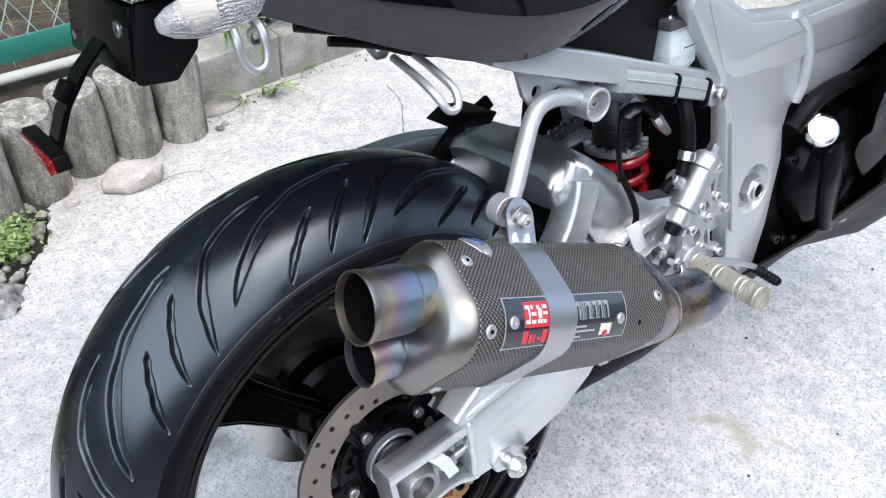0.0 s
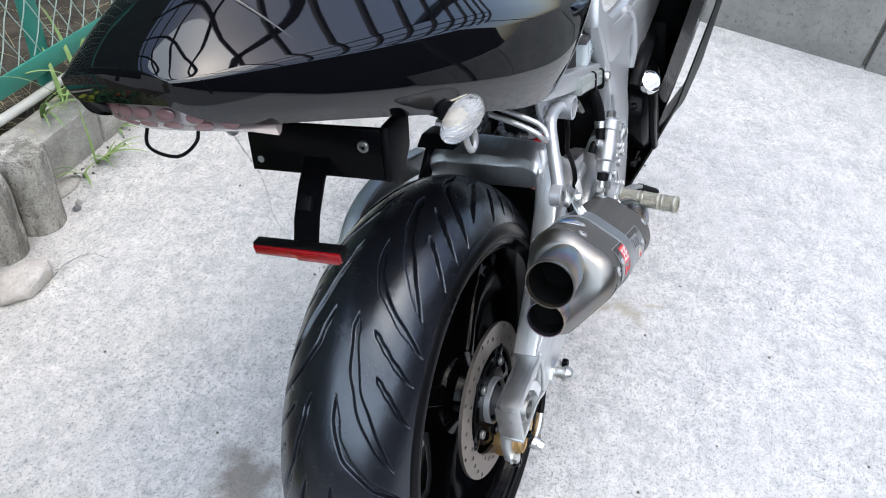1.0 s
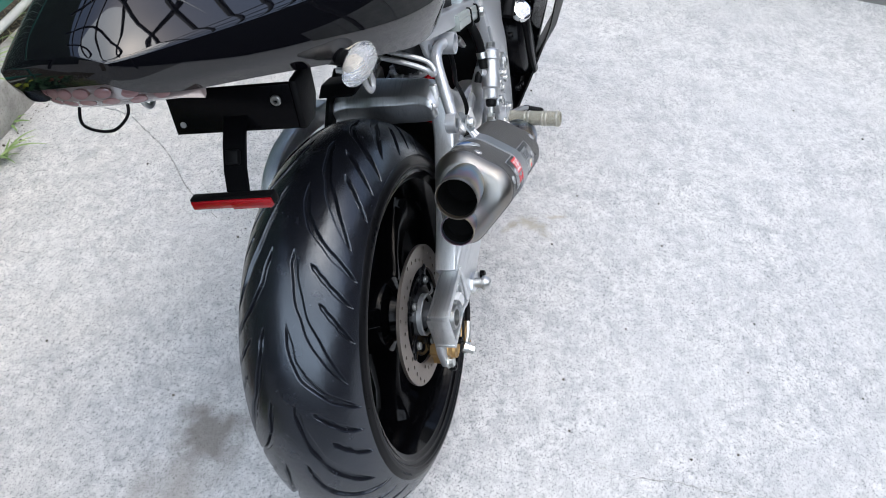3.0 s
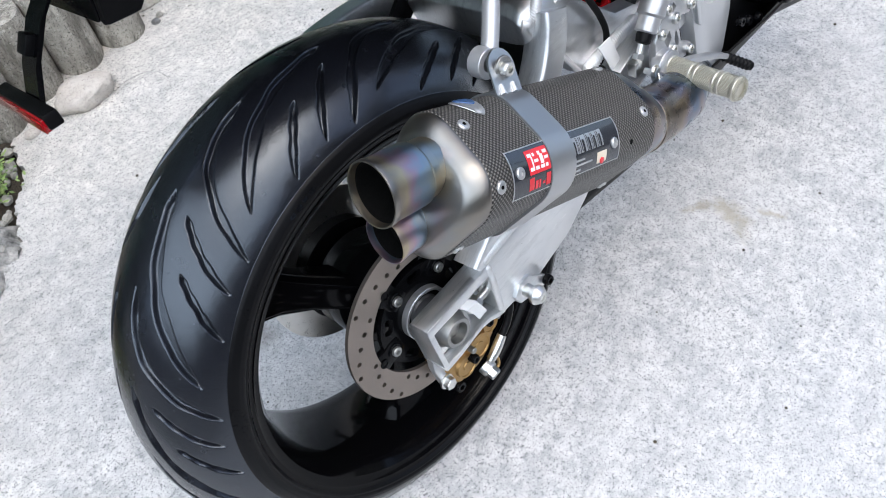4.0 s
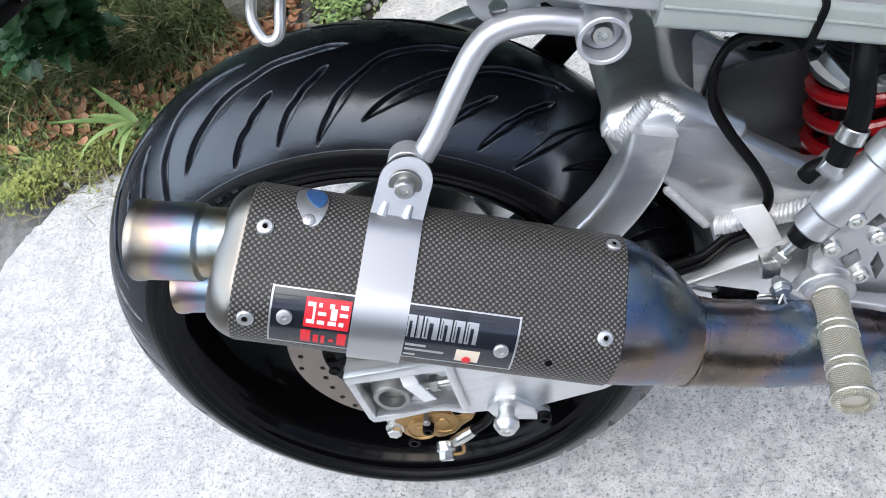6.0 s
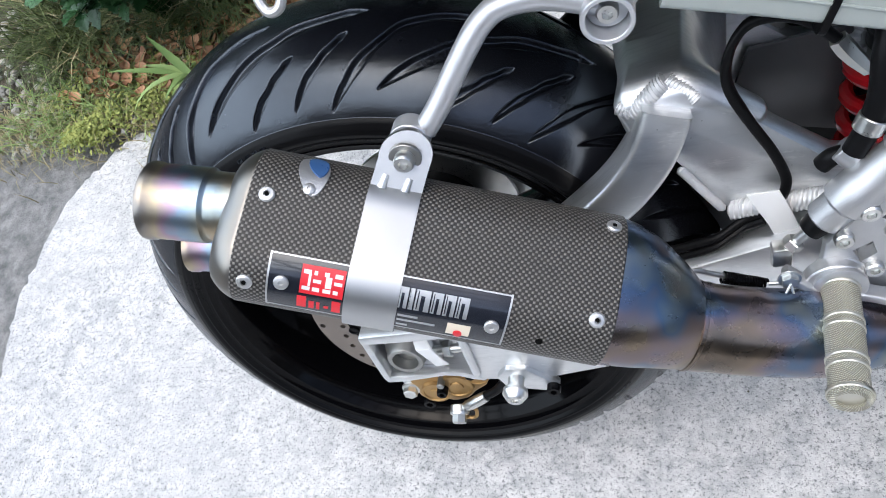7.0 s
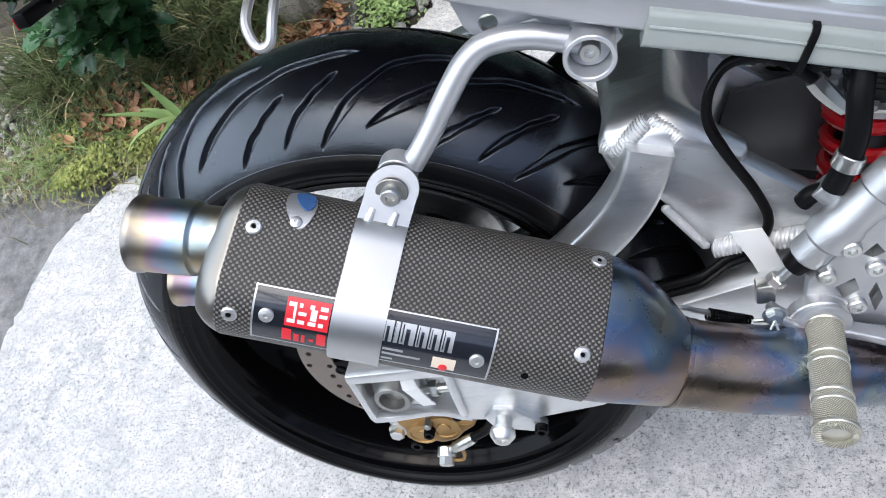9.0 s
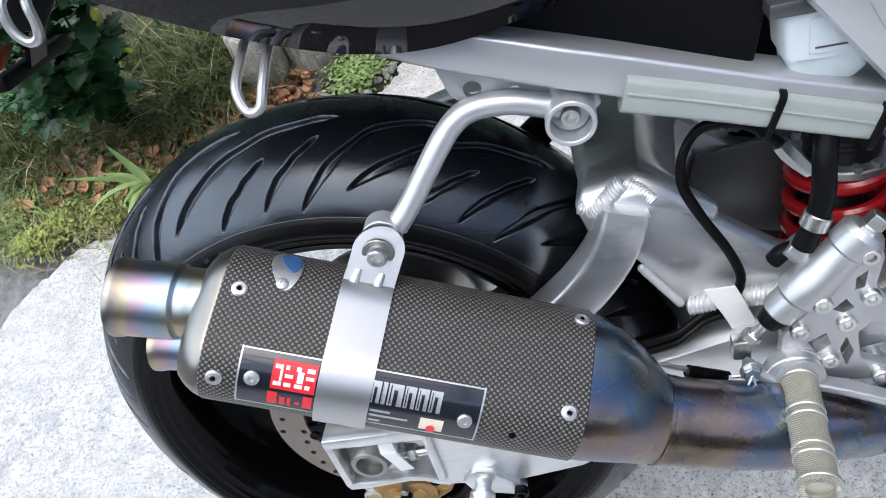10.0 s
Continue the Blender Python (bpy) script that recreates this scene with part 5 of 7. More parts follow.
def tail_rows():
    """Half sections of the tail cowl, from its middle line out over the crease and down the side: (x, rows of (half width, z))."""
    return [
        (-0.312, [(0, 0.638), (0.018, 0.638), (0.034, 0.634), (0.047, 0.630), (0.047, 0.624), (0.044, 0.618), (0.038, 0.612)]),
        (-0.300, [(0, 0.648), (0.022, 0.646), (0.040, 0.638), (0.056, 0.628), (0.056, 0.617), (0.052, 0.606), (0.045, 0.597)]),
        (-0.270, [(0, 0.664), (0.028, 0.660), (0.048, 0.642), (0.068, 0.622), (0.069, 0.605), (0.065, 0.589), (0.056, 0.576)]),
        (-0.220, [(0, 0.682), (0.032, 0.674), (0.060, 0.642), (0.091, 0.611), (0.094, 0.592), (0.093, 0.574), (0.078, 0.560)]),
        (-0.150, [(0, 0.698), (0.038, 0.688), (0.072, 0.640), (0.115, 0.592), (0.121, 0.568), (0.122, 0.546), (0.116, 0.528)]),
        (-0.070, [(0, 0.706), (0.043, 0.694), (0.082, 0.634), (0.134, 0.572), (0.141, 0.542), (0.142, 0.514), (0.136, 0.488)]),
        (0.000, [(0, 0.704), (0.048, 0.690), (0.092, 0.620), (0.147, 0.553), (0.154, 0.518), (0.154, 0.486), (0.146, 0.458)]),
        (0.070, [(0, 0.680), (0.050, 0.666), (0.098, 0.596), (0.155, 0.533), (0.162, 0.496), (0.161, 0.460), (0.150, 0.426)]),
        (0.140, [(0, 0.620), (0.053, 0.612), (0.102, 0.565), (0.159, 0.514), (0.166, 0.476), (0.164, 0.434), (0.150, 0.399)]),
        (0.200, [(0, 0.598), (0.053, 0.592), (0.102, 0.550), (0.159, 0.496), (0.166, 0.466), (0.164, 0.434), (0.151, 0.408)]),
        (0.260, [(0, 0.590), (0.053, 0.584), (0.100, 0.540), (0.156, 0.481), (0.163, 0.460), (0.161, 0.440), (0.151, 0.424)]),
        (0.330, [(0, 0.580), (0.050, 0.574), (0.094, 0.530), (0.148, 0.468), (0.153, 0.460), (0.152, 0.452), (0.146, 0.444)]),
    ]


def catmull(table, k):
    """A smooth row between the rows of a table, at a fractional index."""
    i = min(int(k), len(table) - 2)
    p0, p1, p2, p3 = (table[min(max(i + d, 0), len(table) - 1)] for d in (-1, 0, 1, 2))
    t = k - i
    return 0.5 * (2 * p1 + (p2 - p0) * t + (2 * p0 - 5 * p1 + 4 * p2 - p3) * t * t + (3 * p1 - 3 * p2 + p3 - p0) * t ** 3)


def tail():
    table = np.array([[[x, 0.0], *half] for x, half in tail_rows()])
    table[:, 2:, 0] += np.array([0.008, 0.017, 0.015, 0.015, 0.015, 0.015]) * np.minimum(1.0, (table[:, 0, 0] + 0.330) / 0.06)[:, None]
    for _ in range(2):
        table[1:-1, 1:] = (table[:-2, 1:] + 6 * table[1:-1, 1:] + table[2:, 1:]) / 8
    rows = []
    for k in np.linspace(0, len(table) - 1, 90):
        row = catmull(table, k)
        x, half = row[0, 0], row[1:]
        fine = []
        for a, b in ((0, 3), (3, 6)):
            part_row = half[a:b + 1]
            for f in np.linspace(0, b - a, 13)[: (13 if b == 6 else 12)]:
                fine.append(catmull(part_row, f))
        wider = 1 + 0.13 * min(1.0, max(0.0, (x + 0.20) / 0.12))
        left = [V((x, YT + w * wider, z)) for w, z in fine[::-1]]
        right = [V((x, YT - w, z)) for w, z in fine[1:]]
        rows.append(left + right)
    grid = np.array([[tuple(p) for p in row] for row in rows])
    for _ in range(26):
        grid[1:-1] = (grid[:-2] + 2 * grid[1:-1] + grid[2:]) / 4
    rows = [[V(p) for p in row] for row in grid.tolist()]
    bm = quads(rows)
    bm.faces.new([v for v in bm.verts[: len(rows[0])]])
    bmesh.ops.recalc_face_normals(bm, faces=bm.faces)
    cowl = part("tail_cowl", bm, LACQUER, BIKE, "gloss black lacquered tail cowl", sharp=70)
    # raised lip of the seat cover across the top
    mid, lip = len(rows[0]) // 2, []
    for j in range(mid - 10, mid + 11):
        lip.append(min((row[j] for row in rows), key=lambda p: abs(p.x + 0.247 - 0.30 * abs(p.y - YT) ** 1.15 * 1.5)) + V((0, 0, -0.0004)))
    for _ in range(3):
        lip = [lip[0], *((a + 2 * b + c) / 4 for a, b, c in zip(lip, lip[1:], lip[2:])), lip[-1]]
    part("seat_cover_lip", sweep(lip, [0.0005, 0.0022, 0.0030, 0.0030, 0.0030, 0.0022, 0.0005], 12, 3), LACQUER, cowl)
    # dark underside and mudguard
    under = []
    for x, w, z in ((-0.296, 0.044, 0.604), (-0.25, 0.058, 0.575), (-0.20, 0.078, 0.556), (-0.14, 0.112, 0.528), (-0.06, 0.132, 0.490), (0.02, 0.140, 0.458), (0.10, 0.142, 0.425), (0.16, 0.138, 0.408), (0.24, 0.130, 0.43)):
        under.append([V((x, YT + w * f, z + 0.012 * (1 - f * f))) for f in np.linspace(-1, 1, 9)])
    bm = quads(under)
    bmesh.ops.solidify(bm, geom=bm.faces[:], thickness=0.004)
    part("tail_underside", bm, BLACK_PLASTIC, cowl, "black plastic underside")
    for x0, x1, y, z0, z1 in ((-0.04, 0.12, -0.128, 0.474, 0.416), (-0.01, 0.10, -0.118, 0.455, 0.420)):
        part("wire_loom", sweep([(x0, y, z0), ((2 * x0 + x1) / 3, y - 0.006, z0 - (z0 - z1) * 0.28), ((x0 + 2 * x1) / 3, y - 0.004, z0 - (z0 - z1) * 0.72), (x1, y, z1)], 0.004, 8), RUBBER_HOSE, cowl)
    # rear light
    rows = []
    for k in range(13):
        f = -1 + 2 * k / 12
        w = (0.080 if f > 0 else 0.084) * f
        back, low = 0.030 * f * f, (0.012 if f > 0 else 0.034) * f * f
        rows.append([V((-0.297 + back * 1.5, YT + w * 0.92, 0.606 - low)), V((-0.300 + back * 1.4, YT + w, 0.592 - low * 0.85)), V((-0.292 + back * 1.3, YT + w * 0.99, 0.581 - low * 0.5)), V((-0.272 + back, YT + w * 0.93, 0.570 - 0.002 * f * f)), V((-0.240 + back * 0.6, YT + w * 0.86, 0.562)), V((-0.235 + back * 0.6, YT + w * 0.84, 0.585))])
    lamp = part("rear_light", loft(rows), SMOKY, BIKE, "clear rear light lens over red lamps")
    for k in range(9):
        f = -0.8 + 1.6 * k / 8
        part("red_lamp", turned_part((-0.282 + 0.045 * f * f, YT + 0.078 * f, 0.598 - 0.011 * f * f), (-1, 0.2 * f, -0.1), [(0, 0.0085), (0.010, 0.0085), (0.0130, 0.0065), (0.0145, 0.001)], 16), RED_LENS, lamp)
    for row, count in ((0, 7), (1, 5)):
        for k in range(count):
            f = (-0.72 + 1.44 * k / (count - 1)) * (1.0 if row == 0 else 0.70)
            p = V((-0.2995 + 0.0425 * f * f, YT + (0.079 if f > 0 else 0.083) * f, 0.5985 - (0.011 if f > 0 else 0.031) * f * f)) if row == 0 else V((-0.2970 + 0.040 * f * f, YT + (0.080 if f > 0 else 0.084) * f, 0.5885 - (0.008 if f > 0 else 0.022) * f * f))
            way = V((-1, 0.9 * f, 0.12 if row == 0 else -0.45)).normalized()
            cell = turned_part(p - way * 0.0015, way, [(0, 0.0052), (0.0024, 0.0052), (0.0032, 0.0036), (0.0034, 0.0005)], 20)
            bmesh.ops.transform(cell, matrix=Matrix.Translation(p) @ Matrix.Diagonal((1, 1.55, 0.85, 1)) @ Matrix.Translation(-p), verts=cell.verts)
            part("lamp_cell", cell, LAMP_CELL, lamp, "dull red lamp cell")
    part("lamp_reflector", plate([(-0.262, 0.600), (-0.236, 0.600), (-0.236, 0.566), (-0.258, 0.570)], YT - 0.062, YT + 0.062, 0.003), CHROME, lamp, "bright reflector")
    part("strap_loop", sweep([(-0.235, YT + 0.070, 0.560), (-0.252, YT + 0.066, 0.540), (-0.250, YT + 0.040, 0.530), (-0.240, YT + 0.022, 0.540), (-0.232, YT + 0.020, 0.556)], 0.0016, 8), BLACK_PLASTIC, cowl, "thin black cord loop")


def plate_holder():
    holder = part("number_plate_holder", plate([(-0.137, 0.5035), (-0.131, 0.5035), (-0.140, 0.455), (-0.147, 0.455)], -0.089, 0.064, 0.001), BLACK_PAINT, BIKE, "black steel bracket, no plate fitted")
    part("holder_bolt", hex_bolt((-0.139, -0.070, 0.487), (-1, 0, 0.1), 0.0060, 0.004), BOLT_GREY, holder)
    part("empty_hole", turned_part((-0.1445, 0.052, 0.4665), (-1, 0, 0.1), [(0, 0.0036), (0.0010, 0.0036)], 14), CAST, holder)
    part("holder_cheek", plate([(-0.146, 0.452), (-0.134, 0.505), (-0.088, 0.505), (-0.098, 0.468), (-0.118, 0.449)], -0.0965, -0.086, 0.004), BLACK_PLASTIC, holder, "black plastic side cheek")
    part("holder_cheek", plate([(-0.146, 0.455), (-0.134, 0.505), (-0.095, 0.505), (-0.11, 0.46)], 0.060, 0.066, 0.003), BLACK_PLASTIC, holder)
    part("stalk", loft([[V((x, -0.0165 + w, z)), V((x + 0.006, -0.0165 + w, z + 0.002)), V((x + 0.006, -0.0165 - w, z + 0.002)), V((x, -0.0165 - w, z))] for x, z, w in ((-0.141, 0.475, 0.0145), (-0.165, 0.455, 0.0140), (-0.186, 0.430, 0.0135), (-0.200, 0.404, 0.0130))]), BLACK_PAINT, holder, "bent black steel stalk")
    part("stalk_clip", box((-0.178, -0.0165, 0.443), (0.009, 0.016, 0.016), Matrix.Rotation(radians(38), 4, "Y"), 0.002), BLACK_PLASTIC, holder)
    bar = part("reflector_bar", box((-0.2025, -0.0125, 0.4055), (0.012, 0.104, 0.0125), Matrix.Rotation(radians(-2), 4, "X"), 0.002), BLACK_PLASTIC, holder, "black reflector holder")
    part("reflector", box((-0.2085, -0.0125, 0.4040), (0.004, 0.101, 0.0105), Matrix.Rotation(radians(-2), 4, "X"), 0.001), RED_LENS, bar, "red rear reflector")
    part("reflector_facets", box((-0.2107, -0.0370, 0.4030), (0.0012, 0.048, 0.0088), Matrix.Rotation(radians(-2), 4, "X"), 0.0003), RED_LENS, bar)


def indicators():
    for side in (1, -1):
        s = (lambda y: y) if side == 1 else (lambda y: 2 * YB - y)
        body = part("indicator", loft([[V((x, s(-0.155 + 0.80 * w * c - 0.004), z + 0.88 * h * n)) for c, n in rounded(1, 1, 0.95, 5)] for x, w, z, h in ((-0.141, 0.006, 0.501, 0.005), (-0.134, 0.013, 0.501, 0.010), (-0.120, 0.0185, 0.502, 0.0145), (-0.103, 0.0205, 0.503, 0.0155), (-0.088, 0.0190, 0.504, 0.0145), (-0.078, 0.013, 0.505, 0.011), (-0.073, 0.006, 0.505, 0.005))]), LENS, BIKE, "clear indicator lens on a short stem")
        part("bulb", turned_part((-0.105, s(-0.155), 0.505), (-1, 0, 0), [(0, 0.007), (0.012, 0.008), (0.019, 0.005), (0.021, 0.001)], 16), PLATE_CREAM, body, "pale bulb")
        part("stem", rod((-0.100, s(-0.142), 0.508), (-0.090, s(-0.108), 0.512), 0.009, 0.011), BLACK_PLASTIC, body)
        part("wires", sweep([(-0.095, s(-0.14), 0.514), (-0.06, s(-0.148), 0.506), (-0.02, s(-0.145), 0.482), (0.03, s(-0.140), 0.458)], 0.0022, 6), PLATE_CREAM, body)
        # luggage hooks
        for x, y, z in ((-0.084, -0.154, 0.481), (0.052, -0.150, 0.424)):
            d = 0.009
            if x < 0:
                line = [(x + d, s(-0.125), z + 0.010), (x + d, s(y + 0.004), z + 0.004), (x + d, s(y), z - 0.012), (x + d * 0.6, s(y), z - 0.0205), (x - d * 0.3, s(y), z - 0.0215), (x - d, s(y), z - 0.012), (x - d, s(y + 0.004), z + 0.004), (x - d, s(-0.125), z + 0.010)]
            else:
                line = [(x + d, s(-0.120), z + 0.006), (x + d, s(-0.150), z - 0.004), (x + d, s(-0.172), z - 0.014), (x + d * 0.6, s(-0.180), z - 0.025), (x - d * 0.4, s(-0.180), z - 0.026), (x - d, s(-0.172), z - 0.014), (x - d, s(-0.150), z - 0.004), (x - d, s(-0.120), z + 0.006)]
            part("luggage_hook", sweep(line, 0.0033, 10, 6), RIVET, BIKE, "bent pale steel luggage hook")


def subframe():
    rail = None
    for flip in (False, True):
        s = (lambda y: y) if not flip else (lambda y: 2 * YB - y)
        path = [(0.465, s(-0.158), 0.296), (0.36, s(-0.152), 0.333), (0.26, s(-0.146), 0.370), (0.17, s(-0.140), 0.401), (0.13, s(-0.136), 0.418)]
        ob = part("subframe_rail", sweep(path, 1.0, steps=5, section=rounded(0.0135, 0.0185, 0.0028), up=(0, 1, 0)), TUBE_SILVER, rail or BIKE, "" if rail else "silver square-tube subframe rail")
        rail = rail or ob
        gusset = [(0.158, 0.392), (0.165, 0.366), (0.175, 0.353), (0.188, 0.352), (0.197, 0.362), (0.210, 0.364), (0.224, 0.350), (0.236, 0.345), (0.262, 0.352), (0.262, 0.366)]
        web = part("gusset", plate(gusset, s(-0.1455), s(-0.1395), 0.0012), TUBE_SILVER, rail)
        bored(web, rod((0.181, s(-0.150), 0.3665), (0.181, s(-0.135), 0.3665), 0.0062))
    guard = part("rail_guard", sweep([(0.275, -0.1535, 0.355), (0.34, -0.1560, 0.333), (0.425, -0.1605, 0.302)], 1.0, steps=6, section=rounded(0.0115, 0.0190, 0.0035), up=(0, 1, 0)), GUARD_TAPE, BIKE, "grey-green rail protector")
    part("guard_seam", sweep([(0.277, -0.1728, 0.357), (0.34, -0.1752, 0.335), (0.423, -0.1797, 0.304)], 0.0011, 8, 6), GUARD_TAPE, guard)
    for x, y, z in ((0.364, -0.1570, 0.3215), (0.426, -0.1610, 0.299)):
        way = V((0.93, -0.03, -0.35)).normalized()
        part("cable_tie", sweep([V((x, y, z)) - way * 0.0022, V((x, y, z)) + way * 0.0022], 1.0, steps=1, section=[(1.05 * a, 1.05 * b) for a, b in rounded(0.0155, 0.0205, 0.006)], up=(0, 1, 0)), BLACK_PLASTIC, guard)
    # silencer hanger
    hanger = part("silencer_hanger", sweep([(0.236, -0.150, 0.346), (0.205, -0.151, 0.356), (0.180, -0.153, 0.357), (0.165, -0.156, 0.350), (0.150, -0.162, 0.334), (0.128, -0.172, 0.306), (0.114, -0.178, 0.291)], 0.0082, 18, 8), TUBE_SILVER, BIKE, "bent silver silencer hanger tube")
    part("hanger_cup", hollow((0.241, -0.138, 0.343), (0.241, -0.166, 0.341), 0.0165, 0.0132, 36), TUBE_SILVER, hanger)
    part("cup_floor", turned_part((0.241, -0.145, 0.3425), (0, -1, 0), [(0, 0.0134), (0.006, 0.0134), (0.007, 0.0128)], 28), TUBE_SILVER, hanger)
    part("cup_bolt", hex_bolt((0.241, -0.151, 0.342), (0, -1, 0), 0.0070, 0.009), STEEL, hanger)
    part("cup_shelf", plate([(0.228, 0.330), (0.250, 0.328), (0.262, 0.340), (0.258, 0.352), (0.230, 0.350)], -0.142, -0.136, 0.002), TUBE_SILVER, hanger)
    part("hanger_foot", hollow((0.1035, -0.172, 0.2885), (0.1035, -0.1865, 0.2885), 0.0140, 0.007, 32), TUBE_SILVER, hanger)


def shock():
    c, way = V((0.459, 0.006, 0.165)), V((0.02, 0.0, 1.0)).normalized()
    body = part("shock_absorber", turned_part(c - way * 0.10, way, [(0, 0.022), (0.10, 0.022), (0.118, 0.024), (0.121, 0.031), (0.170, 0.031), (0.176, 0.028), (0.20, 0.026), (0.22, 0.018)], 36), SHOCK_BLACK, BIKE, "dark rear shock absorber")
    side, top, _ = basis(way)
    coil = []
    for i in range(240):
        a = i * 0.095
        coil.append(c - way * 0.088 + way * (0.100 * i / 239) + 0.0395 * (math.cos(a) * side + math.sin(a) * top))
    part("spring", sweep(coil, 0.0066, 10, 1), RED_SPRING, body, "red coil spring")
    collar = part("spring_collar", turned_part(c + way * 0.017, way, [(0, 0.030), (0, 0.0425), (0.006, 0.0425), (0.0075, 0.0410), (0.0075, 0.031)], 48), CAST, body, "notched alloy collar")
    for k in range(14):
        a = 2 * math.pi * k / 14
        p = c + way * 0.0265 + 0.0385 * (math.cos(a) * side + math.sin(a) * top)
        part("collar_tooth", box(p, (0.006, 0.009, 0.005), Matrix.Rotation(a, 4, "Z"), 0.001), CAST, collar)
    for k in range(5):
        part("thread_ring", turned_part(c + way * (0.036 + 0.005 * k), way, [(0, 0.030), (0.0012, 0.0322), (0.0024, 0.030)], 36, (False, False)), SHOCK_BLACK, body)
    part("top_mount", box((0.450, -0.02, 0.275), (0.05, 0.06, 0.03), bevel=0.006), CAST, body)
    part("reservoir_cap", rod((0.405, -0.055, 0.262), (0.405, -0.070, 0.275), 0.010, edge=0.002), STEEL, body)


def rear_sets():
    # brake fluid bottle
    bottle = part("fluid_reservoir", loft([[V((x + 0.5 * (z - 0.36) * -0.1, y, z)) for x, y in [(0.398 + a, -0.118 + b) for a, b in rounded(w, d, 0.006)]] for z, w, d in ((0.318, 0.008, 0.008), (0.327, 0.0095, 0.0095), (0.329, 0.0185, 0.014), (0.336, 0.0225, 0.018), (0.348, 0.0235, 0.0185), (0.349, 0.0255, 0.022), (0.380, 0.0265, 0.023))]), WHITE_TANK, BIKE, "translucent white brake fluid reservoir")
    part("reservoir_lid", box((0.392, -0.118, 0.3845), (0.062, 0.054, 0.010), bevel=0.002), DARK_METAL, bottle, "tarnished steel lid")
    for dx, dy in ((-0.018, -0.015), (0.016, 0.014)):
        part("lid_screw", dome_screw((0.392 + dx, -0.118 + dy, 0.3895), (0, 0, 1), 0.0045), CHROME, bottle)
    part("tank_panel", box((0.398, -0.1412, 0.364), (0.026, 0.002, 0.022), bevel=0.0008), WHITE_TANK, bottle)
    part("level_mark", box((0.398, -0.1424, 0.357), (0.020, 0.0008, 0.0012), bevel=0.0002), DARK_METAL, bottle)
    part("hose_clip", turned_part((0.399, -0.118, 0.322), (0, 0, -1), [(0, 0.0095), (0.007, 0.0095)], 20), STEEL, bottle)
    part("fluid_hose", sweep([(0.399, -0.120, 0.318), (0.400, -0.136, 0.300), (0.397, -0.146, 0.280), (0.396, -0.151, 0.256), (0.391, -0.153, 0.234), (0.384, -0.154, 0.216)], 0.0078, 14), RUBBER_HOSE, bottle, "thick black fluid hose")
    part("hose_clamp", hollow((0.394, -0.1525, 0.242), (0.390, -0.1535, 0.232), 0.0096, 0.0078), STEEL, bottle)
    # master cylinder
    p0, p1 = V((0.367, -0.172, 0.163)), V((0.422, -0.174, 0.232))
    way = (p1 - p0).normalized()
    far = (p1 - p0).length
    mc = part("master_cylinder", turned_part(p0, way, [(0, 0.0110), (0.002, 0.0135), (0.018, 0.0135), (0.021, 0.0165), (0.040, 0.0165), (0.044, 0.0148), (far - 0.020, 0.0140), (far - 0.018, 0.0160), (far - 0.004, 0.0160), (far, 0.0125)], 28), CAST, BIKE, "cast aluminium rear brake master cylinder")
    part("fluid_port", rod((0.396, -0.164, 0.198), (0.378, -0.156, 0.214), 0.010, 0.0095, edge=0.001), CAST, mc)
    part("port_elbow", sweep([(0.384, -0.157, 0.209), (0.374, -0.156, 0.206), (0.368, -0.154, 0.198)], 0.0065, 12), RUBBER_HOSE, mc)
    part("rubber_boot", turned_part(p0 + way * 0.001, -way, [(0, 0.0092), (0.004, 0.0098), (0.012, 0.0088), (0.014, 0.005)], 24), RUBBER_HOSE, mc)
    part("push_rod", rod(p0 - way * 0.012, p0 - way * 0.034, 0.0040), STEEL, mc)
    part("lock_nut", rod(p0 - way * 0.024, p0 - way * 0.031, 0.0075, n=6, edge=0.0008), STEEL, mc)
    part("clevis", box(p0 - way * 0.040, (0.014, 0.013, 0.018), bevel=0.002), STEEL, mc)
    part("banjo", turned_part(p1 - way * 0.004, way, [(0, 0.0098), (0.006, 0.0098), (0.007, 0.0075), (0.015, 0.0075), (0.016, 0.0062)], 6), STEEL, mc)
    # foot-rest hanger plate with its bolts
    outline = [(0.366, 0.118), (0.368, 0.150), (0.382, 0.168), (0.394, 0.186), (0.410, 0.206), (0.414, 0.226), (0.426, 0.228), (0.431, 0.214), (0.428, 0.190), (0.436, 0.176), (0.446, 0.170), (0.452, 0.158), (0.444, 0.148), (0.428, 0.154), (0.420, 0.146), (0.424, 0.120), (0.446, 0.108), (0.444, 0.096), (0.424, 0.096), (0.398, 0.104)]
    hanger = part("footrest_hanger", plate(outline, -0.187, -0.177, 0.002), CAST, BIKE, "machined silver foot-rest hanger")
    gaps = bmesh.new()
    for hole in ([(0.414, 0.199), (0.421, 0.205), (0.420, 0.190), (0.414, 0.188)], [(0.386, 0.142), (0.398, 0.150), (0.402, 0.138), (0.392, 0.130)], [(0.412, 0.144), (0.418, 0.128), (0.414, 0.114), (0.408, 0.132)], [(0.401, 0.172), (0.409, 0.181), (0.415, 0.172), (0.408, 0.168)]):
        join(gaps, plate(hole, -0.195, -0.168, 0.0))
    bored(hanger, gaps)
    for x, z in ((0.420, 0.219), (0.424, 0.182), (0.410, 0.160), (0.393, 0.180), (0.379, 0.156), (0.401, 0.124), (0.444, 0.160), (0.438, 0.102)):
        part("hanger_bolt", hex_bolt((x, -0.187, z), (0, -1, 0), 0.0066, 0.0055), STEEL, hanger)
        part("bolt_post", rod((x, -0.178, z), (x, -0.165, z), 0.0075), CAST, hanger)
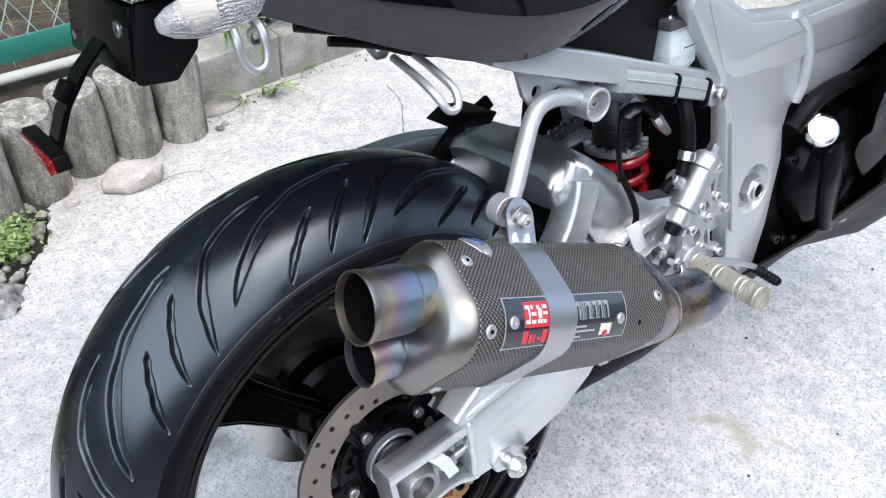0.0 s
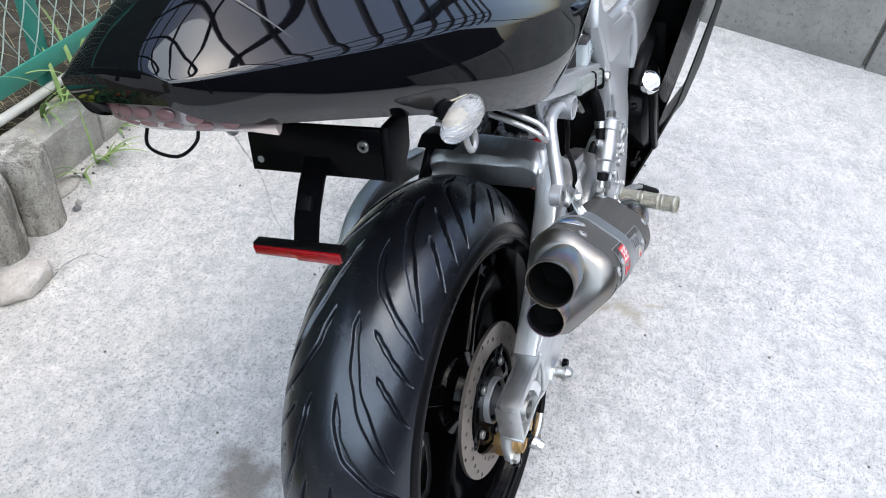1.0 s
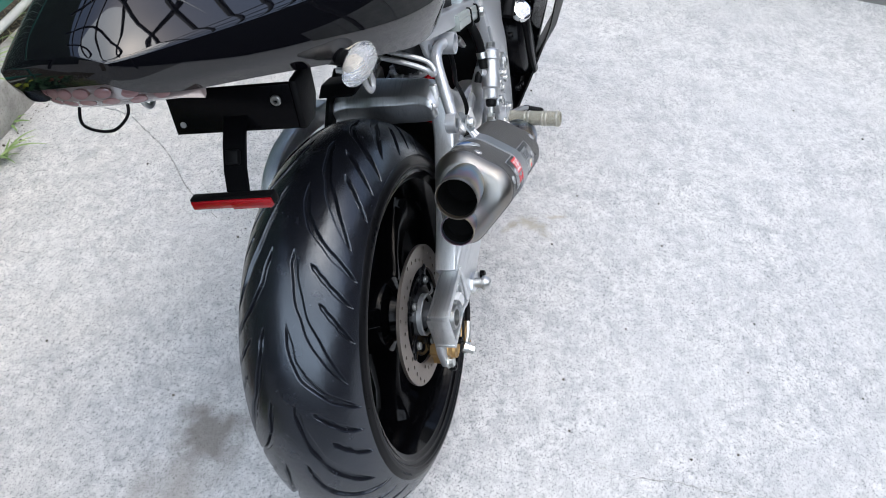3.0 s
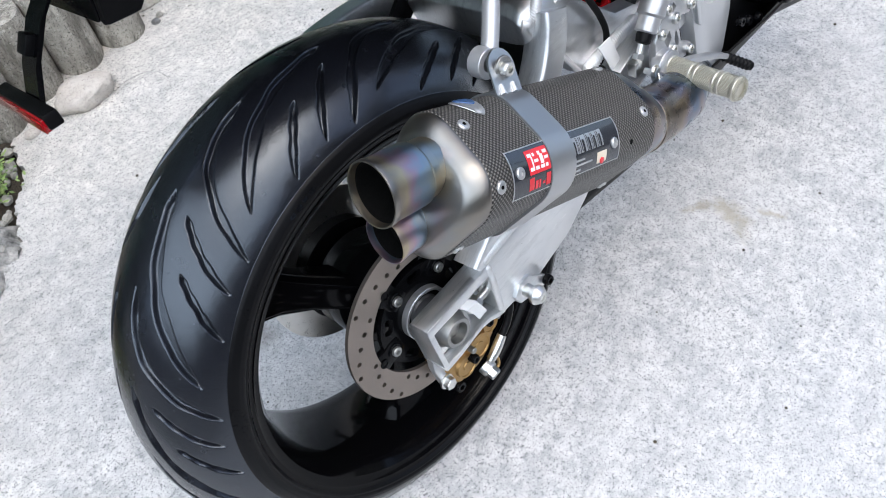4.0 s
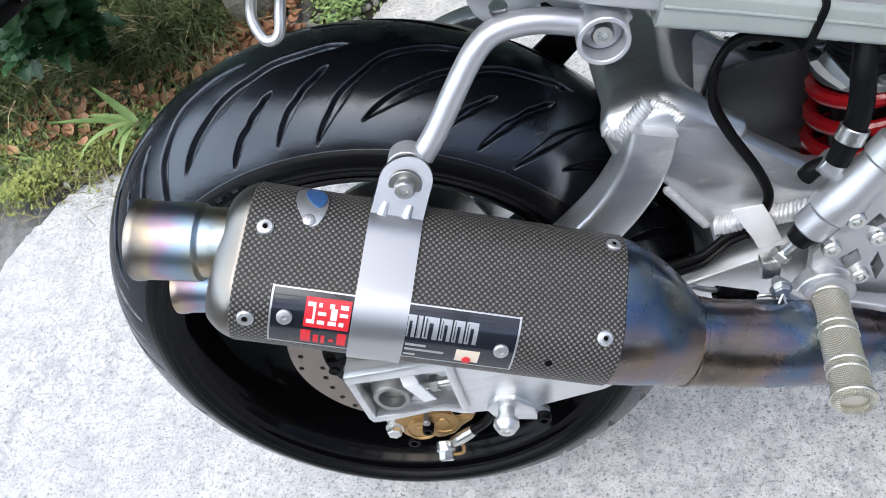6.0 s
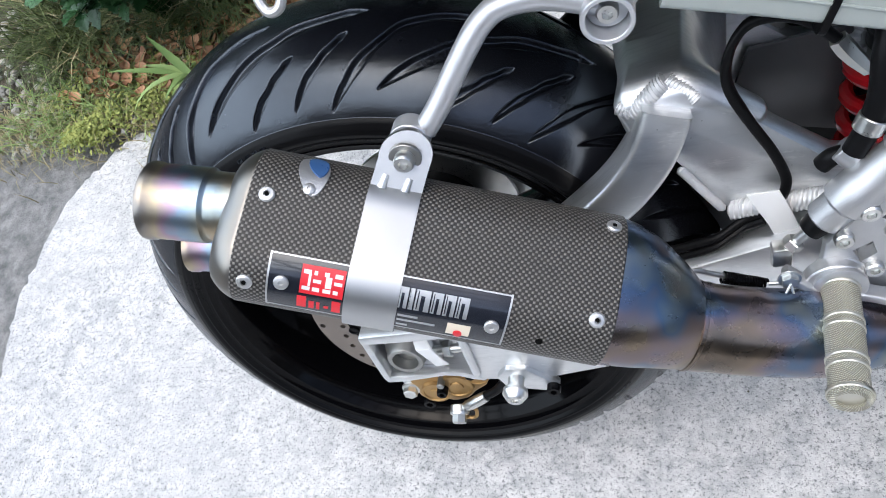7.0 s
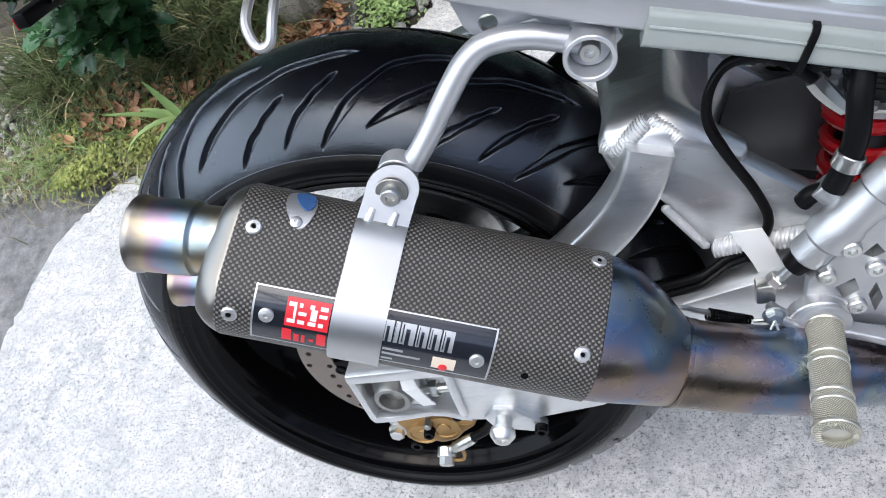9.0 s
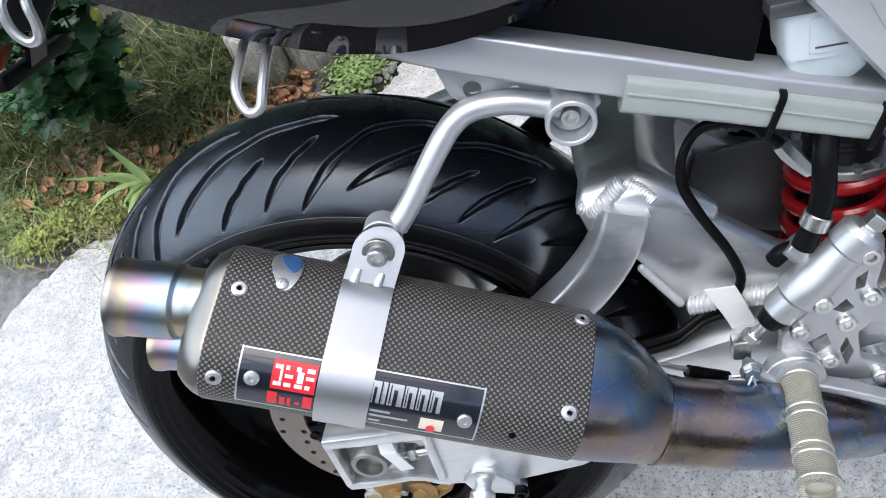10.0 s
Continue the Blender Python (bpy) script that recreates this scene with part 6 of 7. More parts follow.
    # foot peg
    axis0, axis1 = V((0.378, -0.186, 0.1175)), V((0.3655, -0.284, 0.1160))
    rows = [(0, 0.0135), (0.004, 0.0138), (0.005, 0.0115), (0.008, 0.0115), (0.009, 0.0128), (0.034, 0.0128), (0.035, 0.0112), (0.0365, 0.0112), (0.0375, 0.0128), (0.041, 0.0128), (0.042, 0.0112), (0.0435, 0.0112), (0.0445, 0.0128), (0.066, 0.0128), (0.067, 0.0112), (0.0685, 0.0112), (0.0695, 0.0128), (0.073, 0.0128), (0.074, 0.0112), (0.0755, 0.0112), (0.0765, 0.0128), (0.090, 0.0128), (0.0915, 0.0138), (0.0965, 0.0138), (0.0985, 0.0125), (0.0985, 0.0088), (0.086, 0.0082)]
    peg = part("foot_peg", turned_part(axis0, axis1 - axis0, rows, 36), KNURL, BIKE, "knurled champagne alloy foot peg")
    along_peg = (axis1 - axis0).normalized()
    for d in (0.0065, 0.0358, 0.0428, 0.0678, 0.0748, 0.0940):
        r = 0.0136 if d < 0.09 else 0.0146
        part("peg_ring", turned_part(axis0 + along_peg * (d - 0.0020), along_peg, [(0, 0.0110), (0.0004, r - 0.0006), (0.0011, r), (0.0029, r), (0.0036, r - 0.0006), (0.0040, 0.0110)], 36), PEG_RING, peg, "smooth turned ring")
    part("peg_collar", turned_part(axis0 + V((0, 0.012, 0)), (0, -1, 0), [(0, 0.019), (0.004, 0.0195), (0.006, 0.0195), (0.008, 0.017), (0.010, 0.017), (0.013, 0.0185), (0.017, 0.0185), (0.0185, 0.016)], 32), CAST, peg)
    # brake lever
    lever = part("brake_lever", sweep([(0.342, -0.184, 0.131), (0.362, -0.186, 0.116), (0.395, -0.188, 0.108), (0.43, -0.192, 0.096), (0.465, -0.196, 0.080), (0.488, -0.198, 0.066)], 1.0, steps=6, section=rounded(0.0035, 0.0068, 0.002), up=(0, 1, 0)), CAST, BIKE, "alloy brake lever with rubber tip")
    part("lever_eye", turned_part((0.375, -0.178, 0.1165), (0, -1, 0), [(0, 0.021), (0.009, 0.021), (0.010, 0.020), (0.010, 0.0155), (0.0, 0.0155)], 32), CAST, lever)
    ribs = [(0, 0.006)]
    for i in range(7):
        ribs += [(0.002 + i * 0.0055, 0.0062), (0.0038 + i * 0.0055, 0.0072), (0.0056 + i * 0.0055, 0.0062)]
    part("lever_tip", turned_part((0.487, -0.196, 0.066), (0.42, -0.62, -0.45), ribs + [(0.042, 0.0055), (0.044, 0.002)], 20), RUBBER_HOSE, lever, "ribbed black rubber tip")
    part("lever_pin", hex_bolt((0.344, -0.190, 0.131), (0, -1, 0), 0.0062, 0.005, False), STEEL, lever)
    part("split_pin", sweep([(0.344, -0.195, 0.130), (0.340, -0.199, 0.124), (0.336, -0.200, 0.117)], 0.0010, 6), STEEL, lever)
    part("split_pin", sweep([(0.344, -0.195, 0.130), (0.346, -0.199, 0.122), (0.346, -0.200, 0.115)], 0.0010, 6), STEEL, lever)
    # brake line from the caliper along the arm up to its banjo
    hose = part("brake_line", sweep([(0.225, -0.118, 0.092), (0.27, -0.121, 0.104), (0.315, -0.126, 0.122), (0.342, -0.130, 0.140), (0.351, -0.131, 0.163), (0.342, -0.131, 0.192), (0.323, -0.130, 0.228), (0.310, -0.130, 0.263), (0.313, -0.130, 0.288), (0.328, -0.130, 0.302), (0.352, -0.131, 0.300), (0.373, -0.132, 0.284), (0.386, -0.133, 0.268)], 0.0039, 12, 7), RUBBER_HOSE, BIKE, "thin black brake line")
    part("line_fitting", sweep([(0.376, -0.132, 0.281), (0.384, -0.133, 0.270), (0.396, -0.135, 0.256)], [0.0062, 0.0068, 0.0062, 0.0045], 6, 3), STEEL, hose)
    part("second_line", sweep([(0.225, -0.121, 0.084), (0.27, -0.124, 0.096), (0.31, -0.129, 0.114), (0.336, -0.133, 0.128)], 0.0036, 10), RUBBER_HOSE, hose)
    part("line_clip", plate([(0.322, 0.163), (0.345, 0.164), (0.352, 0.148), (0.365, 0.112), (0.350, 0.099), (0.338, 0.130)], -0.1405, -0.1385, 0.0006), PLATE_WHITE, hose, "white metal hose clip")
    part("clip_bolt", hex_bolt((0.343, -0.1395, 0.100), (0, -1, 0), 0.0055, 0.006), STEEL, hose)


def left_side():
    y = 2 * YB + 0.150
    arm = part("left_footrest", rod((0.36, y, 0.10), (0.36, y + 0.09, 0.10), 0.0125, edge=0.002), KNURL, BIKE, "left foot peg")
    part("gear_lever", sweep([(0.40, y + 0.01, 0.09), (0.34, y + 0.04, 0.075), (0.31, y + 0.07, 0.070)], 0.006), BLACK_PLASTIC, BIKE, "black lever tip")
    guard = part("chain_guard", plate([(0.10, 0.13), (0.16, 0.20), (0.24, 0.262), (0.30, 0.285), (0.31, 0.27), (0.26, 0.24), (0.18, 0.17), (0.13, 0.11)], 0.075, 0.082, 0.002), BLACK_PLASTIC, BIKE, "black plastic chain guard")
    part("guard_flange", plate([(0.20, 0.285), (0.225, 0.296), (0.262, 0.290), (0.25, 0.278)], 0.012, 0.075, 0.003), BLACK_PLASTIC, guard)
    # added filler that blocks the pale floor, in place of black parts there
    part("left_cover", plate([(0.365, -0.02), (0.58, -0.04), (0.58, 0.40), (0.47, 0.40), (0.42, 0.33), (0.40, 0.20), (0.365, 0.12)], 0.122, 0.130, 0.004), BLACK_PLASTIC, BIKE, "black filler plate added beside the chain")
    # bare aluminium drawn dark grey: its shade and dark reflections are in the colour
    part("swingarm_inner_wall", plate([(0.322, 0.10), (0.52, 0.05), (0.52, 0.19), (0.40, 0.182), (0.345, 0.175)], 0.047, 0.052, 0.001), DARK_METAL, BIKE, "aluminium inner wall of the swingarm, its shade put in as dark grey")
    sprocket = part("sprocket", spin([(0.070, 0.105), (0.076, 0.105), (0.076, 0.06), (0.070, 0.06)], 80), STEEL, BIKE, "steel rear sprocket")
    part("sprocket_carrier", turned_part((0, YC + 0.05, 0), (0, 1, 0), [(0, 0.068), (0.022, 0.066), (0.026, 0.03)], 40), BLACK_PAINT, sprocket)
    plates = bmesh.new()
    rollers = bmesh.new()
    n = 46
    for i in range(n):
        f = i / (n - 1)
        x, z = 0.02 + 0.56 * f, 0.104 + 0.131 * f
        for dy in ((-0.006, 0.006) if i % 2 else (-0.0085, 0.0085)):
            join(plates, plate([(x + 0.0095 * a * 1.0, z + 0.0055 * b) for a, b in ((-1, -0.6), (-0.6, -1), (0, -0.6), (0.6, -1), (1, -0.6), (1, 0.6), (0.6, 1), (0, 0.6), (-0.6, 1), (-1, 0.6))], YC + 0.073 + dy - 0.001, YC + 0.073 + dy + 0.001, 0.0))
        rod((x - 0.006, YC + 0.064, z), (x - 0.006, YC + 0.082, z), 0.0036, n=8, bm=rollers)
    chain = part("drive_chain", plates, STEEL, BIKE, "oily drive chain")
    part("chain_rollers", rollers, DARK_METAL, chain)
    stand = part("side_stand", sweep([(0.47, 0.10, -0.05), (0.40, 0.20, -0.12), (0.34, 0.29, -0.195)], 0.011), BLACK_PAINT, BIKE, "black side stand")
    part("stand_foot", box((0.332, 0.300, -0.2045), (0.06, 0.035, 0.008), Matrix.Rotation(radians(18.1), 4, "X"), 0.002), BLACK_PAINT, stand)


main_frame()
tail()
plate_holder()
indicators()
subframe()
shock()
rear_sets()
left_side()

# how far each assembly sits inside its drawn line: rows of (x, shift across the bike)
SETTLE = {
    "silencer": ((-0.25, -0.0157), (0.60, 0.0157)),
    "frame": ((0.24, 0.0085), (0.45, 0.033), (0.545, 0.036), (0.70, 0.030), (1.0, 0.020)),
    "subframe_rail": ((0.16, 0.009), (0.24, 0.0085), (0.352, 0.020), (0.45, 0.033)),
    "rail_guard": ((0.16, 0.009), (0.24, 0.0085), (0.352, 0.020), (0.45, 0.033)),
    "silencer_hanger": ((0.0, 0.008), (1.0, 0.008)),
    "footrest_hanger": ((0.30, 0.013), (0.60, 0.016)),
    "master_cylinder": ((0.30, 0.010), (0.60, 0.014)),
    "foot_peg": ((0.30, 0.005), (0.60, 0.005)),
    "brake_lever": ((0.30, 0.005), (0.60, 0.005)),
    "brake_line": ((0.30, 0.0), (0.322, 0.012), (0.36, 0.012), (0.40, 0.012)),
    "engine": ((0.50, 0.012), (1.0, 0.012)),
}
for assembly in BIKE.children:
    if assembly.name in SETTLE:
        xs, ys = zip(*SETTLE[assembly.name])
        for ob in (assembly, *assembly.children_recursive):
            for v in ob.data.vertices:
                if v.co.y < YB:
                    v.co.y += float(np.interp(v.co.x, xs, ys))


# ---- the yard ----
def sheet(name, outline, top, depth, material, label, category, jitter=0.0, parts=14, seed=3):
    """A flat slab with a broken edge."""
    rng = random.Random(seed)
    pts = []
    for (x0, y0), (x1, y1) in zip(outline, outline[1:] + outline[:1]):
        long = math.hypot(x1 - x0, y1 - y0)
        k = parts if 0.02 < long < 1.4 else 1
        for i in range(k):
            f = i / k
            pts.append((x0 + (x1 - x0) * f + rng.uniform(-jitter, jitter), y0 + (y1 - y0) * f + rng.uniform(-jitter, jitter)))
    bm = bmesh.new()
    a = [bm.verts.new((x, y, top)) for x, y in pts]
    c = [bm.verts.new((x, y, top - depth)) for x, y in pts]
    bm.faces.new(a)
    ring_faces(bm, a[::-1], c[::-1])
    bmesh.ops.triangulate(bm, faces=[f for f in bm.faces if len(f.verts) > 4])
    bmesh.ops.recalc_face_normals(bm, faces=bm.faces)
    return tagged(link(name, bm, material, None, label), category=category, kind="structure")


ground = bmesh.new()
quads([[V((x, y, -0.035)) for y in (-400, -6, 6, 400)] for x in (-400, -6, 6, 400)], bm=ground)
tagged(link("ground", ground, ASPHALT, None, "worn dark grey asphalt ground"), category="ground", kind="structure")
SLAB = [(-0.88, -6), (-0.885, -0.05), (-0.912, 0.15), (-0.875, 0.37), (-0.775, 0.50), (-0.63, 0.55), (-0.48, 0.555), (-0.38, 0.61), (-0.31, 0.66), (-0.22, 0.69), (-0.17, 0.79), (-0.12, 0.84), (-0.085, 0.955), (-0.02, 1.03), (0.30, 1.14), (1.21, 1.22), (2.45, 1.34), (2.45, -6)]


def on_slab(x, y, margin=0.0):
    """Whether a place lies on the concrete slab, grown by a margin."""
    inside = False
    for (x0, y0), (x1, y1) in zip(SLAB, SLAB[1:] + SLAB[:1]):
        if (y0 > y - margin) != (y1 > y - margin) and x < x0 + (x1 - x0) * (y - margin - y0) / (y1 - y0) + 0.0:
            inside = not inside
    return inside


sheet("pavement", SLAB,
      0.0, 0.08, CONCRETE, "pale trowelled concrete driveway slab with stains", "driveway", 0.006)


def along(x0, y0, x1, y1):
    """The pose at (x0, y0) whose x axis runs towards (x1, y1)."""
    return pose(x0, y0, 0, 0, 0, math.degrees(math.atan2(y1 - y0, x1 - x0)))


def rough(bm, amount, scale, seed=0.0):
    """Pushes vertices about by noise."""
    for v in bm.verts:
        v.co += noise.noise_vector(v.co * scale + V((seed, seed * 1.7, 0))) * amount
    return bm


# concrete wall across the front, in panels with open joints
wall = tagged(new("wall_front"), "low grey concrete panel wall with open joints", "wall", kind="structure")
wall.matrix_world = pose(2.335, 0, 0, 0, 0, -3.0)
for k, (y0, y1) in enumerate(((-4.4, -3.19), (-3.18, -1.99), (-1.98, -0.785), (-0.770, 0.43), (0.44, 1.64))):
    panel = box((0.06, (y0 + y1) / 2, 0.42), (0.12, y1 - y0, 0.90), bevel=0.006)
    bmesh.ops.subdivide_edges(panel, edges=[e for e in panel.edges if e.calc_length() > 0.3], cuts=6, use_grid_fill=True)
    part("panel", rough(panel, 0.002, 5, k), WALL_STONE, wall)
part("joint_fill", box((0.075, -1.4, 0.40), (0.06, 5.9, 0.84), bevel=0.0), KERB_STONE, wall)

# concrete kerb along the bed
kerb_m = along(0.27, 1.108, 1.27, 1.200)
kerb = tagged(new("kerb"), "grey concrete kerb along the raised bed", "kerb", kind="structure")
kerb.matrix_world = kerb_m
for k, (x0, x1) in enumerate(((0.0, 0.262), (0.267, 0.86), (0.865, 1.02))):
    piece = box(((x0 + x1) / 2, 0.05, 0.045), (x1 - x0, 0.10, 0.15), bevel=0.006)
    bmesh.ops.subdivide_edges(piece, edges=[e for e in piece.edges if e.calc_length() > 0.05], cuts=4, use_grid_fill=True)
    part("kerb_stone", rough(piece, 0.003, 14, k), KERB_STONE, kerb)
part("kerb_stone", rough(box((1.10, 0.07, 0.055), (0.15, 0.12, 0.16), bevel=0.008), 0.004, 12, 5), PALE_STONE, kerb)

# soil of the raised bed behind kerb and posts, and the low bed beside the slab
rows = []
for i in range(61):
    x = -1.6 + 3.1 * i / 60
    row = []
    for j in range(22):
        f = j / 21
        front = 1.055 if x > -0.15 else 1.055 - min(0.16, (-0.15 - x) * 0.9)
        if x > 0.27:
            front = 1.12 + (x - 0.27) * 0.092 + 0.07
        y = front + (3.2 - front) * f ** 1.6
        base = 0.105 if x > -0.42 else 0.105 - min(0.13, (-0.42 - x) * 0.8)
        z = base + 0.05 * f + 0.018 * noise.noise(V((x * 5, y * 5, 1))) + 0.012 * noise.noise(V((x * 17, y * 17, 4)))
        row.append(V((x, y, z)))
    rows.append(row)
bm = quads(rows)
tagged(link("soil_bed", bm, SOIL, None, "dry dark soil of the raised bed"), category="soil", kind="structure")
rows = []
for i in range(50):
    x = -1.75 + 1.80 * i / 49
    rows.append([V((x, y, -0.020 + 0.030 * (j / 24) + 0.010 * noise.noise(V((x * 9, y * 9, 2))) + 0.006 * noise.noise(V((x * 30, y * 30, 7))))) for j, y in enumerate(np.linspace(0.58 - 0.06 * noise.noise(V((x * 4, 0, 0))), 1.10, 25))])
    for p in rows[-1]:
        if on_slab(p.x, p.y, -0.012) or on_slab(p.x, p.y, 0.012):
            p.z = min(p.z, -0.030)
tagged(link("soil_low", quads(rows), SOIL, None, "gravelly soil beside the slab"), category="soil", kind="structure")

# broken grey mortar lump at the slab's corner
mortar = bmesh.new()
bmesh.ops.create_grid(mortar, x_segments=60, y_segments=60, size=0.5)
for v in mortar.verts:
    far = math.hypot(v.co.x, v.co.y) * 2
    far += 0.30 * noise.noise(V((v.co.x * 5, v.co.y * 5, 3)))
    v.co = V((v.co.x * 0.27, v.co.y * 0.25, 0.012 - 0.16 * max(0.0, far - 0.78) ** 1.5))
    q = V((v.co.x, v.co.y, 0))
    v.co += V((0.012 * noise.noise(q * 11), 0.012 * noise.noise(q * 11 + V((3, 0, 0))), 0.014 * noise.noise(q * 16) + 0.010 * noise.noise(q * 60) + 0.006 * noise.noise(q * 130)))
mortar_ob = link("mortar_lump", mortar, ROUGH_MORTAR, None, "broken patch of rough grey mortar beside the slab", sharp=60)
mortar_ob.matrix_world = pose(-0.358, 0.752, 0, 0, 0, 38)
tagged(mortar_ob, category="rubble")


def edging_post(x, y, h, r, lean, seed):
    """A round concrete edging post with a worn rim."""
    rings = []
    for z, k in ((-0.06, 1.0), (0.0, 1.0), (0.04, 1.0), (0.08, 0.995), (0.12, 1.0), (h - 0.03, 0.995), (h - 0.008, 0.985), (h, 0.93)):
        rings.append([V((r * k * math.cos(a), r * k * math.sin(a), z)) for a in np.linspace(0, 2 * math.pi, 28, endpoint=False)])
    bm = loft(rings)
    rough(bm, 0.004, 16, seed)
    ob = link("edging_post", bm, POST_STONE, None, "round weathered concrete edging post beside the slab", sharp=50)
    ob.matrix_world = pose(x, y, 0, lean * 2, lean, seed * 40)
    return tagged(ob, category="post", group="row of edging posts")


for k, (x, y, h) in enumerate(((-0.41, 0.895, 0.17), (-0.305, 0.930, 0.19), (-0.197, 0.955, 0.18), (-0.092, 1.000, 0.192), (0.014, 1.034, 0.188), (0.122, 1.042, 0.190), (0.229, 1.044, 0.196))):
    edging_post(x, y, h, 0.0525, (1.5, -1, 0.6, -0.8, 0.3, 1.2, -0.5)[k], k + 1.3)


def stone(name, x, y, z, sx, sy, sz, material, label, seed, turn=0):
    bm = bmesh.new()
    bmesh.ops.create_icosphere(bm, subdivisions=4, radius=1)
    for v in bm.verts:
        v.co *= 1 + 0.22 * noise.noise(v.co * 1.3 + V((seed, 0, 0))) + 0.07 * noise.noise(v.co * 4 + V((0, seed, 0))) + 0.025 * noise.noise(v.co * 13)
        v.co = V((v.co.x * sx, v.co.y * sy, max(v.co.z, -0.55) * sz))
    ob = link(name, bm, material, None, label, sharp=70)
    ob.matrix_world = pose(x, y, z, 0, 0, turn)
    return tagged(ob, category="stone")


stone("stone", 0.062, 0.925, 0.016, 0.062, 0.038, 0.032, PALE_STONE, "pale rough stone lying against the posts", 4.0, -6)
stone("stone", 0.335, 1.085, 0.004, 0.055, 0.028, 0.012, KERB_STONE, "flat grey stone at the foot of the kerb", 2.0, 8)
stone("pebble", 0.300, 1.005, 0.004, 0.010, 0.008, 0.007, ASPHALT, "small dark pebble on the slab", 7.0)
stone("pebble", 0.318, 1.018, 0.004, 0.008, 0.006, 0.006, KERB_STONE, "small grey pebble on the slab", 8.0)
stone("pebble", -0.065, 0.925, 0.004, 0.016, 0.011, 0.009, PALE_STONE, "pale pebble beside the posts", 9.0)
stone("stone", -0.37, 0.85, 0.012, 0.034, 0.024, 0.022, KERB_STONE, "grey stone among dead leaves", 5.0, 30)
stone("stone", -0.40, 0.94, 0.012, 0.030, 0.020, 0.016, ASPHALT, "dark stone among dead leaves", 6.0, 70)

# grit scattered over the slab
rng = random.Random(11)
grit = bmesh.new()
for _ in range(330):
    x, y = rng.uniform(-0.75, 2.2), rng.uniform(-1.9, 1.0)
    if y > 0.45 and x < 0.0:
        continue
    r = 0.0009 + 0.0026 * rng.random() ** 3
    rings = [[V((x + r * k * math.cos(a) * rng.uniform(0.7, 1.2), y + r * k * math.sin(a) * rng.uniform(0.7, 1.2), z * r)) for a in np.linspace(0, 2 * math.pi, 6, endpoint=False)] for k, z in ((0.9, 0.0), (1.0, 0.5), (0.5, 1.0))]
    loft(rings, bm=grit)
for _ in range(170):
    x = rng.uniform(0.28, 1.30)
    y = 1.095 + (x - 0.27) * 0.092 - abs(rng.gauss(0, 0.022))
    r = 0.0010 + 0.0032 * rng.random() ** 3
    rings = [[V((x + r * k * math.cos(a) * rng.uniform(0.7, 1.2), y + r * k * math.sin(a) * rng.uniform(0.7, 1.2), z * r)) for a in np.linspace(0, 2 * math.pi, 6, endpoint=False)] for k, z in ((0.9, 0.0), (1.0, 0.5), (0.5, 1.0))]
    loft(rings, bm=grit)
tagged(link("grit", grit, SOIL, None, "dark grit scattered over the concrete"), category="grit", kind="stuff")
# hairline crack and the shallow worn patch in the slab
crack = smooth_path([(0.765, 0.975, 0.0), (0.752, 0.895, 0.0), (0.700, 0.815, 0.0), (0.652, 0.745, 0.0), (0.585, 0.675, 0.0), (0.528, 0.624, 0.0), (0.444, 0.506, 0.0)], 12)
rows = []
for i, p in enumerate(crack):
    w = 0.0042 * (0.35 + abs(noise.noise(V((i * 0.35, 0, 0))))) * (1 - i / len(crack) * 0.7)
    off = 0.006 * noise.noise(V((i * 0.5, 3, 0))) + 0.004 * noise.noise(V((i * 1.7, 9, 0)))
    rows.append([p + V((-w + off, w, 0.0006)), p + V((w + off, -w, 0.0006))])
tagged(link("slab_crack", quads(rows), ROUGH_MORTAR, None, "hairline crack in the slab"), category="crack", kind="structure")

rows = []
for i, p in enumerate(smooth_path([(0.03, -0.40, 0), (0.015, -0.465, 0), (0.026, -0.597, 0), (0.025, -0.741, 0), (-0.001, -0.917, 0), (-0.02, -1.05, 0)], 14)):
    w = 0.0018 * (0.3 + abs(noise.noise(V((i * 0.4, 8, 0)))))
    off = 0.006 * noise.noise(V((i * 0.6, 4, 0))) + 0.004 * noise.noise(V((i * 1.9, 2, 0)))
    rows.append([p + V((off - w, 0, 0.0006)), p + V((off + w, 0, 0.0006))])
tagged(link("slab_crack", quads(rows), ROUGH_MORTAR, None, "faint hairline crack in the slab"), category="crack", kind="structure")
# rim of a shallow worn patch in the slab
rows = []
for i, p in enumerate(smooth_path([(0.112, 0.895, 0), (0.154, 0.905, 0), (0.192, 0.900, 0), (0.216, 0.885, 0), (0.222, 0.860, 0), (0.219, 0.837, 0), (0.199, 0.803, 0)], 8)):
    w = 0.0016 * (0.4 + abs(noise.noise(V((i * 0.4, 5, 0)))) * 2)
    rows.append([p + V((-w, -w, 0.0007)), p + V((w, w, 0.0007))])
tagged(link("worn_patch_rim", quads(rows), ROUGH_MORTAR, None, "rim of a shallow worn patch"), category="crack", kind="structure")

# black steel post at the kerb's end
post_m = along(1.325, 1.165, 1.55, 1.19)
gate_post = thing("gate_post", "black painted square steel gate post", "post", m=post_m)
part("shaft", box((0.11, 0.055, 0.60), (0.22, 0.11, 1.20), bevel=0.006), BLACK_PAINT, gate_post)
part("cap", box((0.11, 0.055, 1.205), (0.235, 0.125, 0.02), bevel=0.004), BLACK_PAINT, gate_post)

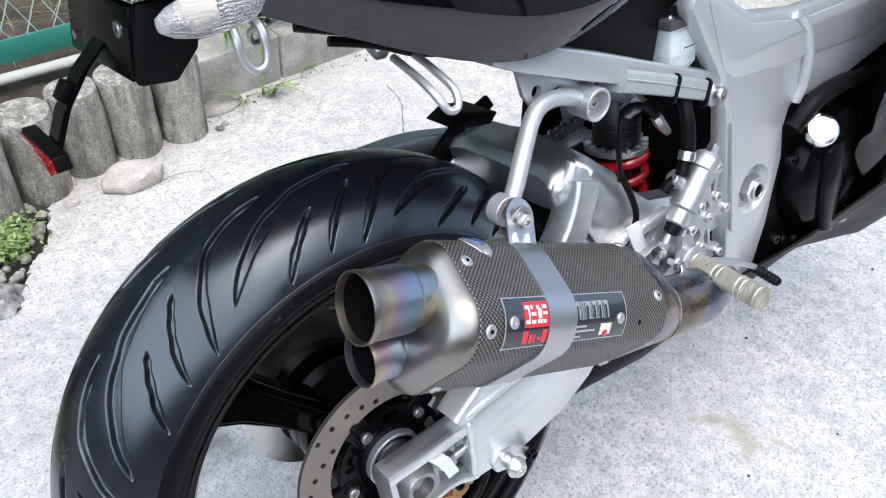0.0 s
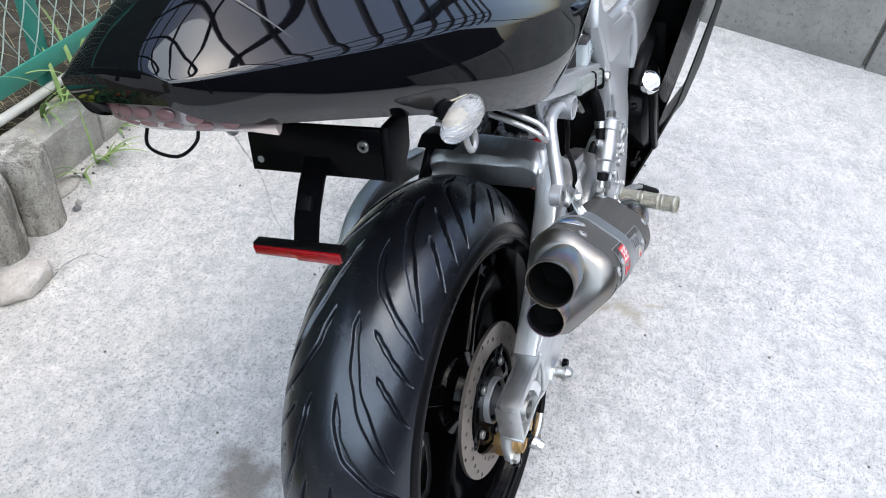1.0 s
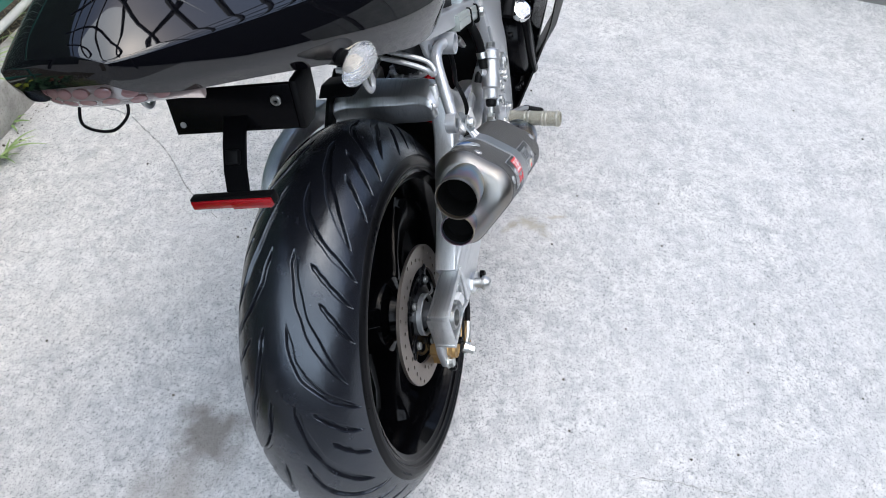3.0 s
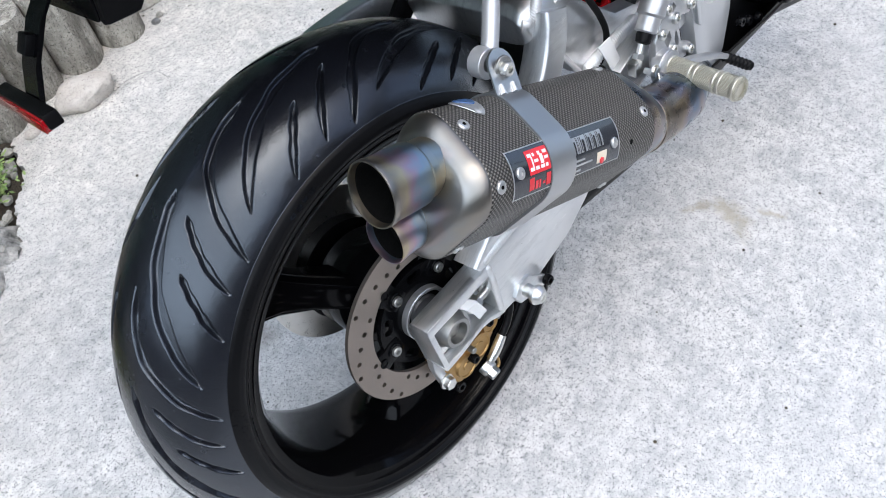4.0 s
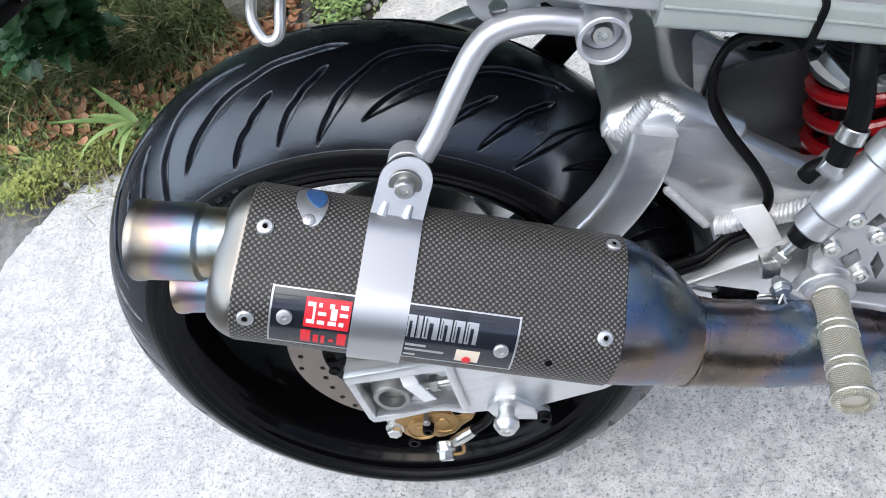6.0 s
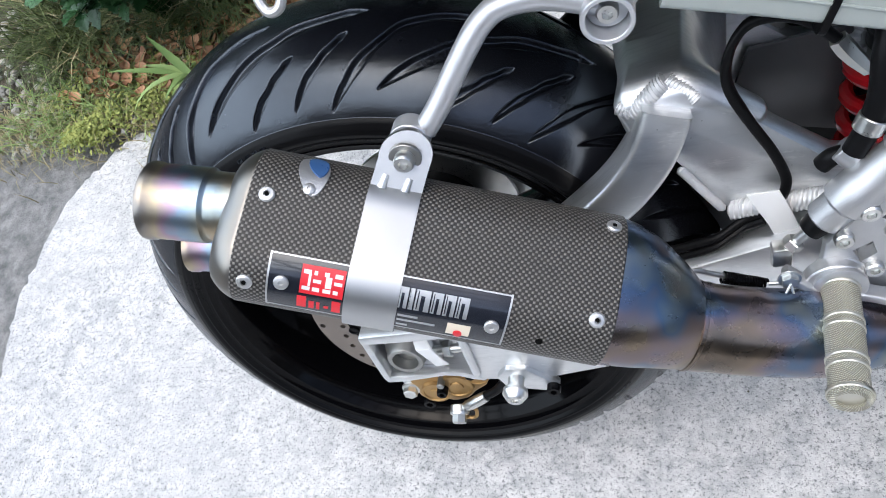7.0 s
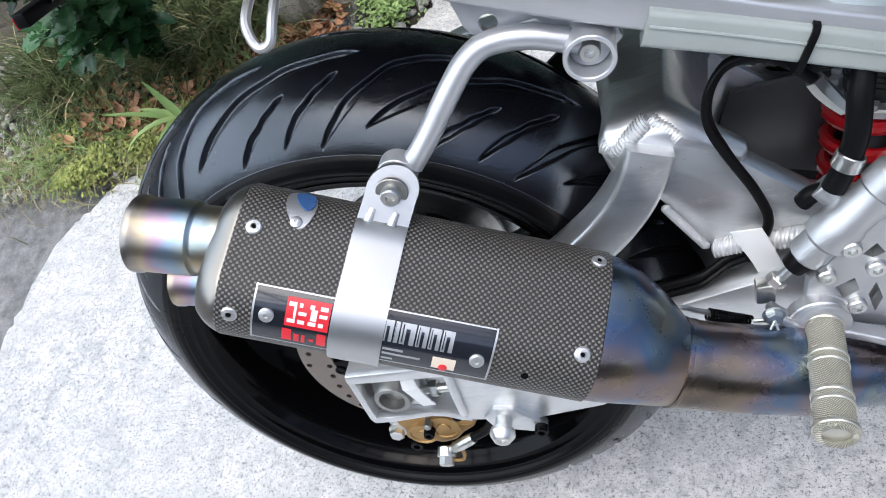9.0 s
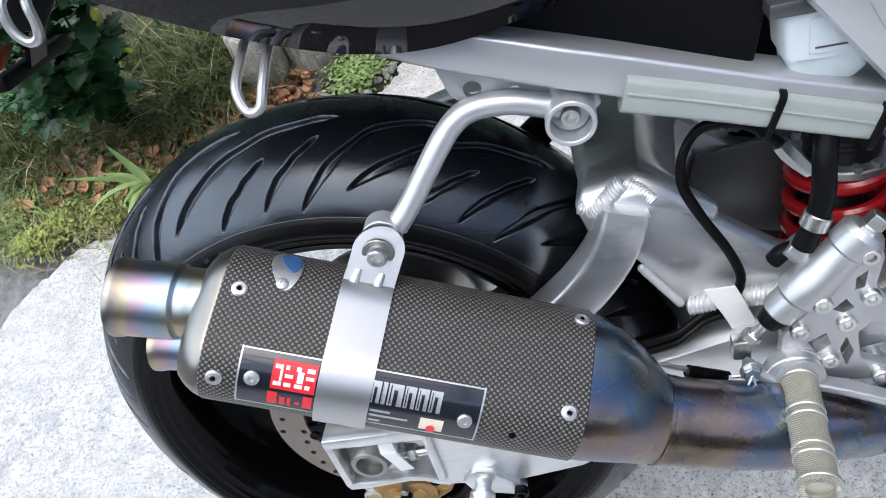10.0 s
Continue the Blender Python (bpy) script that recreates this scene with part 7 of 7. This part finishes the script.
# green chain-link fence on the bed
fence_m = along(-0.9, 1.150, 1.30, 1.330)
fence = thing("fence", "green steel fence with pale chain-link mesh", "fence", m=fence_m)
rail = bmesh.new()
box((1.35, 0.0, 0.205), (2.70, 0.006, 0.050), bevel=0.001, bm=rail)
box((1.35, 0.018, 0.182), (2.70, 0.036, 0.005), bevel=0.001, bm=rail)
part("bottom_rail", rail, GREEN_PAINT, fence, "green angle-iron bottom rail")
part("top_rail", rod((0, 0.02, 1.25), (2.7, 0.02, 1.25), 0.02), GREEN_PAINT, fence)
for x in (0.15, 1.45, 2.68):
    part("fence_post", rod((x, 0.045, 0.0), (x, 0.045, 1.27), 0.022), GREEN_PAINT, fence)
for x in (0.35, 0.75, 1.15, 1.62, 1.95, 2.3):
    part("rail_slot", box((x, -0.0034, 0.207), (0.012, 0.001, 0.016), bevel=0.0), BLACK_PAINT, fence)
    part("wire_tie", sweep([(x + 0.06, -0.006, 0.235), (x + 0.06, -0.007, 0.200), (x + 0.062, -0.004, 0.178), (x + 0.06, 0.02, 0.178)], 0.0018, 6), BLACK_PLASTIC, fence)
mesh_bm = bmesh.new()
for k in range(-20, 50):
    for sgn in (1, -1):
        x0 = k * 0.056
        pts = []
        for i in range(19):
            x = x0 + i * 0.028 if sgn == 1 else x0 + 0.028 - i * 0.028 + 0.5
            z = 0.225 + i * 0.056 + (0.0 if i % 2 else 0.0)
            if 0 <= x <= 2.7:
                pts.append(V((x, 0.008 + (0.002 if (i + k) % 2 else -0.002) * sgn, z)))
        if len(pts) > 2:
            sweep(pts, 0.0016, 5, 1, bm=mesh_bm)
part("chain_mesh", mesh_bm, WIRE, fence, "pale green chain-link wire")
hose = thing("garden_hose", "grey-white ribbed hose lying along the fence", "hose")
part("pipe", sweep([(-0.6, 1.150, 0.135), (-0.2, 1.185, 0.150), (0.05, 1.205, 0.148), (0.45, 1.235, 0.142), (0.85, 1.270, 0.150), (1.05, 1.285, 0.162), (1.25, 1.31, 0.165)], 0.0115, 14, 10), HOSE_WHITE, hose)

# open steel frame of a car port overhead, seen mirrored in the lacquer
carport = tagged(new("carport_frame"), "open dark steel car port frame overhead", "carport", kind="structure")
for k in range(15):
    part("rafter", box((-1.7 + 0.5 * k, -0.4, 2.55), (0.045, 5.2, 0.06), bevel=0.003), DARK_STEEL, carport)
for k in range(9):
    part("purlin", box((1.8, -2.6 + 0.55 * k, 2.60), (7.6, 0.05, 0.05), bevel=0.003), DARK_STEEL, carport)
for x, y in ((-1.9, -2.8), (2.2, -2.8), (2.2, 2.1), (-1.9, 2.1), (5.4, -2.8), (5.4, 2.1)):
    part("carport_post", box((x, y, 1.30), (0.09, 0.09, 2.62), bevel=0.004), DARK_STEEL, carport)

# added plain walls stand in for unseen surroundings, darkening horizon and reflections
tagged(link("wall_house", box((-0.5, -5.2, 1.6), (14, 0.2, 3.6), bevel=0.01), BACKDROP_DARK, None, "added dark backdrop that darkens reflections on the right"), category="wall", kind="structure")
tagged(link("wall_rear", box((-6.5, -0.5, 1.1), (0.2, 9.6, 2.4), bevel=0.01), BACKDROP_DARK, None, "added dark backdrop that darkens reflections behind"), category="wall", kind="structure")
tagged(link("wall_side", box((-0.5, 4.0, 2.1), (14, 0.2, 4.4), bevel=0.01), BACKDROP_GREEN, None, "added dark green backdrop standing in for tall trees"), category="wall", kind="structure")


# ---- plants ----
def blade(bm, x, y, z, long, wide, turn, bend, lean, droop=0.0, n=5):
    """One curved grass blade."""
    d = V((math.cos(turn), math.sin(turn), 0))
    side = V((-d.y, d.x, 0))
    row = []
    p, a = V((x, y, z)), lean
    for i in range(n):
        f = i / (n - 1)
        w = wide * (1 - f) ** 0.7 * (0.75 + 0.5 * min(f * 4, 1)) * 0.5
        row.append((p - side * w + V((0, 0, w * 0.3)), p.copy(), p + side * w + V((0, 0, w * 0.3))))
        a += bend / (n - 1)
        p = p + (d * math.sin(a) + V((0, 0, 1)) * math.cos(a)) * (long / (n - 1))
    quads(row, bm=bm)


rng = random.Random(5)
for name, material, count, label in (("grass_clump", GRASS, 5600, "dark green grass growing on the soil"), ("dry_grass", GRASS_DRY, 620, "straw-coloured dry grass on the soil")):
    bm = bmesh.new()
    for _ in range(count):
        cx, cy = rng.choice(((-0.62, 0.86), (-0.74, 0.90), (-0.86, 0.94), (-0.52, 0.90), (-0.66, 1.0), (-0.80, 1.05), (-0.56, 1.02), (-0.95, 0.82), (-1.05, 0.9)))
        x, y = rng.gauss(cx, 0.055), rng.gauss(cy, 0.055)
        blade(bm, x, y, 0.0, rng.uniform(0.09, 0.24), rng.uniform(0.0022, 0.0046), rng.gauss(-1.3, 1.3), rng.uniform(0.7, 2.0), rng.uniform(0.0, 0.5))
    tagged(link(name, bm, material, None, label, sharp=180), category="grass", kind="stuff")
bm = bmesh.new()
for _ in range(1900):
    x, y = rng.uniform(-1.2, -0.55), rng.gauss(0.57, 0.05)
    blade(bm, x, y, -0.005, rng.uniform(0.02, 0.07), rng.uniform(0.0015, 0.003), rng.uniform(0, 6.28), rng.uniform(0.2, 1.6), rng.uniform(0.0, 0.8), n=4)
for _ in range(360):
    x, y = rng.uniform(0.2, 1.2), rng.gauss(1.24, 0.05)
    blade(bm, x, y + 0.08 * x, 0.11, rng.uniform(0.02, 0.10), rng.uniform(0.0012, 0.0024), rng.uniform(0, 6.28), rng.uniform(0.2, 1.9), rng.uniform(0.2, 1.3), n=4)
fresh = bmesh.new()
for _ in range(700):
    c = rng.choice(((-0.95, 0.60, 0.06), (-0.86, 0.60, 0.05), (-1.05, 0.62, 0.06), (-0.75, 0.63, 0.04), (-0.90, 0.68, 0.06), (-0.50, 0.66, 0.03)))
    x, y = rng.gauss(c[0], c[2]), rng.gauss(c[1], c[2] * 0.7)
    blade(fresh, x, y, -0.005, rng.uniform(0.03, 0.13), rng.uniform(0.0018, 0.0042), rng.gauss(-1.9, 1.2), rng.uniform(0.5, 1.8), rng.uniform(0.1, 0.8), n=5)
tagged(link("fresh_grass", fresh, WEED_GREEN, None, "fresh green grass at the slab's edge", sharp=180), category="grass", kind="stuff")
tagged(link("short_grass", bm, GRASS_DRY, None, "short dry grass along the beds", sharp=180), category="grass", kind="stuff")
straw = bmesh.new()
for _ in range(420):
    x, y = rng.uniform(-0.5, 1.2), rng.uniform(1.19, 1.75)
    blade(straw, x, y + 0.06 * x, 0.12, rng.uniform(0.05, 0.18), rng.uniform(0.0012, 0.0024), rng.uniform(0, 6.28), rng.uniform(0.1, 0.6), rng.uniform(1.1, 1.5), n=4)
tagged(link("straw_litter", straw, GRASS_DRY, None, "dead straw lying behind the fence", sharp=180), category="straw", kind="stuff")

# moss and creeping weed along the slab's edge
bm = bmesh.new()
for _ in range(7500):
    c = rng.choice(((-0.70, 0.585, 0.05), (-0.62, 0.60, 0.05), (-0.80, 0.57, 0.06), (-0.92, 0.63, 0.07), (-0.54, 0.60, 0.045), (-0.46, 0.63, 0.04), (-0.86, 0.52, 0.03), (-0.60, 0.665, 0.05), (-0.74, 0.67, 0.05)))
    x, y = rng.gauss(c[0], c[2]), rng.gauss(c[1], c[2] * 0.6)
    z = max(0.0, 0.030 - 4 * ((x - c[0]) ** 2 + (y - c[1]) ** 2)) + rng.uniform(-0.006, 0.012)
    r, a, t = rng.uniform(0.003, 0.0065), rng.uniform(0, 6.28), rng.uniform(-0.8, 0.8)
    d, s = V((math.cos(a), math.sin(a), t)) * r, V((-math.sin(a), math.cos(a), rng.uniform(-0.5, 0.5))) * r * 0.6
    p = V((x, y, z))
    bm.faces.new([bm.verts.new(q) for q in (p - d, p + s, p + d, p - s)])
tagged(link("moss", bm, MOSS, None, "yellow-green creeping weed and moss at the slab's edge", sharp=180), category="moss", kind="stuff")
bm = bmesh.new()
for _ in range(2300):
    c = rng.choice(((-0.48, 0.63, 0.02), (-0.55, 0.625, 0.025), (-0.60, 0.61, 0.02), (-0.44, 0.66, 0.02), (-0.185, 0.87, 0.03), (-0.22, 0.88, 0.03), (-0.20, 0.83, 0.02)))
    x, y = rng.gauss(c[0], c[2]), rng.gauss(c[1], c[2] * 0.8)
    r, a = rng.uniform(0.004, 0.0085), rng.uniform(0, 6.28)
    d, s = V((math.cos(a), math.sin(a), rng.uniform(-0.5, 0.5))) * r, V((-math.sin(a), math.cos(a), rng.uniform(-0.4, 0.4))) * r * 0.45
    p = V((x, y, rng.uniform(0.004, 0.045)))
    bm.faces.new([bm.verts.new(q) for q in (p - d, p + s, p + d, p - s)])
tagged(link("clover_weed", bm, WEED_GREEN, None, "low feathery green weed in front of the posts", sharp=180), category="weed", kind="stuff")


def weed(name, x, y, z, leaves, label, node=0.0):
    """A weed of a few broad blades: rows of (turn, length, width, bend, lean)."""
    root = thing(name, label, "weed", m=pose(x, y, z))
    for turn, long, wide, bend, lean in leaves:
        bm = bmesh.new()
        blade(bm, 0, 0, node, long, wide, radians(turn), bend, lean, n=8)
        part("leaf", bm, WEED_GREEN, root, sharp=180)
    return root


tuft = weed("broad_grass", -0.559, 0.553, 0.0, ((176, 0.17, 0.016, 0.25, 1.25), (140, 0.12, 0.017, 0.3, 1.0), (200, 0.17, 0.014, 1.5, 1.0), (-112, 0.075, 0.016, 0.9, 0.9), (-96, 0.11, 0.015, 1.0, 1.0), (165, 0.11, 0.013, 0.6, 1.1)), "fresh broad-bladed grass tuft beside the slab", 0.115)
part("stalk", sweep([(0.0, 0.02, -0.01), (0.002, 0.012, 0.05), (0, 0, 0.117)], [0.0022, 0.0018, 0.0014], 6, 4), WEED_GREEN, tuft)
weed("kerb_weed", 0.455, 1.085, 0.0, ((-60, 0.15, 0.010, 1.4, 0.5), (-110, 0.12, 0.008, 1.3, 0.4), (60, 0.16, 0.006, 0.6, 0.1), (-20, 0.13, 0.008, 1.0, 0.9), (-80, 0.08, 0.007, 0.8, 0.6)), "yellow-green grass weed at the kerb's foot")
weed("kerb_weed", 0.60, 1.145, 0.0, ((-70, 0.06, 0.012, 1.0, 0.8), (-20, 0.055, 0.012, 1.0, 0.9), (200, 0.06, 0.010, 0.9, 0.8), (-120, 0.05, 0.010, 1.0, 0.9)), "small grey-green weed at the kerb's foot")
weed("tall_grass", 0.50, 1.20, 0.11, ((-95, 0.24, 0.016, 1.5, 0.1), (-60, 0.20, 0.014, 1.4, 0.2), (60, 0.16, 0.012, 0.8, 0.2), (-130, 0.17, 0.013, 1.3, 0.3), (170, 0.20, 0.012, 0.9, 0.3), (-30, 0.13, 0.012, 1.2, 0.5)), "tall fresh grass growing on the kerb bed")
weed("tall_grass", 1.06, 1.235, 0.10, ((-95, 0.26, 0.014, 1.7, 0.15), (-60, 0.24, 0.012, 1.6, 0.2), (-125, 0.22, 0.013, 1.5, 0.3), (-20, 0.22, 0.012, 1.1, 0.4), (180, 0.18, 0.012, 1.0, 0.3), (-80, 0.18, 0.012, 1.9, 0.3), (100, 0.20, 0.011, 0.6, 0.1), (-45, 0.30, 0.010, 1.5, 0.2)), "tall fresh grass hanging over the kerb")
tuft_rng = random.Random(31)
for x, y, z, count, long in ((0.42, 1.185, 0.115, 9, 0.20), (0.56, 1.195, 0.115, 10, 0.24), (0.66, 1.20, 0.115, 6, 0.16), (0.92, 1.225, 0.115, 8, 0.20), (1.00, 1.215, 0.11, 11, 0.26), (1.12, 1.235, 0.10, 11, 0.27), (1.20, 1.225, 0.09, 9, 0.22), (0.40, 1.075, 0.0, 5, 0.09), (0.48, 1.075, 0.0, 6, 0.11)):
    weed("grass_tuft", x, y, z, tuple((tuft_rng.gauss(-95, 60), long * tuft_rng.uniform(0.5, 1.1), tuft_rng.uniform(0.006, 0.013), tuft_rng.uniform(1.0, 2.0), tuft_rng.uniform(0.05, 0.45)) for _ in range(count)), "fresh grass tuft growing at the kerb")
weed("moss_tuft", 0.965, 1.125, 0.0, tuple((a * 40, 0.030, 0.007, 0.9, 0.3 + 0.05 * (a % 4)) for a in range(9)), "small yellow-green moss tuft on the slab")
weed("moss_tuft", 0.80, 1.205, 0.115, tuple((a * 45, 0.035, 0.008, 0.9, 0.3 + 0.06 * (a % 3)) for a in range(8)), "small green tuft on the kerb bed")

# dead leaves
rng = random.Random(21)
dead = bmesh.new()
for _ in range(1900):
    if rng.random() < 0.72:
        x, y = rng.gauss(-0.44, 0.055), rng.gauss(0.82, 0.10)
    else:
        x, y = rng.uniform(-0.95, -0.3), rng.uniform(0.60, 0.95)
    if on_slab(x, y, 0.01) or (x > -0.37 and y < 0.78):
        continue
    a, r = rng.uniform(0, 6.28), rng.uniform(0.009, 0.020)
    turn = Euler((rng.uniform(-0.6, 0.6), rng.uniform(-0.6, 0.6), a)).to_matrix()
    z = 0.016 + rng.uniform(0, 0.026)
    rows = []
    for u in (-1, -0.5, 0, 0.5, 1):
        w = 0.42 * (1 - abs(u) ** 1.8) + 0.02
        rows.append([V((x, y, z)) + turn @ V((u * r, v * w * r * 1.6, r * 0.35 * (v * v) + 0.2 * r * u * u)) for v in (-1, 0, 1)])
    quads(rows, bm=dead)
tagged(link("dead_leaves", dead, LITTER, None, "brown dead leaves on the soil", sharp=180), category="leaf litter", kind="stuff")
pebbles = bmesh.new()
for _ in range(900):
    x, y = rng.uniform(-1.3, -0.1), rng.uniform(0.5, 0.98)
    if on_slab(x, y, 0.012):
        continue
    r = rng.uniform(0.003, 0.011)
    rings = [[V((x + r * k * math.cos(a) * rng.uniform(0.8, 1.2), y + r * k * math.sin(a) * rng.uniform(0.8, 1.2), 0.0 + z * r)) for a in np.linspace(0, 2 * math.pi, 7, endpoint=False)] for k, z in ((0.9, -0.3), (1.0, 0.5), (0.55, 1.1))]
    loft(rings, bm=pebbles)
tagged(link("gravel", pebbles, KERB_STONE, None, "grey gravel on the soil"), category="gravel", kind="stuff")


def holly_leaf_mesh():
    """A spiny, cupped holly-like leaf, 1 long along x."""
    bm = bmesh.new()
    edge = [(0.0, 0.02), (0.10, 0.09), (0.18, 0.26), (0.26, 0.20), (0.36, 0.34), (0.46, 0.24), (0.56, 0.35), (0.66, 0.20), (0.76, 0.25), (0.84, 0.11), (0.90, 0.13), (0.95, 0.04), (1.0, 0.0)]
    mid = [bm.verts.new((x, 0, 0.06 * math.sin(x * 3))) for x, _ in edge]
    for s in (1, -1):
        half = [bm.verts.new((x - 0.01, s * w * 0.5, 0.03 + 0.07 * math.sin(x * 3))) for x, w in edge]
        rim = [bm.verts.new((x, s * w, 0.02 + 0.08 * math.sin(x * 3) + (0.05 if w > 0.22 else -0.01))) for x, w in edge]
        for i in range(len(edge) - 1):
            for a, b in ((mid, half), (half, rim)):
                bm.faces.new((a[i], a[i + 1], b[i + 1], b[i]) if s == 1 else (a[i], b[i], b[i + 1], a[i + 1]))
    for f in bm.faces:
        f.smooth = True
    mesh = bpy.data.meshes.new("leaf")
    bm.to_mesh(mesh)
    bm.free()
    return mesh


leaf_green = holly_leaf_mesh()
leaf_green.materials.append(HOLLY)
leaf_red = leaf_green.copy()
leaf_red.materials.clear()
leaf_red.materials.append(HOLLY_RED)
leaf_new = leaf_green.copy()
leaf_new.materials.clear()
leaf_new.materials.append(HOLLY_NEW)
rng = random.Random(8)


def holly(x, y, stems, label, count, red=0.0, tinted=None):
    bush = thing("holly_bush", label, "bush", m=pose(x, y, 0))
    for dx, dy, h in stems:
        tip = V((dx, dy, h))
        line = [V((0, 0, -0.02)), V((dx * 0.35, dy * 0.35, h * 0.5)), V((dx * 0.75, dy * 0.75, h * 0.88)), tip]
        part("stem", sweep(line, [0.005, 0.003, 0.002, 0.0012], 7, 5), HOLLY, bush)
        pts = smooth_path(line, 12)
        for k in range(count):
            p = pts[int(len(pts) * (0.35 + 0.64 * k / count))]
            size = rng.uniform(0.044, 0.064)
            a = k * 2.4 + rng.uniform(-0.4, 0.4)
            ob = new("leaf", tinted if rng.random() < red else leaf_green)
            ob.parent = bush
            ob.matrix_basis = Matrix.Translation(p) @ Euler((rng.uniform(-0.4, 0.4), rng.uniform(-0.55, 0.5), a)).to_matrix().to_4x4() @ Matrix.Scale(size, 4)
    return bush


ROOT = (-0.74, 0.84)
tips = ((-0.50, 0.58, 0.40), (-0.55, 0.60, 0.36), (-0.60, 0.66, 0.37), (-0.50, 0.64, 0.38), (-0.62, 0.55, 0.36), (-0.70, 0.62, 0.32), (-0.70, 0.72, 0.36), (-0.78, 0.64, 0.29), (-0.66, 0.55, 0.30), (-0.60, 0.62, 0.28), (-0.84, 0.70, 0.26), (-0.66, 0.66, 0.30),
        (-0.495, 0.515, 0.54), (-0.458, 0.555, 0.54), (-0.525, 0.525, 0.50), (-0.635, 0.445, 0.53), (-0.60, 0.49, 0.50), (-0.535, 0.58, 0.48), (-0.67, 0.50, 0.47), (-0.44, 0.585, 0.50))
holly(*ROOT, tuple((x - ROOT[0], y - ROOT[1], z) for x, y, z in tips), "dark green spiny-leaved bush leaning over the slab", 20)
holly(*ROOT, ((0.206, -0.418, 0.585), (0.185, -0.395, 0.56)), "thin spiny-leaved shoot with rusty red leaves", 6, 0.8, leaf_red)
holly(*ROOT, ((0.355, -0.250, 0.56),), "thin shoot with fresh yellow-green tip leaves", 9, 0.75, leaf_new)

# the yard is turned and drawn in a little about the rear wheel
YARD = Matrix(((1.011, 0.0534, 0, -0.0112), (-0.0212, 1.0101, 0, 0.0438), (0, 0, 1, 0), (0, 0, 0, 1)))
for ob in scene.objects:
    if ob.parent is None and ob is not BIKE and ob.type in ("MESH", "EMPTY"):
        m = YARD @ ob.matrix_basis
        ob.matrix_basis = m
